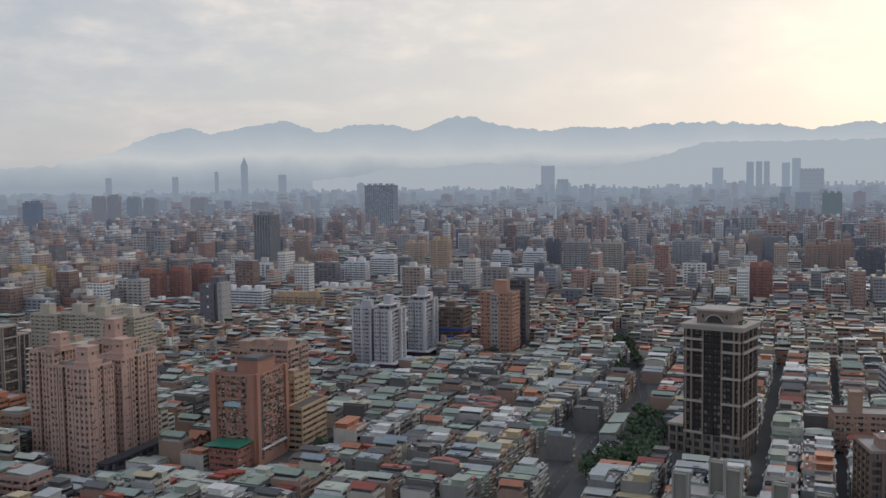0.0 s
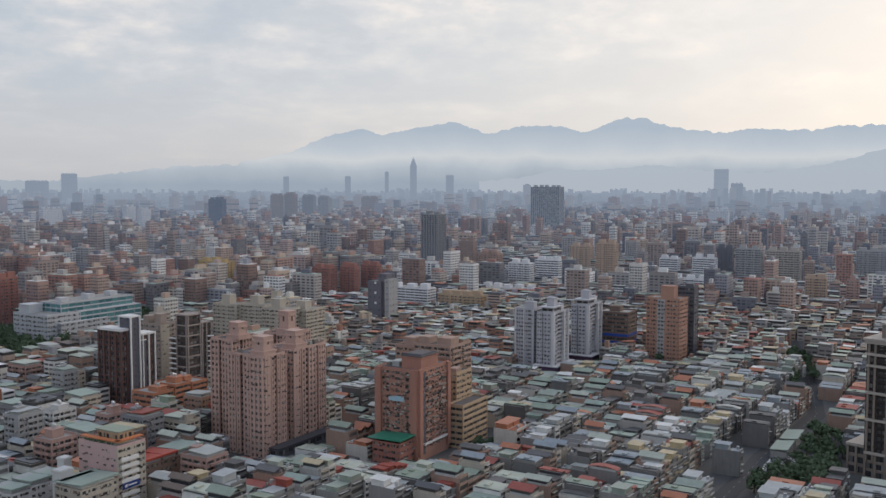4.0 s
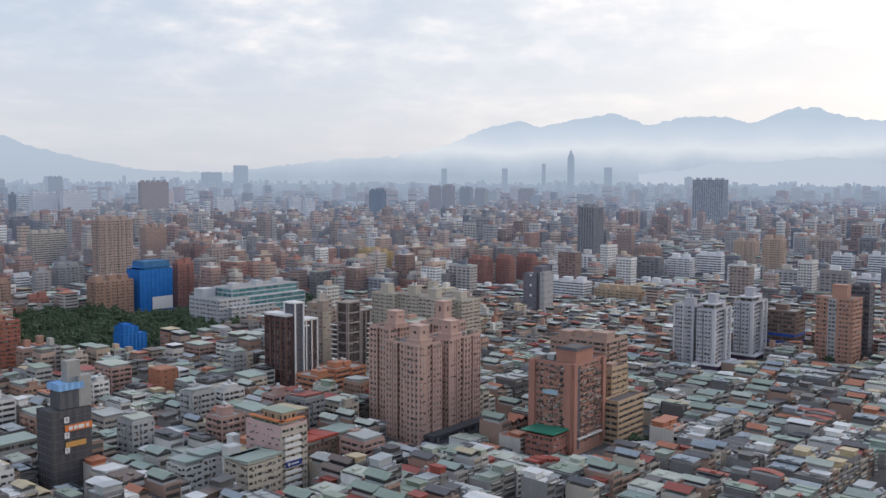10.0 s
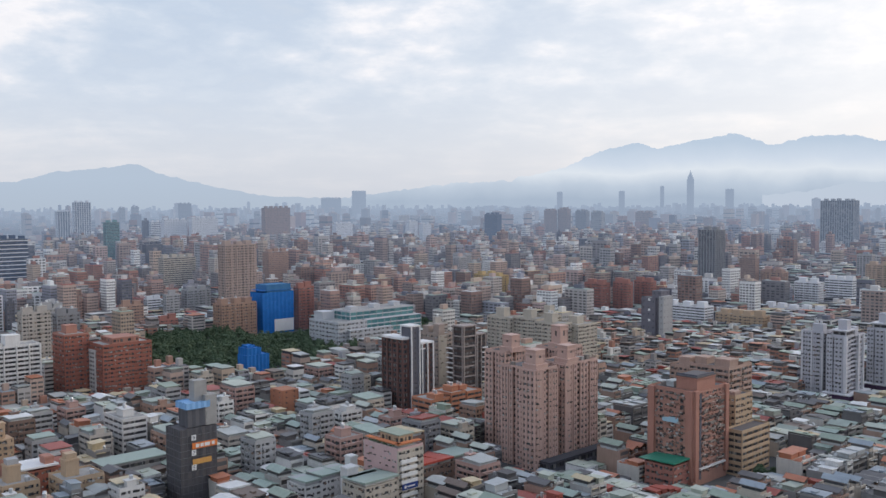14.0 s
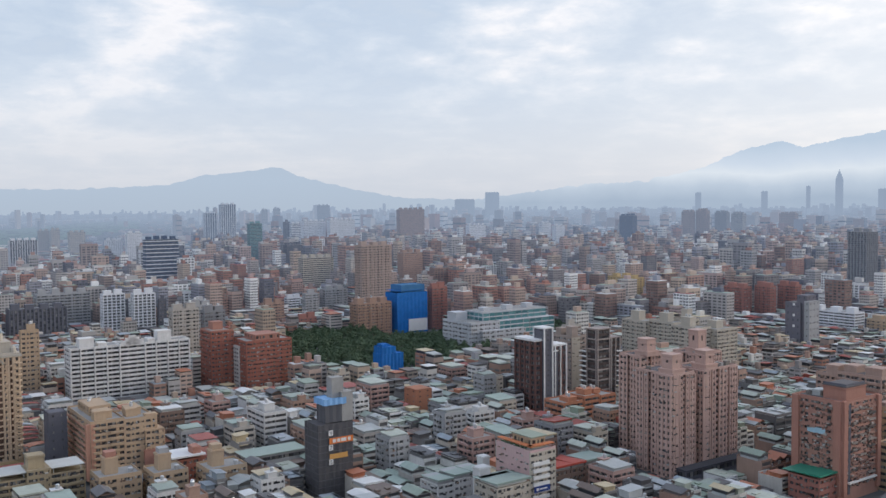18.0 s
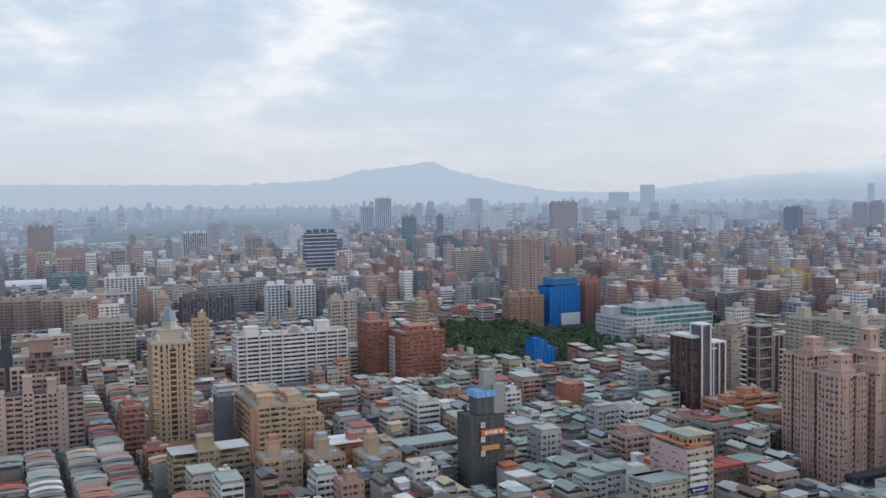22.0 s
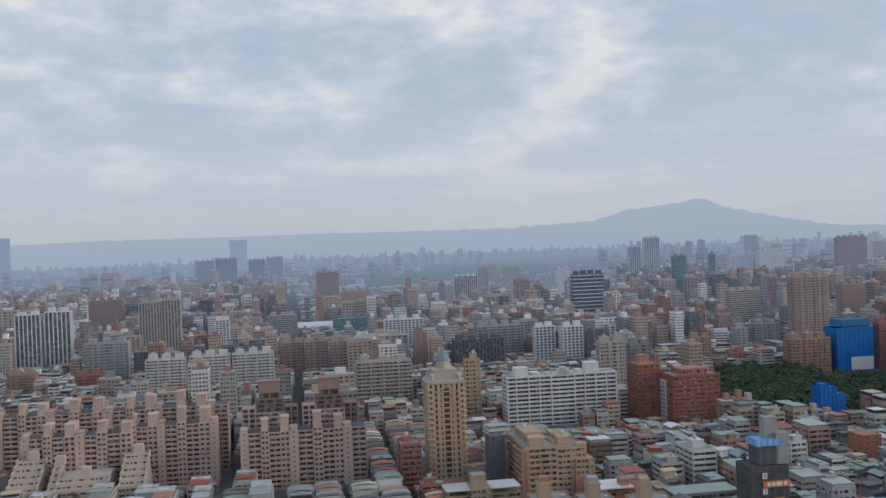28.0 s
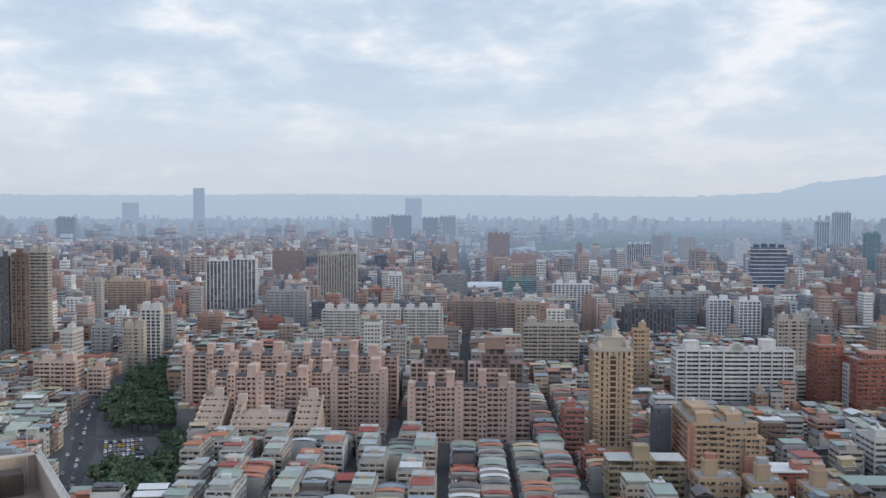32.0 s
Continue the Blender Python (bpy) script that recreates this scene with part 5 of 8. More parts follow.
def rose_slabs():
    """Staggered slabs of the rose estate: balcony stacks between pale blind bays, with roof turrets."""
    estate = surface("estate_rose_tile", (0.57, 0.425, 0.36), vary=0.25)
    pale = surface("peach_tile", (0.56, 0.425, 0.36))
    dusk = surface("dusty_rose_tile", (0.53, 0.385, 0.33), vary=0.25)
    def slab(x, y, length, h, label, seed):
        t = anchor("apartment_slab", label, x, y, group="rose estate")
        g = random.Random(seed)
        s, k = 0.0, seed % 3
        while s < length - 2:
            look, wide, out, mat, up = (("balcony", 8.5, 0.0, dusk, 0.0), ("plain", 4.6, 1.7, pale, 1.0), ("grid", 6.0, 0.7, estate, 0.4), ("balcony", 7.0, 0.0, dusk, 0.0), ("grid", 5.0, 1.5, estate, 1.8))[k % 5]
            wide = min(wide * g.uniform(0.85, 1.2), length - s)
            wing(t, -15, out, -s - wide, -s, 0, h + up, mat, look, 3.0, single=False)
            if look != "balcony":
                tall = g.choice([7.0, 8.5, 6.0]) if look == "grid" else 1.6
                crown_box(t, -12 + g.uniform(0, 3), -1, -s - wide + 0.3, -s - 0.3, h + up, h + up + tall, estate if k % 2 else dusk)
            s += wide
            k += 1
        part("roof_slab", Build().boxes(-7.8, -length / 2, h, h + 0.25, 6.8, length / 2 - 0.3), surface("roof_felt", (0.13, 0.12, 0.12)), t)
        for f in (0.2, 0.45, 0.8):
            part("water_tank", drum(1.0, 2.0, -9, -length * f, h + 0.25), steel, t, "stainless steel water tank")
        claim(t, -16, 3, -length, 0, clear=True)
    slab(-567, 157, 50, 38, "rose apartment slab with stacked balconies and pale stair bays", 1)
    slab(-576, 108, 62, 36.5, "long rose apartment slab with pale blind bays", 5)
    slab(-602, 174, 146, 42.5, "rear rose apartment slab with roof turrets", 9)
    slab(-513, 232, 74, 34, "lower rose apartment slab with pale stair bays", 12)
    umber = surface("umber_lattice", (0.25, 0.175, 0.15), vary=0.3)
    for az, dist in ((71.4, 590), (67.8, 590)):
        p = spot(az, dist)
        t = anchor("apartment_tower", "stepped rose tower with open lattice storeys and a brown roof block", p.x, p.y, group="rose estate")
        wing(t, -14, 0, -9, 9, 0, 41, dusk, "balcony", 3.1)
        wing(t, -12.5, -1.5, -8, 8, 41, 49, umber, "frame", 3.0)
        wing(t, -11, -3, -6, 6, 49, 53, umber, "frame", 3.0)
        part("roof_block", Build().boxes(-7, 0, 53, 60, 5, 6.6).boxes(-7, 0, 60, 60.5, 5.4, 7.0, bottom=True), brown, t, "brown roof block")
        for y in (-13, 13):  # lower shoulders on both sides
            wing(t, -13, -1, y - 4, y + 4, 0, 44, umber if y > 0 else dusk, "frame", 3.1)
        claim(t, -14, 0, -17, 17, clear=True)


def cream_terraces():
    t0 = -540.4, 106.7
    for k, (y0, y1, steps) in enumerate(((-14, 0, 6), (-48, -20, 3), (-52, -48, 5), (-74, -58, 6))):
        t = anchor("terraced_block", "cream terraced apartment block stepping back storey by storey", *t0, group="cream terraces")
        for i in range(steps):
            z0 = 0 if i == 0 else 12 + 2.6 * (i - 1)
            z1 = 12 + 2.6 * i
            wing(t, -34 + 1 * i, -5.2 * i, y0 + 0.15 * i, y1 - 0.15 * i, z0, z1, ivory, "grid" if i else "bays", 3.0)
            part("terrace_rail", Build().boxes(-5.2 * i - 0.3, (y0 + y1) / 2, z1, z1 + 1.0, 0.15, (y1 - y0) / 2), ivory, t)
            for y in (y0 + 0.2, y1 - 0.2):
                part("step_wall", Build().boxes(-5.2 * i - 2.4, y, z0 + 0.5, z1 + 1.6, 2.7, 0.3), ivory, t)
        part("stair_house", Build().boxes(-5.2 * steps + 2, (y0 + y1) / 2 + 1, 10 + 2.6 * steps, 15 + 2.6 * steps, 2.4, 2.6), ivory, t)
        claim(t, -34, 0, y0, y1)


def corner_roof():
    """The top of a tall neighbour below the camera's last view."""
    m = surface("weathered_cream_tile", (0.42, 0.345, 0.285), vary=0.35, streak=0.4)
    t = anchor("tall_building", "tall cream-tiled building with a walled roof terrace", -100.8, -7.9, 11.5)
    wing(t, 0, 24, -22, 0, 0, 112.5, m, "grid", 3.3, single=False)
    part("roof_slab", Build().boxes(12, -11, 112.5, 112.8, 11.6, 10.6), surface("roof_tile_rose", (0.30, 0.22, 0.18), vary=0.35), t)
    cap = surface("pale_coping", (0.52, 0.47, 0.41), vary=0.3)
    for x0, x1, y0, y1 in ((0, 24, -0.5, 0), (0, 24, -22, -21.5), (0, 0.5, -21.5, -0.5), (23.5, 24, -21.5, -0.5)):
        part("parapet", Build().boxes((x0 + x1) / 2, (y0 + y1) / 2, 112.5, 115.75, (x1 - x0) / 2, (y1 - y0) / 2), m, t)
        part("coping", Build().boxes((x0 + x1) / 2, (y0 + y1) / 2, 115.75, 115.95, (x1 - x0) / 2 + 0.12, (y1 - y0) / 2 + 0.12, bottom=True), cap, t)
    for k, y in enumerate((-0.25, -21.75)):  # handrail over the coping
        part("handrail", Build().boxes(12, y, 116.45, 116.52, 12, 0.04, bottom=True).boxes(np.arange(0.6, 24, 1.9), y, 115.9, 116.5, 0.03, 0.03), steel, t)
    part("roof_wall", Build().boxes(9, -5.2, 112.8, 115.4, 8.5, 0.3), m, t)
    part("roof_room", Build().boxes(11, -12, 112.8, 115.6, 6, 5).boxes(11, -12, 115.6, 115.8, 6.3, 5.3, bottom=True), surface("rose_render", (0.44, 0.29, 0.225)), t)
    part("mast", Build().boxes(1.2, -1.4, 112.8, 118.6, 0.05, 0.05).boxes(1.2, -1.4, 117.2, 117.26, 0.6, 0.03, bottom=True), steel, t)
    part("roof_tank", Build().boxes(2.6, -3.0, 112.8, 114.9, 1.1, 1.0), surface("dark_tank", (0.10, 0.08, 0.07)), t, "dark rusty roof tank")
    claim(t, 0, 24, -22, 0)


def front_estate():
    m = surface("grey_green_tile", (0.36, 0.38, 0.34))
    t = anchor("apartment_block", "grey apartment estate with green stair towers on its roof", 74, 322, -30)
    for x0, x1, y0, y1, h in ((0, 16, 0, 16, 25), (16, 32, 4, 20, 26), (32, 48, 0, 18, 25), (48, 62, 6, 22, 24), (4, 20, 16, 30, 25)):
        wing(t, x0, x1, y0, y1, 0, h, m, "grid", 3.1)
        rooftop(t, x0, x1, y0, y1, h, m, int(x0 + h), tanks=1, boxes=0)
    green = surface("moss_tile", (0.225, 0.225, 0.19))
    for x, y, z in ((7, 8, 36), (24, 14, 38), (41, 8, 37), (16, 24, 37), (54, 13, 34)):
        part("stair_house", Build().boxes(x, y, 24, z, 2.5, 2.3), green, t, "moss-green stair tower")
        part("stair_fin", Build().boxes(x - 2.6, y - 2.5, 24, z + 1.4, 0.35, 0.4).boxes(x + 2.6, y - 2.5, 24, z + 1.4, 0.35, 0.4).boxes(x, y - 2.5, z + 0.8, z + 1.4, 2.9, 0.5, bottom=True), concrete, t, "pale concrete frame round the stair tower")
    claim(t, 0, 62, 0, 30)
    t = anchor("apartment_block", "dark brown tiled block with window grid", 168, 362, -8)
    wing(t, 0, 30, 0, 22, 0, 31, surface("umber_tile", (0.20, 0.14, 0.115)), "frame", 3.1)
    rooftop(t, 0, 30, 0, 22, 31, brown, 200, tanks=1, boxes=1, tall=4)
    claim(t, 0, 30, 0, 22)
    t = anchor("apartment_block", "tan tiled block with a square stair tower", 196, 462, -12)
    wing(t, 0, 30, 0, 16, 0, 21, paint("browno"), "grid", 3.1)
    crown_box(t, 8, 14, 4, 10, 21, 32, paint("browno"))
    rooftop(t, 0, 30, 0, 16, 21, brown, 201, tanks=1, boxes=0)
    claim(t, 0, 30, 0, 16)
    t = anchor("office_block", "grey office block with long window bands", 262, 545, -12)
    wing(t, 0, 30, 0, 20, 0, 25, grey, "bands", 3.4)
    rooftop(t, 0, 30, 0, 20, 25, grey, 202, tanks=1, boxes=1)
    claim(t, 0, 30, 0, 20)


def low_neighbours():
    m = surface("terracotta_tile", (0.45, 0.20, 0.12))
    t = anchor("apartment_row", "orange-brown five-storey row beside the striped tower", -262, 502)
    for y0, y1, h in ((0, 16, 17), (17, 30, 19), (31, 44, 18)):
        wing(t, -18, 0, y0, y1, 0, h, m, "bands", 3.1)
        rooftop(t, -18, 0, y0, y1, h, m, int(y0), tanks=1, boxes=1, tall=3)
    claim(t, -18, 0, 0, 44)
    t = anchor("apartment_block", "orange gabled block with white balcony end", -356, 478)
    wing(t, -14, 0, 0, 12, 0, 20, m, "plain", 3.3)
    wing(t, -12, 1, 12, 20, 0, 18, white, "bands", 3.1)
    claim(t, -14, 1, 0, 20)
    t = anchor("shop_row", "brown four-storey corner block with red sheet roofs", -206, 385)
    redsheet = surface("red_sheet", (0.42, 0.075, 0.05), rough=0.5)
    greensheet = surface("green_sheet", (0.29, 0.355, 0.31))
    for y0, y1, rm in ((0, 11, redsheet), (11, 20, redsheet), (20, 36, greensheet)):
        wing(t, -14, 0, y0, y1, 0, 13, surface("umber_tile", (0.20, 0.14, 0.115)), "grid", 3.1)
        part("roof_sheet", Build().boxes(-7, (y0 + y1) / 2, 14.6, 14.9, 7.8, (y1 - y0) / 2 + 0.3, bottom=True, slope=0.7), rm, t)
        part("roof_room", Build().boxes(-7, (y0 + y1) / 2, 13, 14.4, 6.4, (y1 - y0) / 2 - 0.5), grey, t)
    claim(t, -14, 0, 0, 36)
    t = anchor("shop_house", "red-brick shop house under a deep green sheet roof", -100, 440)
    wing(t, -16, 0, 0, 14, 0, 13, paint("brick"), "grid", 3.1)
    part("roof_sheet", Build().boxes(-9, 7, 14.2, 14.5, 10, 8, bottom=True, slope=0.5), surface("jade_sheet", (0.03, 0.20, 0.13), rough=0.5), t, "deep green metal roof")
    claim(t, -18, 0, 0, 14)


# ---- trees ----
def leaf_clumps(n, centre, radii, size, seed):
    """Many small leaf faces filling an uneven crown, most of them lying along its surface."""
    g = np.random.default_rng(seed)
    p = g.normal(size=(n, 3))
    p /= np.linalg.norm(p, axis=1)[:, None]
    face = p / np.asarray(radii) * np.mean(radii) + g.normal(size=(n, 3)) * 0.25
    face /= np.linalg.norm(face, axis=1)[:, None]
    bulge = 0.72 + 0.28 * np.sin(3.1 * p[:, 0] + seed) * np.cos(2.7 * p[:, 1] - seed) + 0.12 * np.sin(7 * p[:, 2])
    p *= (g.uniform(0.55, 1.0, n) ** 0.3 * bulge)[:, None]
    p = p * np.asarray(radii) + np.asarray(centre)
    a = np.cross(face, g.normal(size=(n, 3)))
    a /= np.linalg.norm(a, axis=1)[:, None]
    b = np.cross(face, a)
    k = size * g.uniform(0.6, 1.3, n)[:, None]
    q = np.stack([p - a * k, p - b * k * 0.7, p + a * k, p + b * k * 0.7], 1)
    return Build().quads(q)


def trunk(height, r, seed):
    g = random.Random(seed)
    b = Build()
    def limb(p, q, r0, r1, k=6):
        p, q = Vector(p), Vector(q)
        z = (q - p).normalized()
        x = z.orthogonal().normalized()
        y = z.cross(x)
        v = [tuple(c + rr * (math.cos(2 * math.pi * i / k) * x + math.sin(2 * math.pi * i / k) * y)) for c, rr in ((p, r0), (q, r1)) for i in range(k)]
        b.raw(v, [[i, (i + 1) % k, k + (i + 1) % k, k + i] for i in range(k)], 0)
    limb((0, 0, -0.2), (0.1, 0, height * 0.45), r, r * 0.7)
    for i in range(5):
        a = 2 * math.pi * i / 5 + g.uniform(-0.4, 0.4)
        limb((0.1, 0, height * g.uniform(0.3, 0.45)), (math.cos(a) * height * 0.3, math.sin(a) * height * 0.3, height * g.uniform(0.65, 0.8)), r * 0.45, r * 0.15)
    return b


TREES = []


def crown(h, rx, k):
    """An uneven crown of several leafy boughs with gaps between them."""
    g = random.Random(k + 40)
    b = leaf_clumps(110, (0, 0, h * 0.64), (rx * 0.8, rx * 0.8, h * 0.26), 0.85, k)
    for i in range(8):
        a, f = 2 * math.pi * i / 7.3 + g.uniform(-0.4, 0.4), 0.0 if i == 7 else g.uniform(0.45, 0.72)
        size = rx * g.uniform(0.36, 0.52)
        one = leaf_clumps(56, (math.cos(a) * rx * f, math.sin(a) * rx * f, h * (g.uniform(0.5, 0.78) if i < 7 else 0.86)), (size, size, size * 0.75), 0.62, k * 9 + i)
        b.stamp(one, 0, 0, 0, 1.0, 1.0, {0: 0})
    return b


def tree_kinds():
    for k, (h, rx) in enumerate(((11, 5.0), (9, 4.2), (13, 5.6), (8, 3.6))):
        TREES.append((trunk(h, 0.28, k), crown(h, rx, k)))
    for k, (tr, cr) in enumerate(TREES):
        TREES[k] = (tr, cr, tr.mesh("trunk", [bark]), cr.mesh("crown", [leaf]))


def plant(x, y, seed, scale=1.0, into=None):
    """A tree of its own, or one more in a wood."""
    g = random.Random(seed)
    turn, size, k = g.uniform(0, 360), scale * g.uniform(0.85, 1.2), g.randrange(4)
    if into is not None:
        into.stamp(TREES[k][0], x, y, turn, size, size, {0: 0})
        into.stamp(TREES[k][1], x, y, turn, size, size, {0: 1})
        return
    t = tagged(new("tree"), "broad dark green street tree with a dense crown", "tree", "city trees")
    t.matrix_basis = pose(x, y, 0, 0, 0, turn) @ Matrix.Diagonal((size, size, size, 1))
    for name, me in (("trunk", TREES[k][2]), ("crown", TREES[k][3])):
        new(name, me).parent = t


def inside(poly, x, y):
    hit, j = False, len(poly) - 1
    for i in range(len(poly)):
        (xi, yi), (xj, yj) = poly[i], poly[j]
        if (yi > y) != (yj > y) and x < (xj - xi) * (y - yi) / (yj - yi) + xi:
            hit = not hit
        j = i
    return hit


PARK = [(-505, 512), (-432, 538), (-436, 604), (-424, 705), (-408, 905), (-519, 932), (-500, 815), (-560, 770), (-600, 782), (-645, 778), (-690, 690)]
GROVE = [(-665, -15), (-795, 0), (-885, 42), (-735, 34), (-606, 30), (-612, -9)]
GROVE_LOW = [(-524, -17), (-532, -8), (-534, 17), (-586, 20), (-592, 29), (-480, 34), (-440, 10), (-470, -20)]
GARDEN = [(58, 415), (92, 420), (104, 445), (116, 478), (128, 528), (118, 545), (100, 534), (92, 500), (80, 462), (68, 440)]
WOODS = (PARK, GROVE, GROVE_LOW, GARDEN)


OPEN.append((23.0, 28.8, 760.0))


def plant_woods():
    for k, (poly, step) in enumerate(((PARK, 8.8), (GROVE, 8.5), (GROVE_LOW, 8.0), (GARDEN, 9.0))):
        xs, ys = [p[0] for p in poly], [p[1] for p in poly]
        g = random.Random(k)
        wood = Build() if k == 0 else None
        x = min(xs)
        while x < max(xs):
            y = min(ys)
            while y < max(ys):
                px, py = x + g.uniform(-3, 3), y + g.uniform(-3, 3)
                if inside(poly, px, py) and free([px], [py], 3)[0]:
                    plant(px, py, int(px * 7 + py), 1.05, wood)
                y += step
            x += step
        if wood:
            tagged(wood.object("park_trees", [bark, leaf]), "dense dark green trees of a city park", "trees", kind="stuff")
    for i in range(26):  # the yard beside the avenue, beyond the garden
        f = i / 25
        plant(112 + 34 * f + random.uniform(-2.5, 2.5), 590 + 190 * f + random.uniform(-2, 2), i, 0.95)
    for i in range(12):
        plant(146 + 8 * i / 11 + random.uniform(-2, 2), 690 + 90 * i / 11, 60 + i, 0.8)
    for px, py, size in ((-66, 480, 0.9), (-60, 486, 0.7), (-8, 716, 0.8), (-2, 722, 0.9), (4, 730, 0.8), (12, 738, 0.7), (40, 742, 0.9), (34, 752, 1.0), (-244, 560, 0.9), (-250, 575, 1.0), (-238, 552, 0.8)):
        plant(px, py, int(px * 3 + py), size)


# ---- row houses ----
ROOF_NAMES = ["grey-green", "pale grey", "charcoal", "pale sage", "white", "dark red", "blue-grey", "moss green", "brown", "straw yellow", "dark slate", "light blue-grey", "rust orange", "sea green"]
HOUSES = []
HOUSE_WALLS = [(0.40, 0.38, 0.355), (0.56, 0.55, 0.525), (0.21, 0.205, 0.20), (0.35, 0.24, 0.19), (0.68, 0.67, 0.65), (0.27, 0.26, 0.25), (0.48, 0.43, 0.365), (0.16, 0.155, 0.155), (0.54, 0.51, 0.46)]


def house_kinds():
    for i in range(56):
        g = random.Random(i + 50)
        ci = i % 14
        w, d, fl = g.choice([5.0, 6.0, 7.5, 9.0]), g.choice([12.0, 13.5, 15.0]), g.choice([3, 3, 3, 4, 4])
        if i >= 42:
            w, d, fl = g.choice([4.6, 5.2, 5.8]), 13.5, 4
        h = fl * 3.1
        wallm = surface("house_wall_%d" % (i % 9), HOUSE_WALLS[i % 9], vary=0.3, streak=0.4)
        roofm = surface("house_roof_%d" % ci, ROOFS[ci], rough=0.5, scale=0.5, spec=0.42, vary=0.42)
        shell, b, panes = Build(), Build(), Build()
        shell.boxes(0, 0, 0, h, w / 2, d / 2 - 0.5)
        for sgn in (-1, 1):
            for f in range(fl):
                b.boxes(0, sgn * (d / 2 - 0.25), f * 3.1 - 0.05, f * 3.1 + (1.0 if f else 0.4), w / 2, 0.27, bottom=True)
            b.boxes(np.array([-w / 2 + 0.2, w / 2 - 0.2]), sgn * (d / 2 - 0.25), 0, h, 0.2, 0.24)
            b.boxes(0, sgn * (d / 2 - 0.25), h - 0.4, h + 0.7, w / 2, 0.27, bottom=True)
            for f in range(fl):
                panes.boxes(0, sgn * (d / 2 - 0.46), f * 3.1 + 1.0, f * 3.1 + 2.6, w / 2 - 0.5, 0.05)
                if g.random() < 0.5:
                    b.boxes(g.uniform(-0.2, 0.2) * w, sgn * (d / 2 + 0.3), f * 3.1 + 2.5, f * 3.1 + 2.62, w * 0.32, 0.5, mat=g.choice([1, 2]), bottom=True)
        # roof room of sheet metal, with a dark strip of openings
        kind = i % 3 if i < 42 else 3
        up = g.choice([2.2, 2.6, 0.9])
        if kind < 2:
            shell.boxes(0, 0, h, h + up, w / 2 - 0.15, d / 2 - (0.9 if kind else 2.2), mat=1 if i % 2 else 0)
            panes.boxes(0, 0, h + up * 0.4, h + up * 0.85, w / 2 - 0.11, d / 2 - (0.86 if kind else 2.16))
        sheet = surface("sheet_wall", (0.42, 0.44, 0.43), rough=0.6)
        r = Build()
        if kind == 0:  # gable, ridge along the depth
            z0, z1, e = h + up, h + up + g.uniform(1.0, 1.7), 0.45
            x, y = w / 2 + e * 0.4, d / 2 + e - 1.2
            v = [(-x, -y, z0), (0, -y, z1), (x, -y, z0), (-x, y, z0), (0, y, z1), (x, y, z0)]
            v += [(px, py, pz - 0.16) for px, py, pz in v]
            r.raw(v, [[0, 1, 4, 3], [1, 2, 5, 4], [6, 9, 10, 7], [7, 10, 11, 8], [0, 6, 7, 1], [1, 7, 8, 2], [3, 4, 10, 9], [4, 5, 11, 10], [0, 3, 9, 6], [2, 8, 11, 5]], 0)
            name = "gabled"
        elif kind == 1:  # one slope, with a low kerb
            r.boxes(0, 0, h + up, h + up + 0.18, w / 2 + 0.1, d / 2 - 0.3, slope=g.uniform(0.15, 0.4), bottom=True)
            r.boxes(g.uniform(-1, 1), g.uniform(-2, 2), h + up, h + up + 0.75, w * 0.2, 1.2)
            name = "low-pitched"
        elif kind == 3:  # a shallow arch from front to back
            y, k = d / 2 + 0.2, 6
            v = [(sx * (w / 2 + 0.02), y * (2 * q / k - 1), h + 0.75 + 0.95 * (1 - (2 * q / k - 1) ** 2) - lo) for lo in (0, 0.16) for q in range(k + 1) for sx in (-1, 1)]
            m = 2 * (k + 1)
            r.raw(v, [[2 * q, 2 * q + 1, 2 * q + 3, 2 * q + 2] for q in range(k)] + [[m + 2 * q, m + 2 * q + 2, m + 2 * q + 3, m + 2 * q + 1] for q in range(k)] + [[0, m, m + 1, 1], [m - 2, m - 1, 2 * m - 1, 2 * m - 2]]
                  + [[2 * q, 2 * q + 2, m + 2 * q + 2, m + 2 * q] for q in range(k)] + [[2 * q + 1, m + 2 * q + 1, m + 2 * q + 3, 2 * q + 3] for q in range(k)], 0)
            shell.boxes(0, 0, h, h + 0.9, w / 2 - 0.1, d / 2 - 0.6, mat=1)
            name = "gently arched"
        else:  # flat with a sheet shelter over one half
            r.boxes(0, d * 0.18, h + 2.5, h + 2.68, w / 2, d * 0.3, slope=0.2, bottom=True)
            r.boxes(0, d * 0.18, h, h + 2.4, w / 2 - 0.5, d * 0.24)
            r.boxes(0, -d * 0.3, h, h + 0.12, w / 2 - 0.1, d * 0.17)
            name = "half-sheltered flat"
        tank = drum(0.75, 1.7, w * 0.2, -d * 0.42 + 1.0, h + 0.05, 8) if i % 3 != 1 and kind != 3 else None
        pieces = [("row_house", shell, [wallm, sheet]), ("roof", r, [roofm]), ("front_wall", b, [wallm, sheet, roofm]), ("window_band", panes, [pane_mix])] + ([("water_tank", tank, [steel])] if tank else [])
        label = "narrow concrete row house with a %s %s metal roof" % (name, ROOF_NAMES[ci])
        HOUSES.append((pieces, w, d, h, label, [q.mesh(nm, ms) for nm, q, ms in pieces]))


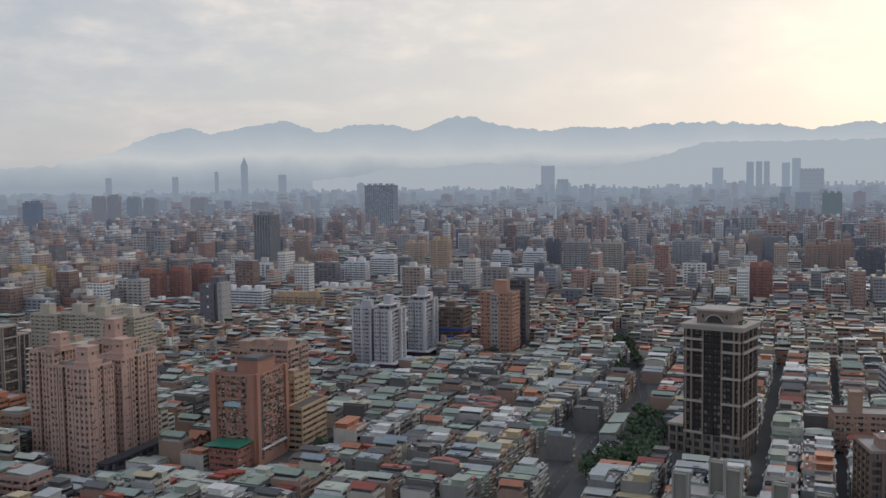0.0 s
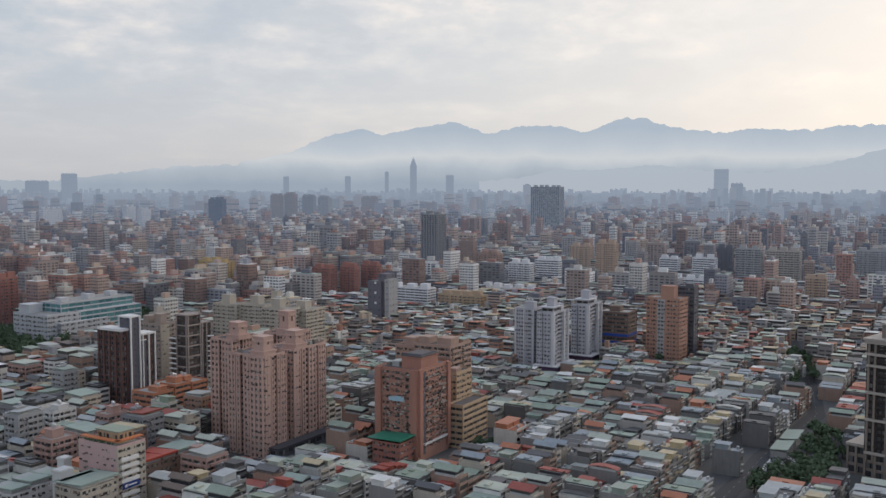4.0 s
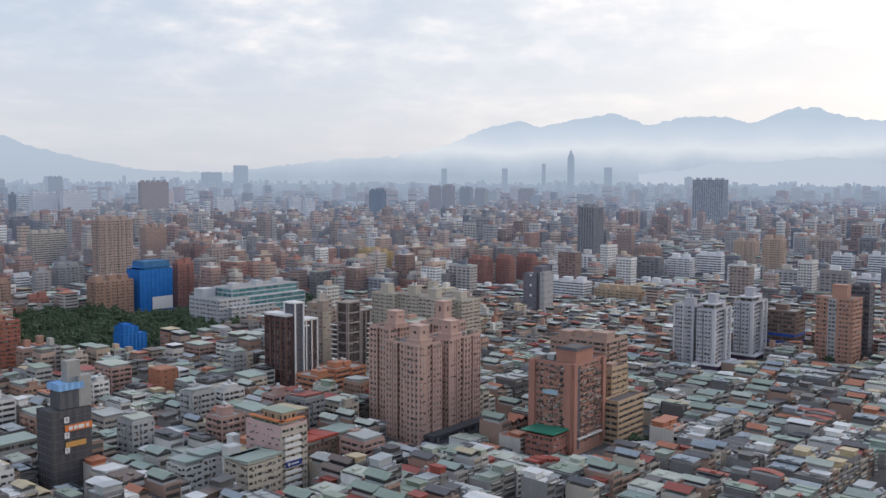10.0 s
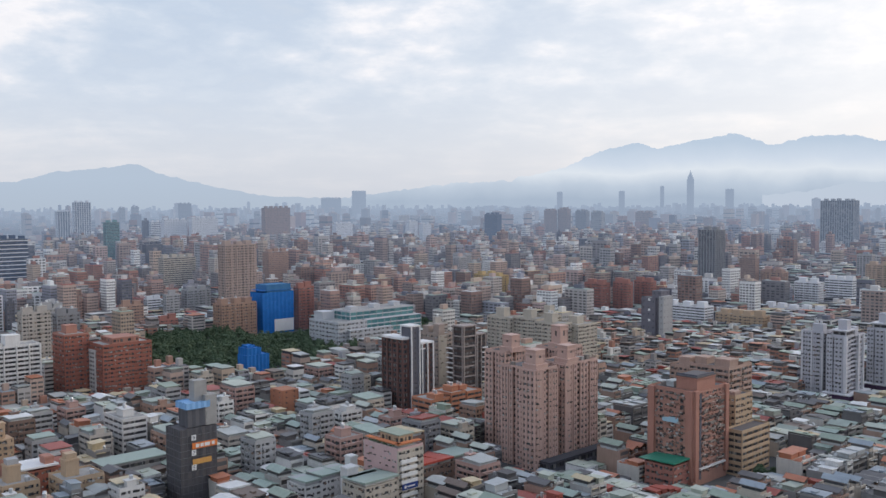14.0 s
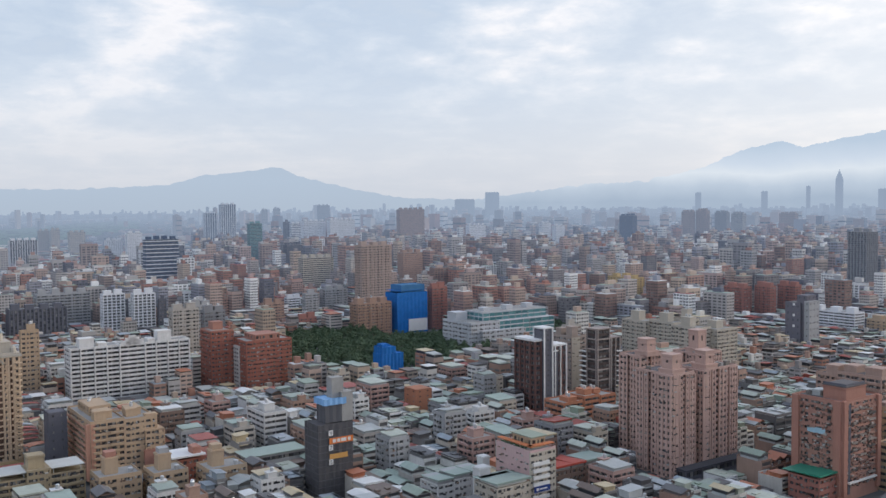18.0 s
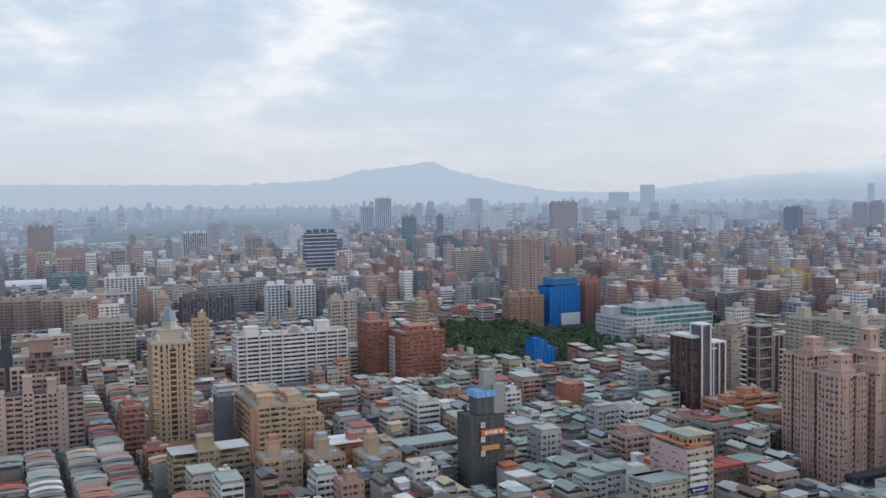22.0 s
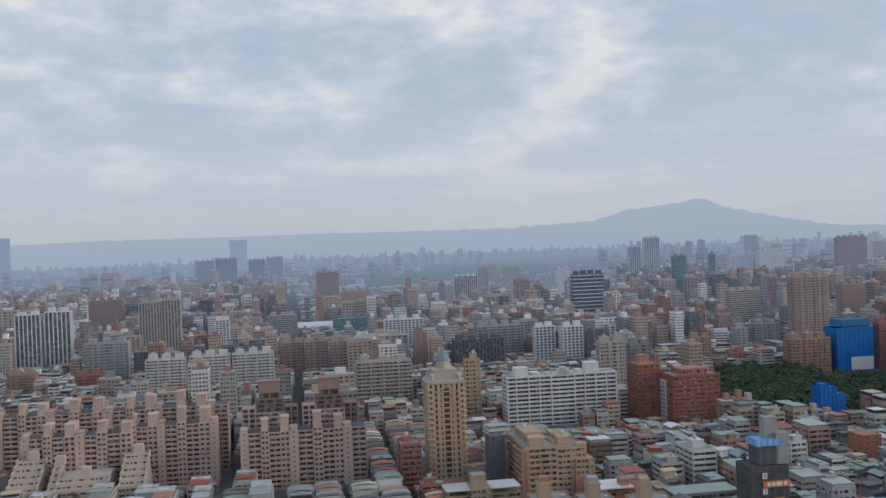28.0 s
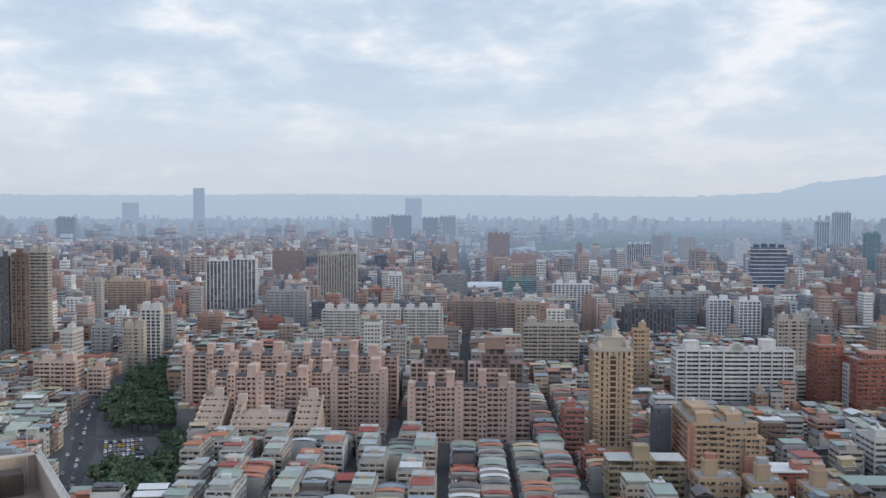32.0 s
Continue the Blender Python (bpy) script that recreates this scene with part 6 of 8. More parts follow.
def plots(u0, u1, v0, v1, rot, along, az0, az1, d0, d1, seed, lanes=(6.5, 11), kinds=tuple(range(42))):
    """Row-house plots: back-to-back rows between lanes, in a frame turned by rot; along: the axis the rows follow."""
    g = random.Random(seed)
    a = radians(rot)
    out = []
    row, r = u0, 0
    while row < u1:
        for side in (0, 1):
            c = row + 7.2 + side * 14.6
            s = v0 + g.uniform(0, 30)
            while s < v1:
                if g.random() < 0.035:
                    s += g.uniform(6, 10)
                    continue
                k = g.choice(kinds) if g.random() < 0.75 else (k if out else 0)
                w = HOUSES[k][1]
                v = s + w / 2
                lu, lv = (c, v) if along == "v" else (v, c)
                x, y = lu * math.cos(a) - lv * math.sin(a), lu * math.sin(a) + lv * math.cos(a)
                dist, az = math.hypot(x, y), math.degrees(math.atan2(-x, y))
                if d0 < dist < d1 and az0 < az < az1:
                    turn = rot + (90 if along == "v" else 0) + 180 * side
                    out.append((k, x, y, turn))
                s += w + 0.08
        row += 14.6 * 2 + lanes[0 if r % 3 else 1]
        r += 1
    return out


def on_road(x, y):
    for pts, half in ROADS:
        for (x0, y0), (x1, y1) in zip(pts, pts[1:]):
            dx, dy = x1 - x0, y1 - y0
            t = max(0.0, min(1.0, ((x - x0) * dx + (y - y0) * dy) / (dx * dx + dy * dy)))
            if math.hypot(x - x0 - t * dx, y - y0 - t * dy) < half + 3.5:
                return True
    return False


ROADS = [([(20, 330), (42, 398), (54, 431), (67, 462), (80, 497), (104, 545), (126, 592), (138, 660), (149, 750), (163, 870)], 5.0), ([(-380, -30), (-486, -30), (-576, -23), (-671, -25), (-775, -14), (-877, 15), (-990, 60)], 6.5),
         ([(-614, -24), (-603, 40)], 4.0), ([(-172, 434), (-148, 505), (-110, 620)], 5.0)]


TAKEN.append((-575, -1, 34, 14, radians(8)))
TAKEN.append((84, 486, 7, 15, radians(-21)))
YARDS = ([(-500, -40), (-690, -42), (-690, 34), (-500, 42)], [(66, 440), (112, 440), (132, 545), (96, 545)])  # open ground beside the roads


def lay_roads():
    pad = Build().boxes(-574, -1, -0.5, 0.05, 31, 13, 8)
    tagged(pad.object("car_park", [asphalt]), "asphalt car park between the groves", "car park", kind="structure")
    mark = surface("road_paint", (0.36, 0.36, 0.35))
    for order, (pts, half) in enumerate(ROADS):
        b, m = Build(), Build()
        for i, ((x0, y0), (x1, y1)) in enumerate(zip(pts, pts[1:])):
            ln = math.hypot(x1 - x0, y1 - y0)
            rot = math.degrees(math.atan2(y1 - y0, x1 - x0))
            b.boxes((x0 + x1) / 2, (y0 + y1) / 2, -0.5, 0.06 + 0.006 * (i % 2) + 0.014 * order, ln / 2 + half * 0.25, half, rot)
            n = int(ln / 8)
            f = (np.arange(n) + 0.5) / max(n, 1)
            m.boxes(x0 + (x1 - x0) * f, y0 + (y1 - y0) * f, 0.0, 0.085 + 0.014 * order, 1.6, 0.08, rot)
        road = tagged(b.object("road", [asphalt]), "grey asphalt street between the houses", "road", kind="structure")
        tagged(part("lane_marks", m, mark, road), kind="stuff")


def side_walkups():
    """Pale five-storey blocks with sheet roofs, end-on below the terraces and beside the rows."""
    g = random.Random(8)
    n = 0
    for i in range(600):
        az, dist = g.uniform(72, 88), g.uniform(425, 545)
        p = spot(az, dist)
        w, d, h = g.uniform(20, 30), g.uniform(10, 13), g.choice([12.4, 12.4, 15.5, 15.5])
        if not free([p.x], [p.y], 12)[0] or any(inside(q, p.x, p.y) for q in WOODS) or on_road(p.x, p.y):
            continue
        key = g.choice(["white", "ivory", "cream", "ivory", "white", "beige"])
        t = anchor("walk_up_block", "%s five-storey walk-up with sheet-metal roof rooms" % key, p.x, p.y, GRID, "building", "walk-up blocks")
        wing(t, -w / 2, w / 2, -d / 2, d / 2, 0, h, paint(key), "balcony", 3.1, single=False)
        part("roof_slab", Build().boxes(0, 0, h, h + 0.25, w / 2 - 0.2, d / 2 - 0.2), concrete, t)
        for f in (-0.25, 0.25):
            e = g.uniform(0.16, 0.23)
            part("roof_room", Build().boxes(w * f, 0, h, h + 2.1, w * e - 0.5, d * 0.36), surface("sheet_wall", (0.42, 0.44, 0.43), rough=0.6), t)
            part("roof_sheet", Build().boxes(w * f, 0, h + 2.2, h + 2.4, w * e, d * 0.44, slope=g.uniform(-0.5, 0.5), bottom=True), surface("house_roof_%d" % g.choice([0, 1, 3, 4, 12, 13, 11, 5]), (0.3, 0.3, 0.3)), t)
        part("stair_house", Build().boxes(0, 0, h, h + 3.6, 1.6, 2.0).boxes(0, 0, h + 3.6, h + 3.8, 1.9, 2.3, bottom=True), paint(key), t)
        claim(t, -w / 2, w / 2, -d / 2, d / 2, 0.5)
        n += 1
        if n == 24:
            break


def walkups():
    """Apartment blocks of five to eight storeys that stand among the row houses."""
    g = random.Random(41)
    looks = [("white", "grid"), ("cream", "grid"), ("grey", "bands"), ("browno", "grid"), ("white", "balcony"), ("beige", "balcony"), ("beige", "bands"), ("white", "bands"), ("umber", "grid"), ("greyd", "grid"), ("cream", "balcony"), ("grey", "grid"), ("pinkish", "balcony")]
    words = {"grid": "small dark windows", "bands": "long window bands", "balcony": "stacked balconies"}
    n = 0
    for i in range(900):
        az, dist = g.uniform(19, 60), 400 + 400 * g.random() ** 0.8
        p = spot(az, dist)
        w, d, h = g.uniform(10, 20), g.uniform(10, 15), g.choice([12.4, 15.5, 15.5, 18.6, 21.7])
        if not free([p.x], [p.y], 13)[0] or any(inside(q, p.x, p.y) for q in WOODS):
            continue
        if headroom(p.x, p.y) < h + 4:
            continue
        key, style = g.choice(looks)
        t = anchor("walk_up_block", "%s walk-up apartment block with %s" % (key.replace("browno", "brown").replace("greyd", "dark grey").replace("pinkish", "dusty pink"), words[style]), p.x, p.y, GRID, "building", "walk-up blocks")
        wing(t, -w / 2, w / 2, -d / 2, d / 2, 0, h, paint(key), style, 3.1, single=False)
        sheeted = g.random() < 0.8
        rooftop(t, -w / 2, w / 2, -d / 2, d / 2, h, paint(key), i, tanks=1, boxes=0 if sheeted else 1, tall=3.5)
        if sheeted:
            f = g.choice([0.0, 0.0, 0.12, -0.12])
            b = Build().boxes(w * f, 0, h + 2.4, h + 2.6, w * (0.5 - abs(f)), d * g.choice([0.5, 0.45]), slope=g.uniform(-0.7, 0.7), bottom=True)
            part("roof_sheet", b, surface("house_roof_%d" % g.choice([0, 0, 1, 3, 3, 4, 5, 7, 9, 11, 13, 13]), (0.3, 0.3, 0.3)), t)
            if f:
                part("stair_house", Build().boxes(-w * 2.6 * f, 0, h, h + 3.4, 1.8, 2.2).boxes(-w * 2.6 * f, 0, h + 3.4, h + 3.65, 2.1, 2.5, bottom=True), paint(key), t)
                part("water_tank", drum(0.9, 1.8, -w * 2.6 * f, 0.6, h + 3.65), steel, t, "stainless steel water tank")
            part("roof_room", Build().boxes(w * f, 0, h, h + 1.9, w * (0.46 - abs(f)), d * 0.4), surface("sheet_wall", (0.42, 0.44, 0.43), rough=0.6), t)
        claim(t, -w / 2, w / 2, -d / 2, d / 2, 0.5)
        n += 1
        if n == 70:
            break


def place_houses():
    spots = plots(-800, 800, -100, 800, -22, "v", -31, 17, 385, 730, 1, (5.5, 7.5), tuple(range(42)) + tuple(i for i in range(56) if i % 14 in (0, 1, 2, 3, 5, 12, 13)) + tuple(i for i in range(42) if i % 9 in (2, 3, 5, 7)) * 3)
    spots += plots(-800, 800, -100, 800, GRID, "v", 17, 56, 330, 680, 2)
    spots += plots(-800, 800, -800, 800, GRID, "u", 56, 84, 380, 680, 3, (4.5, 7.0), tuple(range(42, 56)) + (47, 54, 50, 47, 51, 54, 44, 50, 47, 54, 51, 47, 50, 46, 42, 33, 20, 34, 8, 19))
    spots += plots(-800, 800, -800, 800, GRID + 6, "u", 84, 102, 300, 680, 4, (5.0, 7.0))
    xy = np.array([(q[1], q[2]) for q in spots])
    ok = free(xy[:, 0], xy[:, 1], 4.5)
    spots = [q for q, k in zip(spots, ok) if k and not on_road(q[1], q[2]) and not any(inside(p, q[1], q[2]) for p in WOODS + YARDS)]
    spots.sort(key=lambda q: math.hypot(q[1], q[2]))
    g = random.Random(77)
    mats, rest = [], {}
    for n, (k, x, y, turn) in enumerate(spots):
        pieces, w, d, h, label, meshes = HOUSES[k]
        bearing = math.degrees(math.atan2(-x, y))
        high = g.choice([0.75, 0.85, 0.95, 1.0, 1.1] if bearing < 20 or bearing > 58 else [0.75, 0.85, 1.0, 1.1, 1.3])
        cap = headroom(x, y)
        if cap < 5.5:
            continue
        high = min(high, cap / (h + 3.0))
        if n < 300:
            ob = tagged(new("row_house", meshes[0]), label, "house", "row houses")
            ob.matrix_basis = pose(x, y, 0, 0, 0, turn) @ Matrix.Diagonal((1, 1, high, 1))
            for (nm, _, _), me in zip(pieces[1:], meshes[1:]):
                piece = new(nm, me)
                piece.parent = ob
                if nm in ("front_wall", "window_band"):
                    tagged(piece, kind="stuff")
            continue
        block = rest.setdefault(int(math.degrees(math.atan2(-x, y)) // 12), Build())
        for nm, q, ms in pieces:
            for m in ms:
                if m not in mats:
                    mats.append(m)
            block.stamp(q, x, y, turn, 1.0, high, {i: mats.index(m) for i, m in enumerate(ms)})
    for block in rest.values():
        tagged(block.object("row_houses", mats), "rows of concrete houses with coloured metal roofs", "houses", kind="stuff")


def pane(x, y, ca, sa, half, out, lo, hi, z0, z1):
    """Flat window faces on one side of many houses at once."""
    c = np.zeros((len(x), 4, 3))
    for i, (s, z) in enumerate(((lo, z0), (hi, z0), (hi, z1), (lo, z1))):
        lx, ly = s * half, -(out + 0.08)
        c[:, i, 0], c[:, i, 1], c[:, i, 2] = x + ca * lx - sa * ly, y + sa * lx + ca * ly, z
    return c


def many_houses(d0, d1, step, tall, seed, far, hmin=(10, 13, 13, 16, 16, 19, 22), az0=-34.0, az1=104.0):
    """Farther houses, too many to count: storeys, window bands, sloped sheet roofs and roof rooms, joined."""
    g = np.random.default_rng(seed)
    a = radians(GRID)
    u, v = [q.ravel() for q in np.meshgrid(np.arange(-d1, d1, step), np.arange(-d1, d1, step * 0.8))]
    u, v = u + g.uniform(-0.12, 0.12, len(u)) * step, v + g.uniform(-0.1, 0.1, len(v)) * step
    x, y = u * math.cos(a) - v * math.sin(a), u * math.sin(a) + v * math.cos(a)
    r, az = np.hypot(x, y), np.degrees(np.arctan2(-x, y))
    k = (r > d0) & (r < d1) & (az > az0) & (az < az1) & ~((np.floor(v / step / 0.8).astype(int) % 9 == 0))
    k &= free(x, y, step * 0.42)
    for poly in WOODS:
        k[k] &= ~np.array([inside(poly, px, py) for px, py in zip(x[k], y[k])])
    k[k] &= ~np.array([on_road(px, py) for px, py in zip(x[k], y[k])]) if d0 < 1000 else True
    if d1 > 2000:
        k[k] &= ~np.array([in_green(px, py) for px, py in zip(x[k], y[k])])
    x, y = x[k], y[k]
    n = len(x)
    h = g.choice(hmin, n) + g.uniform(-1, 1, n)
    low = np.zeros(n, bool)
    if d0 < 800:
        h = np.minimum(h, np.maximum(np.array([headroom(p, q) for p, q in zip(x, y)]) - 3.0, 4.0))
    r, az = np.hypot(x, y), np.degrees(np.arctan2(-x, y))
    for a0, wide, dist in FRONTS:  # keep the ground before a taller building low
        before = (np.abs(az - a0) < wide + 0.15) & (r < dist) & (r > dist * 0.86)
        h = np.where(before, np.minimum(h, 10), h)
        low |= before
    flats = (az > 50) & (az < 71) & (r > 1750)  # low houses before the river meadow
    clump = np.array([noise.noise(Vector((p / 260.0, q / 260.0, seed))) for p, q in zip(x, y)])
    big = (g.random(n) < tall * np.where(flats, np.where(r > 2300, 0.0, 0.12), np.where((az < 6) & (r < 1250), 0.3, np.where(az > 44, 1.5, 1.0))) * np.clip(1 + 2.6 * clump, 0.1, 2.2)) & ~low
    h = np.where(big, (24 + 30 * g.random(n) ** 1.6) * np.where(r > 1600, 1.3, 1.0), np.where(flats, np.minimum(h, 11), h))
    hx, hy = step * g.uniform(0.34, 0.5, n), step * 0.8 * g.uniform(0.38, 0.5, n)
    long = g.random(n) < 0.4
    hx, hy = np.where(big, np.where(long, g.uniform(9, 17, n), g.uniform(4.5, 9, n)), hx), np.where(big, np.where(long, g.uniform(5, 7, n), g.uniform(4.5, 9, n)), hy)
    swap = big & (g.random(n) < 0.5)
    hx, hy = np.where(swap, hy, hx), np.where(swap, hx, hy)
    b = Build().boxes(x, y, 0, h, hx, hy, GRID, 0)
    sheet = ~big & (g.random(n) < 0.75)
    up = np.where(g.random(n) < 0.5, 2.3, 0.9)
    b.boxes(x[sheet], y[sheet], h[sheet], (h + up)[sheet], (hx - 0.4)[sheet], (hy - 0.8)[sheet], GRID, 2)
    b.boxes(x[sheet], y[sheet], (h + up)[sheet], (h + up + 0.3)[sheet], (hx + 0.2)[sheet], (hy)[sheet], GRID, 1, slope=g.uniform(-0.6, 0.6, sheet.sum()), bottom=True)
    flat = ~sheet
    b.boxes(x[flat], y[flat], h[flat], h[flat] + 0.3, hx[flat] * 0.96, hy[flat] * 0.96, GRID, 1)
    b.boxes(x[flat], y[flat], h[flat], h[flat] + g.uniform(3, 6, flat.sum()), hx[flat] * 0.35, hy[flat] * 0.4, GRID, 0)
    for side in range(4):
        ca, sa = math.cos(a + side * math.pi / 2), math.sin(a + side * math.pi / 2)
        half, out = (hx, hy) if side % 2 == 0 else (hy, hx)
        seen = x * sa - y * ca < 0
        for fl in range(0 if d1 < 1200 else (1 if d1 < 1700 else 3), int(h[~big].max() / 3.1)):
            for part_no in range(2 if d1 < 1200 else 1):
                q = (h > 3.1 * (fl + 1)) & seen & ~big
                if not q.any():
                    continue
                lo, hi = ((-0.86, -0.1), (0.1, 0.86))[part_no] if d1 < 1200 else (-0.84, 0.84)
                b.quads(pane(x[q], y[q], ca, sa, half[q], out[q], lo, hi, 3.1 * fl + 1.1, 3.1 * fl + 2.5), 2)
        q = seen & big
        if q.any():  # towers: columns of windows, storey by storey
            tall_step = 3.2 if d1 < 1700 else (4.6 if d1 < 2400 else 6.0)
            cols = ((-0.90, -0.66), (-0.54, -0.30), (-0.14, 0.14), (0.30, 0.54), (0.66, 0.90)) if d1 < 1700 else ((-0.85, -0.5), (-0.3, 0.05), (0.2, 0.45), (0.6, 0.88))
            for fl in range(int(h[q].max() / tall_step)):
                up_to = q & (h > tall_step * (fl + 1) + 0.5)
                if not up_to.any():
                    break
                for lo, hi in cols:
                    b.quads(pane(x[up_to], y[up_to], ca, sa, half[up_to], out[up_to], lo, hi, tall_step * fl + 1.2, tall_step * fl + 1.2 + tall_step * 0.5), 2)
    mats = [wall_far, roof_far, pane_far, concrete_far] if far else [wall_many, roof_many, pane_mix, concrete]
    return tagged(b.object("crowded_houses", mats), "crowded low concrete houses with coloured metal roofs", "houses", kind="stuff")


# the river meadow: bearing, nearer and farther bank
MEADOW = [(53.0, 6000, 9000), (54.6, 5000, 8800), (58.0, 3900, 7300), (60.0, 3450, 6300), (63.3, 3100, 4700), (65.6, 3010, 3950), (67.2, 3060, 3850)]


def in_green(x, y):
    r, az = math.hypot(x, y), math.degrees(math.atan2(-x, y))
    return (20 < az < 46 and 2360 < r < 2520 and math.sin(az * 1.7) > -0.4) or (-24 < az < -8 and 2450 < r < 2700)


def on_meadow(az, d):
    a, lo, hi = zip(*MEADOW)
    return (az > a[0]) & (az < a[-1]) & (d > np.interp(az, a, lo)) & (d < np.interp(az, a, hi))


def land(az, d, up=0.0):
    """A place of the far ground, at its true bearing and distance."""
    r = float(shrink(np.array(d, float)))
    z = EYE * (1 - r / d) if d > NEAR else 0.0
    return (-math.sin(radians(az)) * r, math.cos(radians(az)) * r, z + up)


def strip(points, up):
    v = []
    for az, lo, hi in points:
        v += [land(az, lo, up), land(az, (lo + hi) / 2, up), land(az, hi, up)]
    return Build().raw(v, [[3 * i + k, 3 * i + 3 + k, 3 * i + 4 + k, 3 * i + 1 + k] for i in range(len(points) - 1) for k in (0, 1)], 0)


def far_green():
    """Tree belts, the river and its meadow in the far town."""
    wood = surface("far_wood", (0.05, 0.085, 0.05), hazed=True, vary=0.6, scale=0.05, streak=0.0)
    g = np.random.default_rng(31)
    n = 16000
    az, r = g.uniform(-24, 47, n), g.uniform(2350, 2720, n)
    x, y = -np.sin(np.radians(az)) * r, np.cos(np.radians(az)) * r
    k = np.array([in_green(p, q) for p, q in zip(x, y)])
    x, y = x[k], y[k]
    n = len(x)
    b = Build().boxes(x, y, -0.5, g.uniform(9, 20, n), g.uniform(4, 11, n), g.uniform(4, 9, n), g.uniform(0, 90, n), slope=g.uniform(-1.5, 1.5, n))
    n = 800
    az, d = g.uniform(53, 67.2, n), g.uniform(3000, 8800, n)
    k = on_meadow(az, d)
    for a, q in zip(az[k], d[k]):
        p = land(a, q)
        b.boxes(p[0], p[1], p[2] - 1, p[2] + g.uniform(1, 4), g.uniform(4, 14), g.uniform(3, 6), g.uniform(0, 90))
    tagged(b.object("far_trees", [wood]), "dark tree belts in the far town", "trees", kind="stuff")
    grass = surface("meadow", (0.085, 0.155, 0.06), hazed=True, vary=0.5, scale=0.01, streak=0.0)
    tagged(strip(MEADOW, 1.2).object("riverside_meadow", [grass]), "green riverside meadow beyond the houses", "ground", kind="structure")
    water = surface("river_water", (0.62, 0.66, 0.68), rough=0.15, hazed=True, vary=0.05, streak=0.0)
    tagged(strip([(65.4, 3350, 3900), (66.2, 3080, 3800), (67.4, 3040, 3450)], 2.0).object("water", [water]), "pale river bend beyond the houses", "river", kind="structure")
    deck = surface("far_concrete", (0.78, 0.77, 0.75), hazed=True)
    for pts in ([(71, 4250), (68, 4470), (65, 5100), (61.6, 6400), (58.3, 8000), (53.2, 9600)], [(65.2, 3100), (62.3, 3250), (59.9, 3450)]):
        t = tagged(new("elevated_road"), "long pale elevated road along the river", "bridge")
        for (a0, d0), (a1, d1) in zip(pts, pts[1:]):
            p, q = Vector(land(a0, d0, 11)), Vector(land(a1, d1, 11))
            side = Vector((p.y - q.y, q.x - p.x, 0)).normalized() * 3
            up = Vector((0, 0, 2.2))
            v = [tuple(c) for c in (p - side, p + side, q + side, q - side, p - side + up, p + side + up, q + side + up, q - side + up)]
            part("deck", Build().raw(v, [[0, 3, 2, 1], [4, 5, 6, 7], [0, 1, 5, 4], [1, 2, 6, 5], [2, 3, 7, 6], [3, 0, 4, 7]], 0), deck, t)
            for f in (0.15, 0.4, 0.65, 0.9):
                c0 = p.lerp(q, f)
                part("pier", Build().boxes(c0.x, c0.y, c0.z - 13, c0.z + 0.3, 1.2, 1.2), deck, t)
    # white domed hall among the houses
    p = spot(68.5, 1640)
    t = anchor("domed_hall", "low hall under a bright white domed roof", p.x, p.y)
    q = np.linspace(0, math.pi, 13)
    v = [(24 * math.cos(c), y, 10 + 8 * math.sin(c)) for c in q for y in (-30, 30)]
    part("dome_roof", Build().raw(v, [[2 * i, 2 * i + 1, 2 * i + 3, 2 * i + 2] for i in range(12)], 0), surface("white_far", (0.85, 0.85, 0.85), hazed=True), t)
    part("wall", Build().boxes(0, 0, 0, 10.2, 24, 30), paint("grey", 1640), t)
    claim(t, -24, 24, -30, 30, 4)
    FRONTS.append((68.5, 1.6, 1640))
    # white bridge arch over the far river
    p = spot(-2.6, 3120)
    t = anchor("arch_bridge", "white steel arch bridge far across the town", p.x, p.y, 5)
    q = np.linspace(0, math.pi, 17)
    v = [(60 * math.cos(c), dy, 30 + 26 * math.sin(c) + dz) for c in q for dy, dz in ((-2, 0), (2, 0), (2, 2.4), (-2, 2.4))]
    f = [[4 * i + j, 4 * i + (j + 1) % 4, 4 * i + 4 + (j + 1) % 4, 4 * i + 4 + j] for i in range(16) for j in range(4)]
    part("arch", Build().raw(v, f, 0), surface("white_far", (0.8, 0.8, 0.8), hazed=True), t)
    part("deck", Build().boxes(0, 0, 28, 31, 80, 8, bottom=True).boxes(np.array([-60, 60]), 0, 0, 30, 4, 6), deck, t)


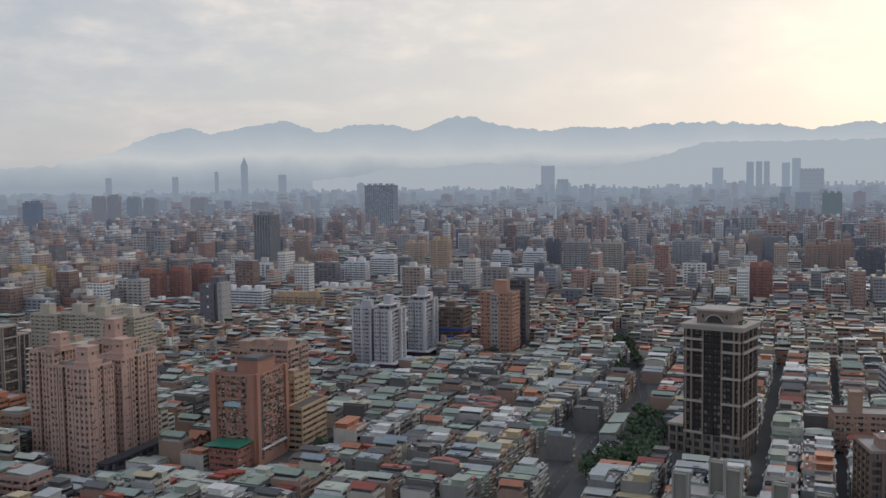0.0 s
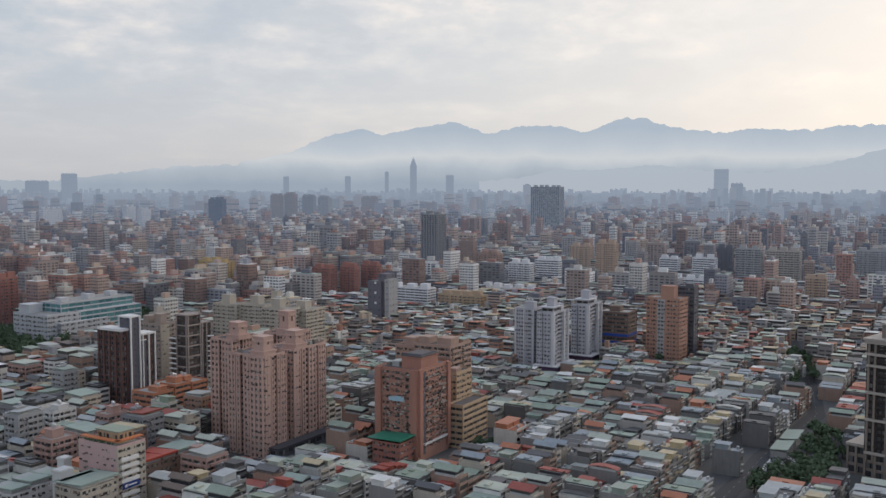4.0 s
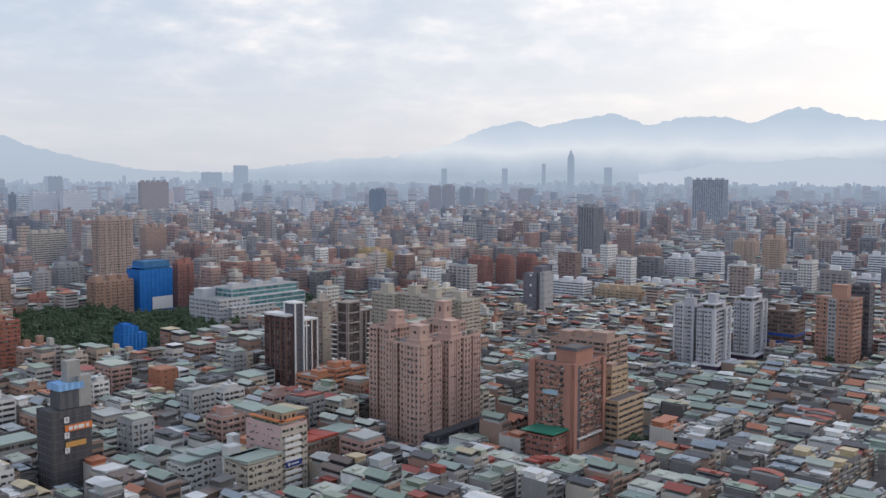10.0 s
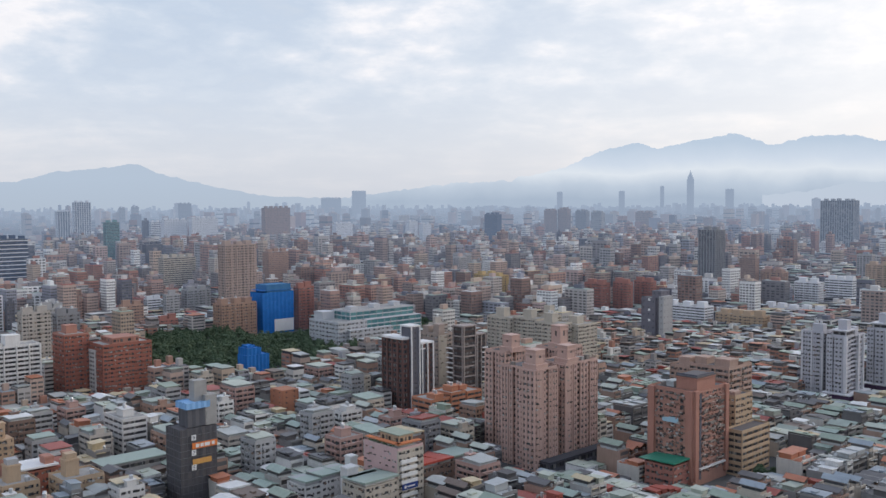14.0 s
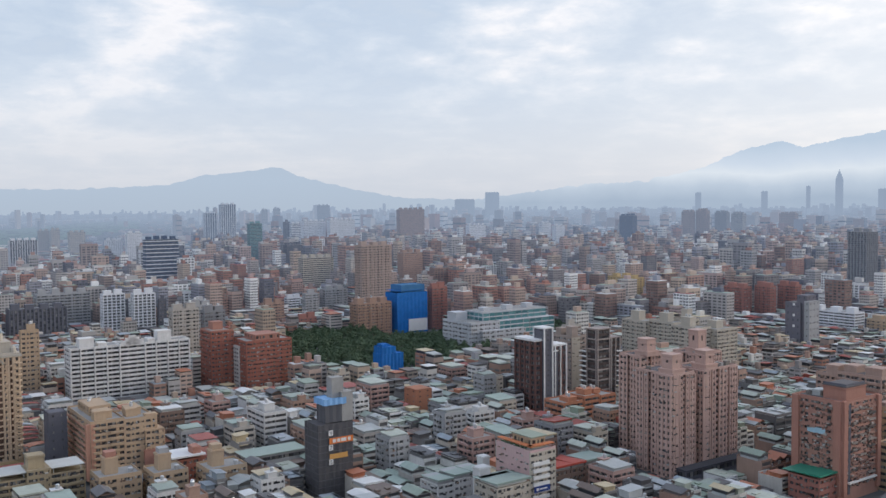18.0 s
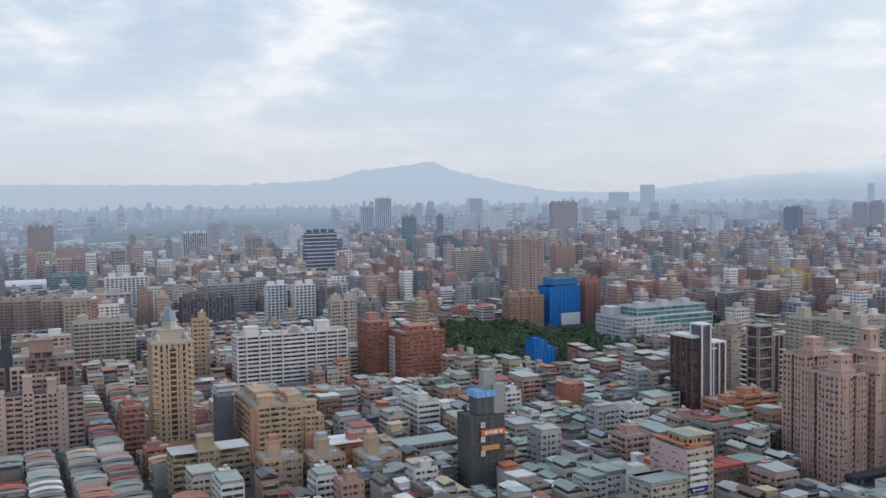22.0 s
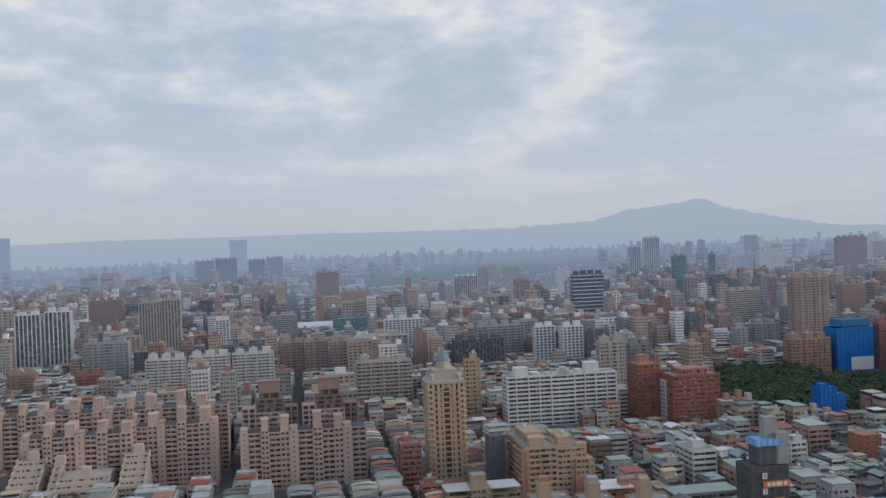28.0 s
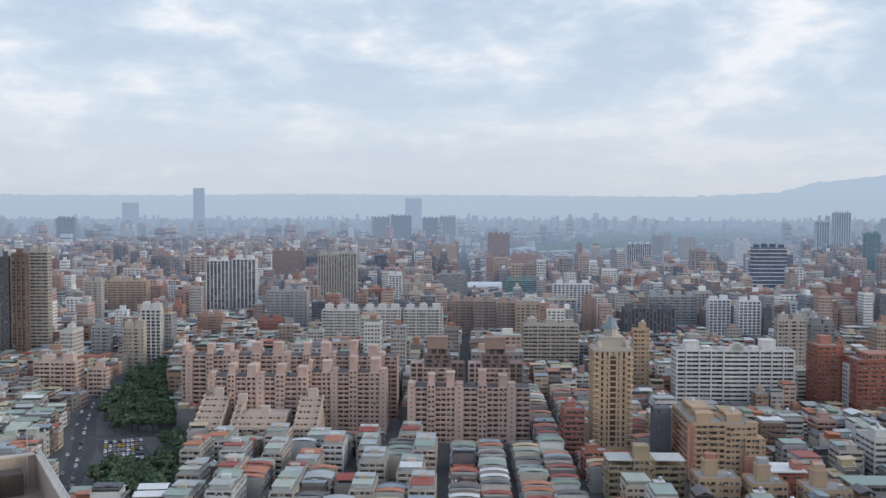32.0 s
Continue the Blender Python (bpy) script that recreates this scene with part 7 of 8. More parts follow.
def horizon_city():
    g = np.random.default_rng(5)
    n = 6300
    az = g.uniform(-34, 104, n)
    d = NEAR + (g.random(n) ** 1.5) * 14000
    keep = ~on_meadow(az, d)
    az, d = az[keep], d[keep]
    n = len(az)
    s, z = shrink(d) / d, rise(d)
    x, y = -np.sin(np.radians(az)) * shrink(d), np.cos(np.radians(az)) * shrink(d)
    h = np.where(g.random(n) < 0.16, g.uniform(40, 95, n), g.uniform(12, 38, n)) * s
    bank = np.interp(az, [m[0] for m in MEADOW], [m[2] for m in MEADOW])
    h = np.where((az > 51) & (az < 71) & (d < bank), np.minimum(h, 10 * s), h)
    hx, hy = g.uniform(10, 26, n) * s, g.uniform(9, 18, n) * s
    rot = GRID + g.uniform(-20, 20, n)
    b = Build().boxes(x, y, z - 4, z + h, hx, hy, rot, 0)
    k = g.random(n) < 0.5
    b.boxes(x[k], y[k], (z + h)[k], (z + h * 1.0 + 4 * s)[k], hx[k] * 0.4, hy[k] * 0.5, rot[k], 0)
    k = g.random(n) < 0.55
    for f in (0.25, 0.5, 0.75):  # dark glass-coloured bands paint in shaded storeys
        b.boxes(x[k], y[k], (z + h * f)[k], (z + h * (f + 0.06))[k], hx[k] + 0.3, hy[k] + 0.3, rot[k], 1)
    n = 900  # the uneven skyline against the hills, in clusters
    az, d = g.uniform(-34, 104, n), g.uniform(5200, 15000, n)
    crowd = np.array([noise.noise(Vector((q / 5.0, 3.3, 0.0))) for q in az])
    keep = g.random(n) < np.clip(0.55 + 1.3 * crowd, 0.12, 1.0)
    az, d, crowd = az[keep], d[keep], crowd[keep]
    n = len(az)
    x, y = -np.sin(np.radians(az)) * shrink(d), np.cos(np.radians(az)) * shrink(d)
    el = -0.85 + 0.5 * g.random(n) + 0.3 * np.clip(crowd, -0.5, 1) + 0.35 * g.random(n) ** 7
    top = EYE + shrink(d) * np.tan(np.radians(el))
    hx = g.uniform(5, 14, n)
    rot = g.uniform(-30, 30, n)
    b.boxes(x, y, rise(d) - 6, top, hx, hx * g.uniform(0.5, 1.0, n), rot, 0)
    k = g.random(n) < 0.6
    b.boxes(x[k], y[k], top[k], top[k] + g.uniform(1, 4, k.sum()), hx[k] * 0.5, hx[k] * 0.4, rot[k], 0)
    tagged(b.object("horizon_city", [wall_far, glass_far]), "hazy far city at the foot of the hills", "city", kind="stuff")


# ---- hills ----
# hills emit a colour ramp by height, with the haze painted into it
def hill_haze(name, stops, z0, z1):
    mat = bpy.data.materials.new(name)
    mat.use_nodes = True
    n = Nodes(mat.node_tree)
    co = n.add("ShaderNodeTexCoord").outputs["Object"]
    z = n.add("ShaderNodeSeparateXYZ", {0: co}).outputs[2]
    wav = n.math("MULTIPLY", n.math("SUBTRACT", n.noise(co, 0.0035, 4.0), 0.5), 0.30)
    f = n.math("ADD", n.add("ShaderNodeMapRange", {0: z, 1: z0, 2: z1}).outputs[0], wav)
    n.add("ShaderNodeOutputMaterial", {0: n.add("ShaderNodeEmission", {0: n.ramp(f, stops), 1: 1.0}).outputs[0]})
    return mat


def ridge(name, dist, points, rough, mat, seed):
    az = np.arange(points[0][0], points[-1][0], 0.12)
    ps, es = np.array([p[0] for p in points]), np.array([p[1] for p in points])
    el = sum(np.interp(az + o, ps, es) for o in (-0.16, 0.0, 0.16)) / 3
    el = el + rough * np.array([noise.fractal(Vector((a * 1.7, seed, 0)), 0.62, 2.1, 7) for a in az])
    top = EYE + dist * np.tan(np.radians(el))
    n = len(az)
    rows = []
    for back, k in ((0, 0.0), (25, 0.5), (60, 1.0), (90, 0.5)):  # a front slope, the crest and a back slope
        r = dist + back
        base = 40.0
        rows.append(np.stack([-np.sin(np.radians(az)) * r, np.cos(np.radians(az)) * r, base + (top - base) * k * (r / dist if k == 1 else 1)], 1))
    f = [[q * n + i, q * n + i + 1, (q + 1) * n + i + 1, (q + 1) * n + i] for q in range(3) for i in range(n - 1)]
    return tagged(Build().raw(np.concatenate(rows), f, 0).object(name, [mat]), "blue hazy mountain ridge on the horizon", "mountain", kind="structure")


def hills():
    # pale middle stops paint a mist band, the low ones a hazy foot
    far_hill = hill_haze("far_hill", [(0.0, (0.38, 0.47, 0.58)), (0.22, (0.50, 0.59, 0.69)), (0.42, (0.70, 0.77, 0.83)), (0.58, (0.60, 0.69, 0.79)), (0.85, (0.49, 0.60, 0.72))], 140, 480)
    low_hill = hill_haze("low_hill", [(0.0, (0.425, 0.51, 0.61)), (1.0, (0.445, 0.54, 0.65))], 120, 260)
    mist_hill = hill_haze("mist_hill", [(0.0, (0.50, 0.58, 0.68)), (0.5, (0.50, 0.59, 0.69)), (1.0, (0.49, 0.59, 0.70))], 120, 320)
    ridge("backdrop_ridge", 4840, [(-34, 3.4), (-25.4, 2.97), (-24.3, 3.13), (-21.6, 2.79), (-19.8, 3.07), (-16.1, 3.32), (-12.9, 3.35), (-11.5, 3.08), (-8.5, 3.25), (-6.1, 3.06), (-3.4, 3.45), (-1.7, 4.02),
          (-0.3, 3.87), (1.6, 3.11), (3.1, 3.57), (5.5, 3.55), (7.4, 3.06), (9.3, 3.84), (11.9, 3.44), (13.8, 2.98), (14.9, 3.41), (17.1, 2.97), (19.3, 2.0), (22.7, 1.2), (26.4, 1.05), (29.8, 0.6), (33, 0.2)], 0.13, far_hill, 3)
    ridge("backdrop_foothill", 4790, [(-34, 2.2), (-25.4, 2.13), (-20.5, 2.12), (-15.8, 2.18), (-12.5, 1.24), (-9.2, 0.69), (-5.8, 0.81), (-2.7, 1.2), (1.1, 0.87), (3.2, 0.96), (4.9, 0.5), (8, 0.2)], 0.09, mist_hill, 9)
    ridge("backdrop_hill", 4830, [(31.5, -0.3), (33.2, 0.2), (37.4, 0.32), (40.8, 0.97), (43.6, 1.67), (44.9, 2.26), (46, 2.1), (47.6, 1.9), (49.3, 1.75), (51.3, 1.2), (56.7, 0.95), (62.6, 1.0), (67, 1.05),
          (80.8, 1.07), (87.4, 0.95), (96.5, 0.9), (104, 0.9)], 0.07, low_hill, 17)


# ---- cars ----
def car_kind(colour, name):
    body = surface("car_" + name, colour, rough=0.3, vary=0.05, streak=0.0, spec=0.6)
    t = tagged(new("car"), "small parked %s car" % name, "car", "parked cars")
    part("body", Build().boxes(0, 0, 0.35, 0.95, 2.15, 0.86, bottom=True).boxes(-0.1, 0, 0.9, 1.02, 2.0, 0.8), body, t)
    v = [(-1.3, -0.78, 0.95), (1.0, -0.78, 0.95), (1.0, 0.78, 0.95), (-1.3, 0.78, 0.95), (-1.0, -0.65, 1.45), (0.4, -0.65, 1.45), (0.4, 0.65, 1.45), (-1.0, 0.65, 1.45)]
    part("cabin", Build().raw(v, [[0, 1, 5, 4], [1, 2, 6, 5], [2, 3, 7, 6], [3, 0, 4, 7]], 0), dark_glass, t)
    part("roof", Build().boxes(-0.3, 0, 1.42, 1.5, 0.72, 0.66, bottom=True), body, t)
    for x in (-1.35, 1.35):
        for y in (-0.8, 0.8):
            q = np.linspace(0, 2 * np.pi, 10, endpoint=False)
            vv = [(x + 0.33 * math.cos(c), y + dy, 0.36 + 0.33 * math.sin(c)) for dy in (-0.1, 0.1) for c in q]
            wheel = part("wheel", Build().raw(vv, [[i, (i + 1) % 10, 10 + (i + 1) % 10, 10 + i] for i in range(10)] + [[s, s + i, s + i + 1, s + i + 2] for s in (0, 10) for i in range(1, 8, 2)], 0), slate, t)
            part("rim", Build().boxes(x, y + (0.11 if y > 0 else -0.11), 0.2, 0.52, 0.16, 0.012, bottom=True), steel, wheel, "bright steel rim")
    return t


def park_cars():
    kinds = [car_kind((0.75, 0.75, 0.75), "white"), car_kind((0.30, 0.31, 0.33), "silver"), car_kind((0.03, 0.03, 0.035), "black"), car_kind((0.65, 0.42, 0.02), "yellow")]
    g = random.Random(12)
    spots = []
    for i in range(5):  # the car park beside the grove
        for j in range(9):
            spots.append((-550 - 11.0 * i + g.uniform(-0.3, 0.3), -11.0 + 2.5 * j, 5 + g.uniform(-3, 3)))
    for i in range(26):  # along the avenue
        f = i / 25
        spots.append((77 + 4.9 * (i % 3) + 10.5 * (i // 3) / 8, 470 - 1.6 * (i % 3) + 27 * (i // 3) / 8, -18 + g.uniform(-3, 3)))
    for i in range(22):
        f = i / 21
        spots.append((-490 - 280 * f, -31 + 14 * f ** 2 * 0.5 + (5 if i % 3 else -1), 178))
    for x, y, rot in spots:
        k = g.choice([0] * 10 + [1] * 7 + [2] * 4 + [3])
        copy_thing(kinds[k], pose(x, y, 0.06, 0, 0, rot + (180 if g.random() < 0.5 else 0)))
    for i, t in enumerate(kinds):
        t.matrix_basis = pose(-20 + 6 * i, -190, 0.0)


rose_towers(), orange_block(), black_tower(), white_towers(), orange_tower(), beige_complex(), notch_tower(), striped_tower(), lattice_tower(), teal_hall()
wrapped_buildings(), scaffold_tower(), pink_shop_block(), red_blocks(), white_slab(), spire_tower(), yellow_block(), near_blocks(), rose_slabs(), cream_terraces()
corner_roof(), front_estate(), low_neighbours(), banded_block()

# ---- buildings of the middle distance and the far town ----
# kind, look, bearing, distance, width, depth, height
mid("office_tower", "white office tower with white upright fins over dark glass", 48.95, 3099, 18, 38, 114, "white", "fins")
mid("office_tower", "white office tower with white upright fins over dark glass", 47.94, 3077, 18, 50, 142, "white", "fins")
mid("glass_tower", "teal tower with long dark window bands", 46.36, 2095, 15, 29, 99, "teal", "bands")
mid("tower_block", "grey tower block with rows of small dark windows", 45.76, 4787, 14, 27, 116, "greyd", "grid")
mid("tower_block", "grey tower block with rows of small dark windows", 45.03, 5061, 17, 34, 120, "greyd", "grid")
mid("tower_block", "white tower block with long dark window bands", 43.94, 2763, 15, 29, 85, "white", "bands")
mid("tower_block", "dark grey tower block with rows of small dark windows", 44.48, 2768, 9, 17, 90, "slate", "grid")
mid("office_block", "dark grey office block with rows of small dark windows", 44.10, 2017, 18, 36, 54, "slate", "grid")
mid("apartment_row", "white apartment row with rows of small dark windows", 42.85, 2659, 18, 69, 93, "white", "grid")
mid("apartment_row", "white apartment row with rows of small dark windows", 41.18, 2666, 18, 80, 96, "white", "grid")
mid("stepped_block", "cream stepped block with long dark window bands", 42.73, 1507, 18, 54, 55, "cream", "bands")
mid("tower_block", "dark grey tower block with rows of small dark windows", 42.23, 5436, 18, 72, 135, "slate", "grid")
mid("apartment_tower", "tan apartment tower with rows of small dark windows", 39.24, 1188, 18, 44, 87, "tan", "grid")
mid("apartment_tower", "brown apartment tower with rows of small dark windows", 36.92, 2742, 18, 86, 123, "brown", "grid")
mid("apartment_block", "reddish brown apartment block with rows of small dark windows", 36.97, 1566, 18, 39, 58, "browno", "grid")
mid("apartment_block", "reddish brown apartment block with rows of small dark windows", 39.43, 992, 18, 41, 35, "browno", "grid")
mid("brick_block", "red brick block with rows of small dark windows", 35.32, 1038, 10, 20, 46, "brick", "grid")
mid("apartment_block", "white apartment block with rows of small dark windows", 32.92, 2777, 18, 61, 75, "white", "grid")
mid("apartment_block", "white apartment block with rows of small dark windows", 28.70, 2863, 17, 35, 78, "white", "grid")
mid("apartment_block", "white apartment block with rows of small dark windows", 27.87, 2791, 17, 35, 71, "white", "grid")
mid("office_block", "dark grey office block with rows of small dark windows", 33.59, 8273, 22, 202, 173, "slate", "grid")
mid("office_block", "dark grey office block with rows of small dark windows", 31.90, 9011, 22, 153, 241, "slate", "grid")
mid("apartment_block", "grey apartment block with rows of small dark windows", 49.65, 912, 10, 20, 45, "grey", "grid")
mid("white_block", "white block with long dark window bands", 44.17, 1173, 9, 18, 24, "white", "bands")
mid("grey_block", "grey block with rows of small dark windows", 43.10, 1132, 9, 17, 32, "grey", "grid")
mid("grey_block", "grey block with rows of small dark windows", 41.68, 1201, 16, 32, 31, "grey", "grid")
mid("apartment_block", "reddish brown apartment block with rows of small dark windows", 45.37, 1065, 11, 23, 29, "browno", "grid")
mid("brick_block", "red brick block with rows of small dark windows", 43.37, 1029, 10, 20, 16, "brick", "grid")
mid("tower_block", "dark blue tower block with rows of small dark windows", 23.70, 2761, 52, 18, 100, "navy", "grid")
mid("apartment_block", "reddish brown apartment block with rows of small dark windows", 22.99, 2090, 61, 18, 47, "browno", "grid")
mid("apartment_tower", "brown apartment tower with rows of small dark windows", 20.19, 3066, 40, 18, 107, "brown", "grid")
mid("apartment_tower", "brown apartment tower with rows of small dark windows", 19.36, 3071, 40, 18, 111, "brown", "grid")
mid("apartment_tower", "grey apartment tower with rows of small dark windows", 18.26, 3079, 44, 18, 104, "greyd", "grid")
mid("apartment_tower", "grey apartment tower with rows of small dark windows", 17.34, 2895, 40, 18, 102, "grey", "grid")
mid("apartment_tower", "brown apartment tower with rows of small dark windows", 14.59, 3334, 61, 18, 97, "brown", "grid")
mid("yellow_block", "yellow block with rows of small dark windows", 23.83, 1356, 53, 18, 32, "ochre", "grid")
mid("brick_block", "red brick block with rows of small dark windows", 17.37, 1135, 28, 14, 40, "brick", "grid")
mid("brick_block", "red brick block with rows of small dark windows", 15.83, 1137, 21, 11, 41, "brick", "grid")
mid("brick_block", "red brick block with rows of small dark windows", 14.52, 1171, 24, 12, 40, "brick", "grid")
mid("white_tower", "white tower with an almost windowless face", 12.56, 2769, 26, 13, 46, "white", "plain")
mid("apartment_block", "brown apartment block with rows of small dark windows", 8.56, 1503, 26, 13, 50, "brown", "grid")
mid("apartment_block", "dusty pink apartment block with rows of small dark windows", 7.24, 1487, 31, 16, 33, "pinkish", "grid")
mid("white_block", "white block with stacked open balconies", 5.30, 1271, 31, 15, 34, "white", "balcony")
mid("white_block", "white block with long dark window bands", 3.58, 1342, 37, 18, 33, "white", "bands")
mid("apartment_block", "peach apartment block with rows of small dark windows", 1.62, 1482, 34, 17, 44, "peach", "grid")
mid("apartment_block", "peach apartment block with rows of small dark windows", 0.10, 1340, 28, 14, 57, "peach", "grid")
mid("school", "white school with long dark window bands", 12.03, 1054, 53, 18, 24, "white", "bands")
mid("assembly_hall", "sand-coloured assembly hall with rows of small dark windows", 8.87, 1024, 54, 18, 19, "sand", "grid")
mid("school_wing", "white school wing with long dark window bands", 6.05, 1181, 77, 18, 10, "white", "bands")
mid("white_house", "white house with long dark window bands", -17.22, 2407, 50, 18, 33, "white", "bands")
mid("apartment_block", "brown apartment block with rows of small dark windows", -18.57, 1539, 19, 9, 47, "brown", "grid")
mid("apartment_block", "grey apartment block with rows of small dark windows", -19.63, 1577, 33, 15, 47, "greyd", "grid")
mid("apartment_slab", "dark grey apartment slab with rows of small dark windows", -6.79, 1449, 22, 11, 46, "slate", "grid")
mid("apartment_slab", "grey apartment slab with stacked open balconies", -8.13, 1367, 34, 17, 51, "grey", "balcony")
mid("apartment_slab", "beige apartment slab with stacked open balconies", -10.03, 1353, 43, 18, 50, "beige", "balcony")
mid("apartment_block", "grey apartment block with rows of small dark windows", -14.77, 1481, 45, 18, 45, "grey", "grid")
mid("apartment_block", "peach apartment block with rows of small dark windows", -11.81, 1165, 23, 11, 32, "peach", "grid")
mid("apartment_block", "dusty pink apartment block with rows of small dark windows", -13.74, 1150, 13, 6, 32, "pinkish", "grid")
mid("brick_block", "red brick block with rows of small dark windows", -18.87, 1068, 24, 11, 44, "brick", "grid")
mid("apartment_row", "reddish brown apartment row with rows of small dark windows", -21.90, 1443, 30, 14, 42, "browno", "grid")
mid("apartment_row", "reddish brown apartment row with rows of small dark windows", -23.21, 1452, 30, 14, 45, "browno", "grid")
mid("office_block", "dark grey office block with rows of small dark windows", -24.67, 1355, 35, 16, 43, "slate", "grid")
mid("apartment_block", "brown apartment block with rows of small dark windows", -20.01, 2418, 48, 18, 56, "brown", "grid")
mid("apartment_block", "brown apartment block with rows of small dark windows", -21.18, 2425, 46, 18, 59, "brown", "grid")
mid("glass_tower", "green glass tower with rows of small dark windows", -22.68, 2696, 48, 18, 99, "green", "grid")
mid("office_tower", "reddish brown office tower with rows of small dark windows", -21.59, 6786, 152, 22, 202, "browno", "grid")
mid("tower_block", "grey tower block with rows of small dark windows", -20.20, 12247, 91, 18, 332, "greyd", "grid")
mid("tower_block", "grey tower block with rows of small dark windows", -20.76, 13463, 106, 18, 409, "greyd", "grid")
mid("tower_block", "grey tower block with rows of small dark windows", -18.24, 9009, 63, 18, 293, "greyd", "grid")
mid("tower_block", "grey tower block with rows of small dark windows", -18.74, 9009, 53, 18, 296, "greyd", "grid")
mid("tower_block", "grey tower block with rows of small dark windows", -19.16, 9009, 48, 18, 295, "greyd", "grid")
mid("tower_block", "dark grey tower block with rows of small dark windows", -16.44, 13002, 136, 22, 293, "slate", "grid")
mid("stepped_tower", "reddish brown stepped tower with rows of small dark windows", -6.47, 9867, 140, 22, 301, "browno", "grid")
mid("office_block", "dark grey office block with rows of small dark windows", -7.36, 7088, 82, 18, 153, "slate", "grid")
mid("apartment_block", "peach apartment block with rows of small dark windows", -10.71, 2869, 48, 18, 61, "peach", "grid")
mid("apartment_block", "peach apartment block with rows of small dark windows", -11.81, 2865, 51, 18, 58, "peach", "grid")
mid("apartment_tower", "white apartment tower with rows of small dark windows", -6.38, 2825, 56, 18, 64, "white", "grid")
mid("apartment_row", "white apartment row with long dark window bands", -3.61, 1436, 28, 14, 30, "white", "bands")
mid("apartment_row", "white apartment row with long dark window bands", -5.64, 1417, 33, 16, 33, "white", "bands")
mid("long_hall", "white long hall with long dark window bands", -3.32, 1282, 122, 22, 16, "white", "bands")
mid("apartment_block", "reddish brown apartment block with rows of small dark windows", 7.17, 1475, 35, 18, 31, "browno", "grid")
mid("tower_block", "dark grey tower block with rows of small dark windows", 13.55, 9008, 32, 16, 267, "slate", "grid")
mid("tower_block", "dark grey tower block with rows of small dark windows", 15.92, 9009, 55, 18, 223, "slate", "grid")
mid("tower_block", "dark grey tower block with rows of small dark windows", 19.63, 9009, 54, 18, 219, "slate", "grid")
mid("tower_block", "dark grey tower block with rows of small dark windows", 9.69, 9009, 75, 18, 234, "slate", "grid")
mid("tower_block", "dark grey tower block with rows of small dark windows", 71.83, 4208, 18, 71, 115, "slate", "grid")
mid("tower_block", "grey tower block with rows of small dark windows", 70.79, 4143, 18, 71, 121, "greyd", "grid")
mid("apartment_tower", "brown apartment tower with rows of small dark windows", 67.65, 2418, 18, 56, 85, "brown", "grid")
mid("apartment_tower", "peach apartment tower with rows of small dark windows", 71.40, 2156, 12, 26, 63, "peach", "grid")
mid("apartment_tower", "peach apartment tower with rows of small dark windows", 70.56, 2136, 13, 28, 65, "peach", "grid")
mid("office_block", "grey office block with long dark window bands", 70.40, 1501, 18, 43, 41, "grey", "bands")
mid("brick_block", "dusty pink block with rows of small dark windows", 65.98, 1991, 18, 63, 52, "pinkish", "grid")
mid("glass_hall", "teal hall with long dark window bands", 66.17, 1534, 18, 57, 29, "teal", "bands")
mid("office_block", "white office block with a pale frame round dark recesses", 63.14, 1263, 18, 52, 44, "white", "frame")
mid("apartment_tower", "white apartment tower with white upright fins over dark glass", 59.22, 2201, 18, 55, 68, "white", "fins")
mid("apartment_tower", "beige apartment tower with rows of small dark windows", 58.14, 2945, 15, 30, 70, "beige", "grid")
mid("apartment_tower", "beige apartment tower with rows of small dark windows", 57.54, 2930, 12, 24, 73, "beige", "grid")
mid("apartment_tower", "beige apartment tower with rows of small dark windows", 56.41, 2770, 18, 43, 69, "beige", "grid")
mid("apartment_tower", "white apartment tower with rows of small dark windows", 54.41, 2348, 18, 38, 59, "white", "grid")
mid("apartment_tower", "white apartment tower with rows of small dark windows", 53.31, 2334, 18, 35, 76, "white", "grid")
striped = mid("office_tower", "dark blue office tower with thin white ledges", 51.81, 1680, 18, 56, 82, "navy", "bands")
for z in np.arange(6, 82, 6.6):
    part("ledge", Build().boxes(0, 0, z, z + 1.3, 9.5, 28.5, bottom=True), paint("white", 1680), striped, "thin white ledge")
mid("apartment_block", "grey apartment block with stacked open balconies", 57.27, 1120, 18, 56, 43, "grey", "balcony")
mid("office_block", "dark grey office block with upright ribs between dark windows", 58.62, 1049, 18, 55, 35, "slate", "ribs")
mid("apartment_slab", "white apartment slab with a pale frame round dark recesses", 54.55, 1064, 11, 23, 45, "white", "frame")
mid("apartment_slab", "white apartment slab with a pale frame round dark recesses", 52.86, 1057, 11, 23, 45, "white", "frame")
mid("apartment_slab", "dark grey apartment slab with rows of small dark windows", 51.80, 1049, 4, 8, 38, "slate", "grid")
mid("apartment_tower", "beige apartment tower with rows of small dark windows", 50.59, 811, 11, 22, 53, "beige", "grid")
mid("apartment_block", "grey apartment block with rows of small dark windows", 48.90, 852, 10, 19, 46, "greyd", "grid")
mid("apartment_row", "tan apartment row with rows of small dark windows", 69.88, 1066, 11, 25, 39, "tan", "grid")
mid("apartment_row", "tan apartment row with rows of small dark windows", 68.46, 1053, 11, 25, 40, "tan", "grid")
mid("apartment_row", "tan apartment row with rows of small dark windows", 66.97, 1040, 12, 26, 40, "tan", "grid")
mid("apartment_block", "brown apartment block with an almost windowless face", 62.13, 1056, 7, 15, 43, "brown", "plain")
mid("apartment_block", "beige apartment block with stacked open balconies", 64.47, 837, 18, 49, 40, "beige", "balcony")
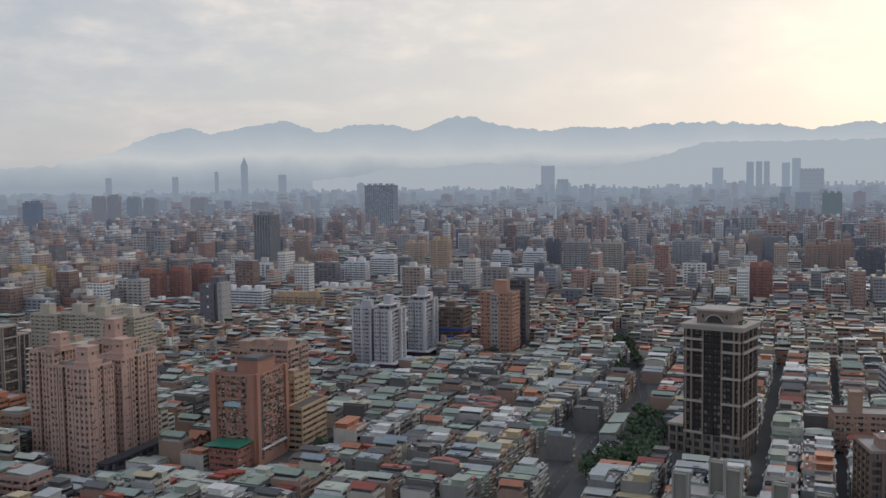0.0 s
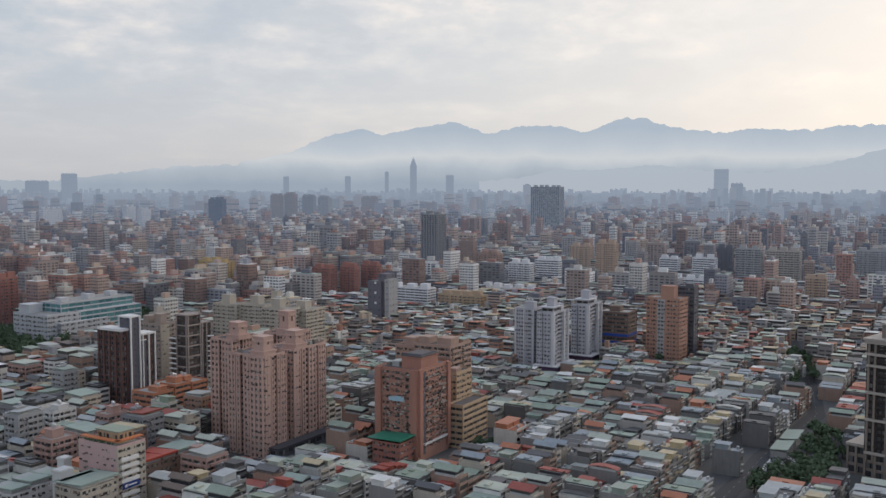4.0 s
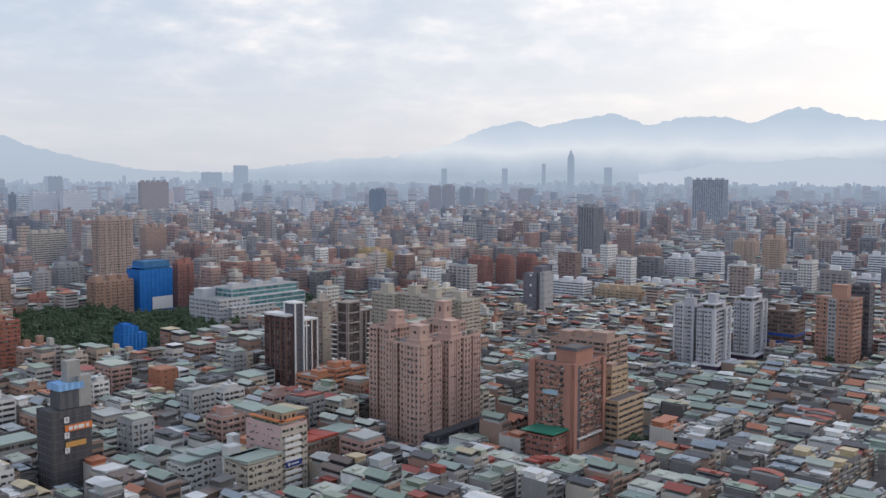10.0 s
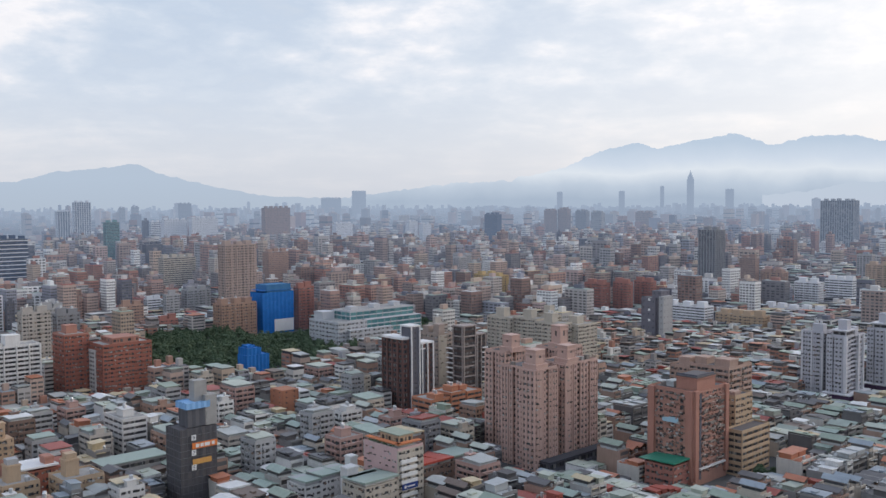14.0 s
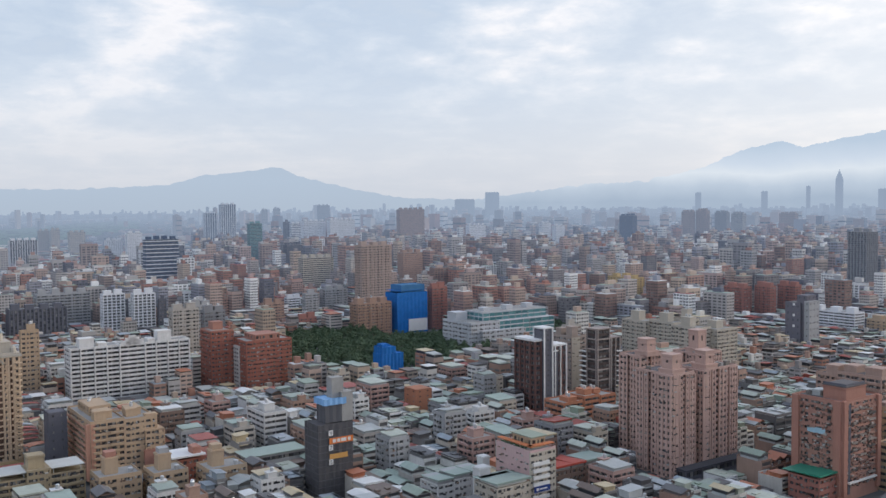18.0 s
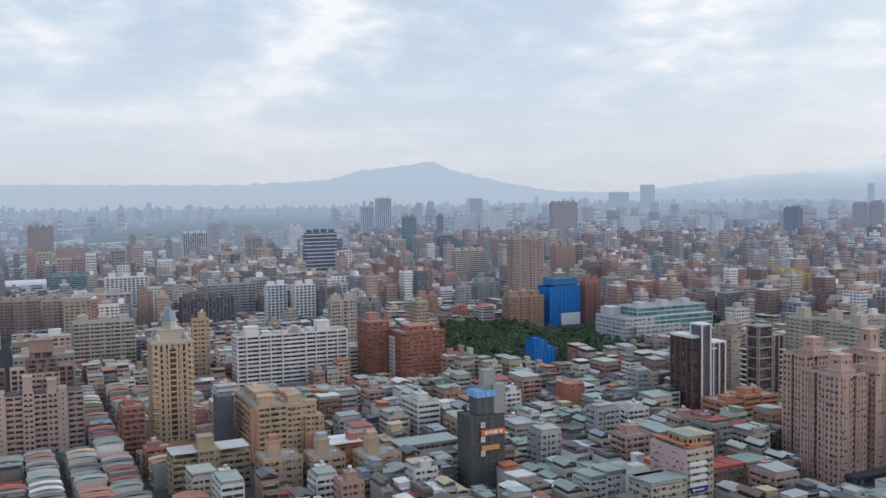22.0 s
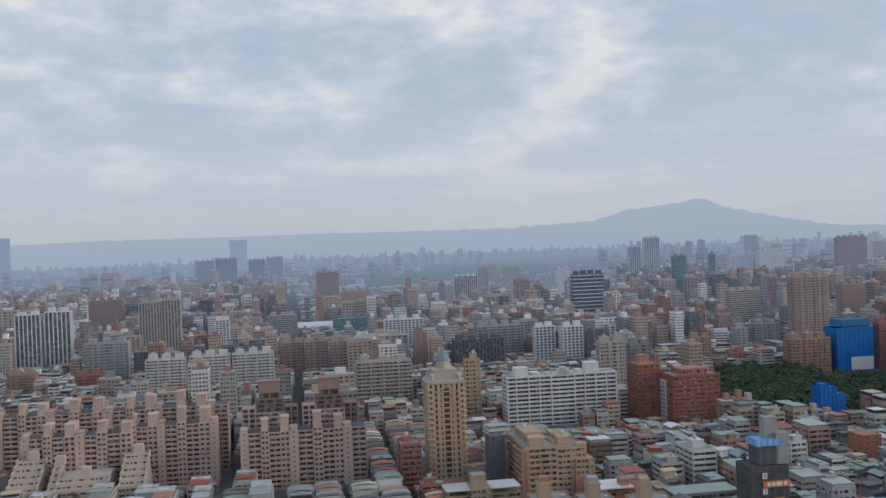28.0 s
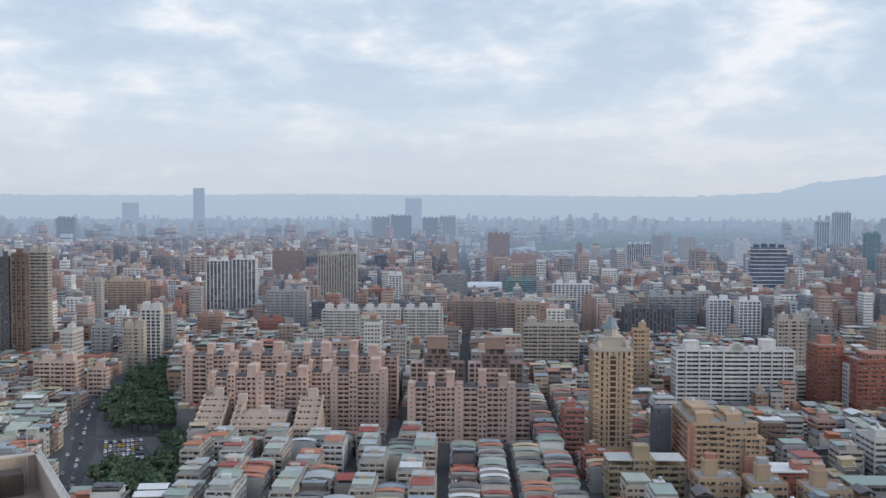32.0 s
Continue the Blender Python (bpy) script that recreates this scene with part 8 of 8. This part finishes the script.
mid("apartment_tower", "sand-coloured apartment tower with rows of small dark windows", 59.04, 719, 6, 12, 52, "sand", "grid")
mid("tower_block", "white tower block with upright ribs between dark windows", 94.41, 4126, 18, 47, 98, "white", "ribs")
mid("tower_block", "grey tower block with upright ribs between dark windows", 93.07, 3376, 18, 59, 117, "greyd", "ribs")
mid("office_block", "grey office block with rows of small dark windows", 89.59, 10332, 22, 171, 231, "greyd", "grid")
mid("landmark_tower", "dark grey landmark tower with rows of small dark windows", 85.73, 10288, 18, 116, 391, "slate", "grid")
mid("apartment_tower", "white apartment tower with white upright fins over dark glass", 84.60, 1286, 15, 30, 74, "white", "fins")
mid("apartment_tower", "white apartment tower with white upright fins over dark glass", 83.05, 1280, 15, 31, 76, "white", "fins")
mid("apartment_block", "brown apartment block with rows of small dark windows", 80.47, 1718, 18, 56, 70, "brown", "grid")
mid("apartment_tower", "beige apartment tower with upright ribs between dark windows", 78.10, 1351, 13, 27, 78, "beige", "ribs")
mid("apartment_tower", "beige apartment tower with upright ribs between dark windows", 76.88, 1349, 12, 25, 80, "beige", "ribs")
mid("tower_block", "grey tower block with rows of small dark windows", 74.85, 4124, 18, 73, 117, "greyd", "grid")
mid("tower_block", "dark grey tower block with rows of small dark windows", 73.63, 3986, 18, 86, 125, "slate", "grid")
mid("tower_block", "grey tower block with rows of small dark windows", 72.89, 12134, 22, 212, 323, "grey", "grid")
mid("apartment_block", "beige apartment block with rows of small dark windows", 91.60, 1199, 10, 20, 55, "beige", "grid")
mid("apartment_row", "peach apartment row with stacked open balconies", 89.70, 1284, 18, 51, 49, "peach", "balcony")
mid("apartment_block", "grey apartment block with rows of small dark windows", 80.51, 1085, 18, 46, 49, "grey", "grid")
mid("apartment_block", "beige apartment block with rows of small dark windows", 73.25, 1289, 18, 44, 41, "beige", "grid")
mid("office_tower", "white office tower with a pale frame round dark recesses", 73.98, 1284, 8, 18, 53, "white", "frame")
mid("apartment_row", "white apartment row with stacked open balconies", 77.27, 987, 18, 39, 37, "white", "balcony")
mid("apartment_row", "white apartment row with stacked open balconies", 74.77, 985, 18, 40, 38, "white", "balcony")
mid("apartment_row", "white apartment row with stacked open balconies", 72.25, 984, 18, 41, 38, "white", "balcony")
mid("apartment_tower", "beige apartment tower with rows of small dark windows", 75.74, 2464, 18, 49, 68, "beige", "grid")
mid("apartment_tower", "dark grey apartment tower with rows of small dark windows", 96.26, 956, 4, 8, 97, "slate", "grid")
mid("apartment_tower", "dull brown apartment tower with a pale frame round dark recesses", 95.50, 952, 7, 13, 100, "umber", "frame")
mid("apartment_tower", "beige apartment tower with long dark window bands", 94.44, 967, 9, 18, 101, "beige", "bands")
mid("apartment_block", "white apartment block with a pale frame round dark recesses", 88.43, 894, 9, 18, 50, "white", "frame")
mid("apartment_block", "cream apartment block with rows of small dark windows", 89.40, 876, 9, 18, 36, "cream", "grid")
mid("apartment_block", "white apartment block with rows of small dark windows", 90.09, 1053, 7, 13, 34, "white", "grid")
mid("apartment_block", "grey apartment block with an almost windowless face", 92.74, 962, 6, 13, 27, "grey", "plain")
mid("apartment_block", "grey apartment block with rows of small dark windows", 91.22, 918, 8, 17, 33, "grey", "grid")
mid("apartment_row", "peach apartment row with stacked open balconies", 93.54, 765, 16, 32, 26, "peach", "balcony")
mid("apartment_row", "peach apartment row with stacked open balconies", 91.42, 755, 7, 14, 20, "peach", "balcony")
mid("apartment_block", "reddish brown apartment block with rows of small dark windows", 85.03, 1069, 14, 28, 24, "browno", "grid")
mid("apartment_block", "red brick apartment block with rows of small dark windows", 81.53, 1048, 14, 28, 20, "brick", "grid")
mid("apartment_block", "beige apartment block with rows of small dark windows", 27.10, 753, 7, 15, 41, "beige", "grid")
mid("apartment_tower", "dark grey apartment tower with pale balcony strip", 10.68, 1535, 30, 30, 92, "greyd", "frame")
mid("office_slab", "wide office slab with close white upright fins over dark glass", 3.73, 2680, 88, 34, 135, "grey", "fins")
sky_tower = mid("skyscraper", "tall grey skyscraper with a pointed stepped top", 11.92, 9000, 44, 44, 330, "greyd", "ribs")
for half, z0, z1 in ((9.2, 158, 168), (6.5, 168, 178), (3.6, 178, 188), (0.9, 188, 198)):
    part("crown_step", Build().boxes(0, 0, z0, z1, half, half), paint("greyd", 9000), sky_tower)
hills(), far_green(), horizon_city()
lay_roads(), tree_kinds(), house_kinds()
walkups(), side_walkups()
place_houses()
many_houses(730, 1010, 11.5, 0.0, 20, False, (8, 9, 10, 11, 13, 16), -34, 17)
many_houses(680, 1010, 13.5, 0.03, 21, False, (10, 13, 13, 16, 19, 22), 17)
many_houses(1000, 1600, 18.8, 0.26, 22, True, (10, 13, 13, 16, 19, 22))
many_houses(1600, 2300, 27, 0.50, 23, True, (10, 13, 16, 19, 22, 26))
many_houses(2300, 3190, 36, 0.62, 24, True, (13, 16, 22, 26, 30))
plant_woods(), park_cars()
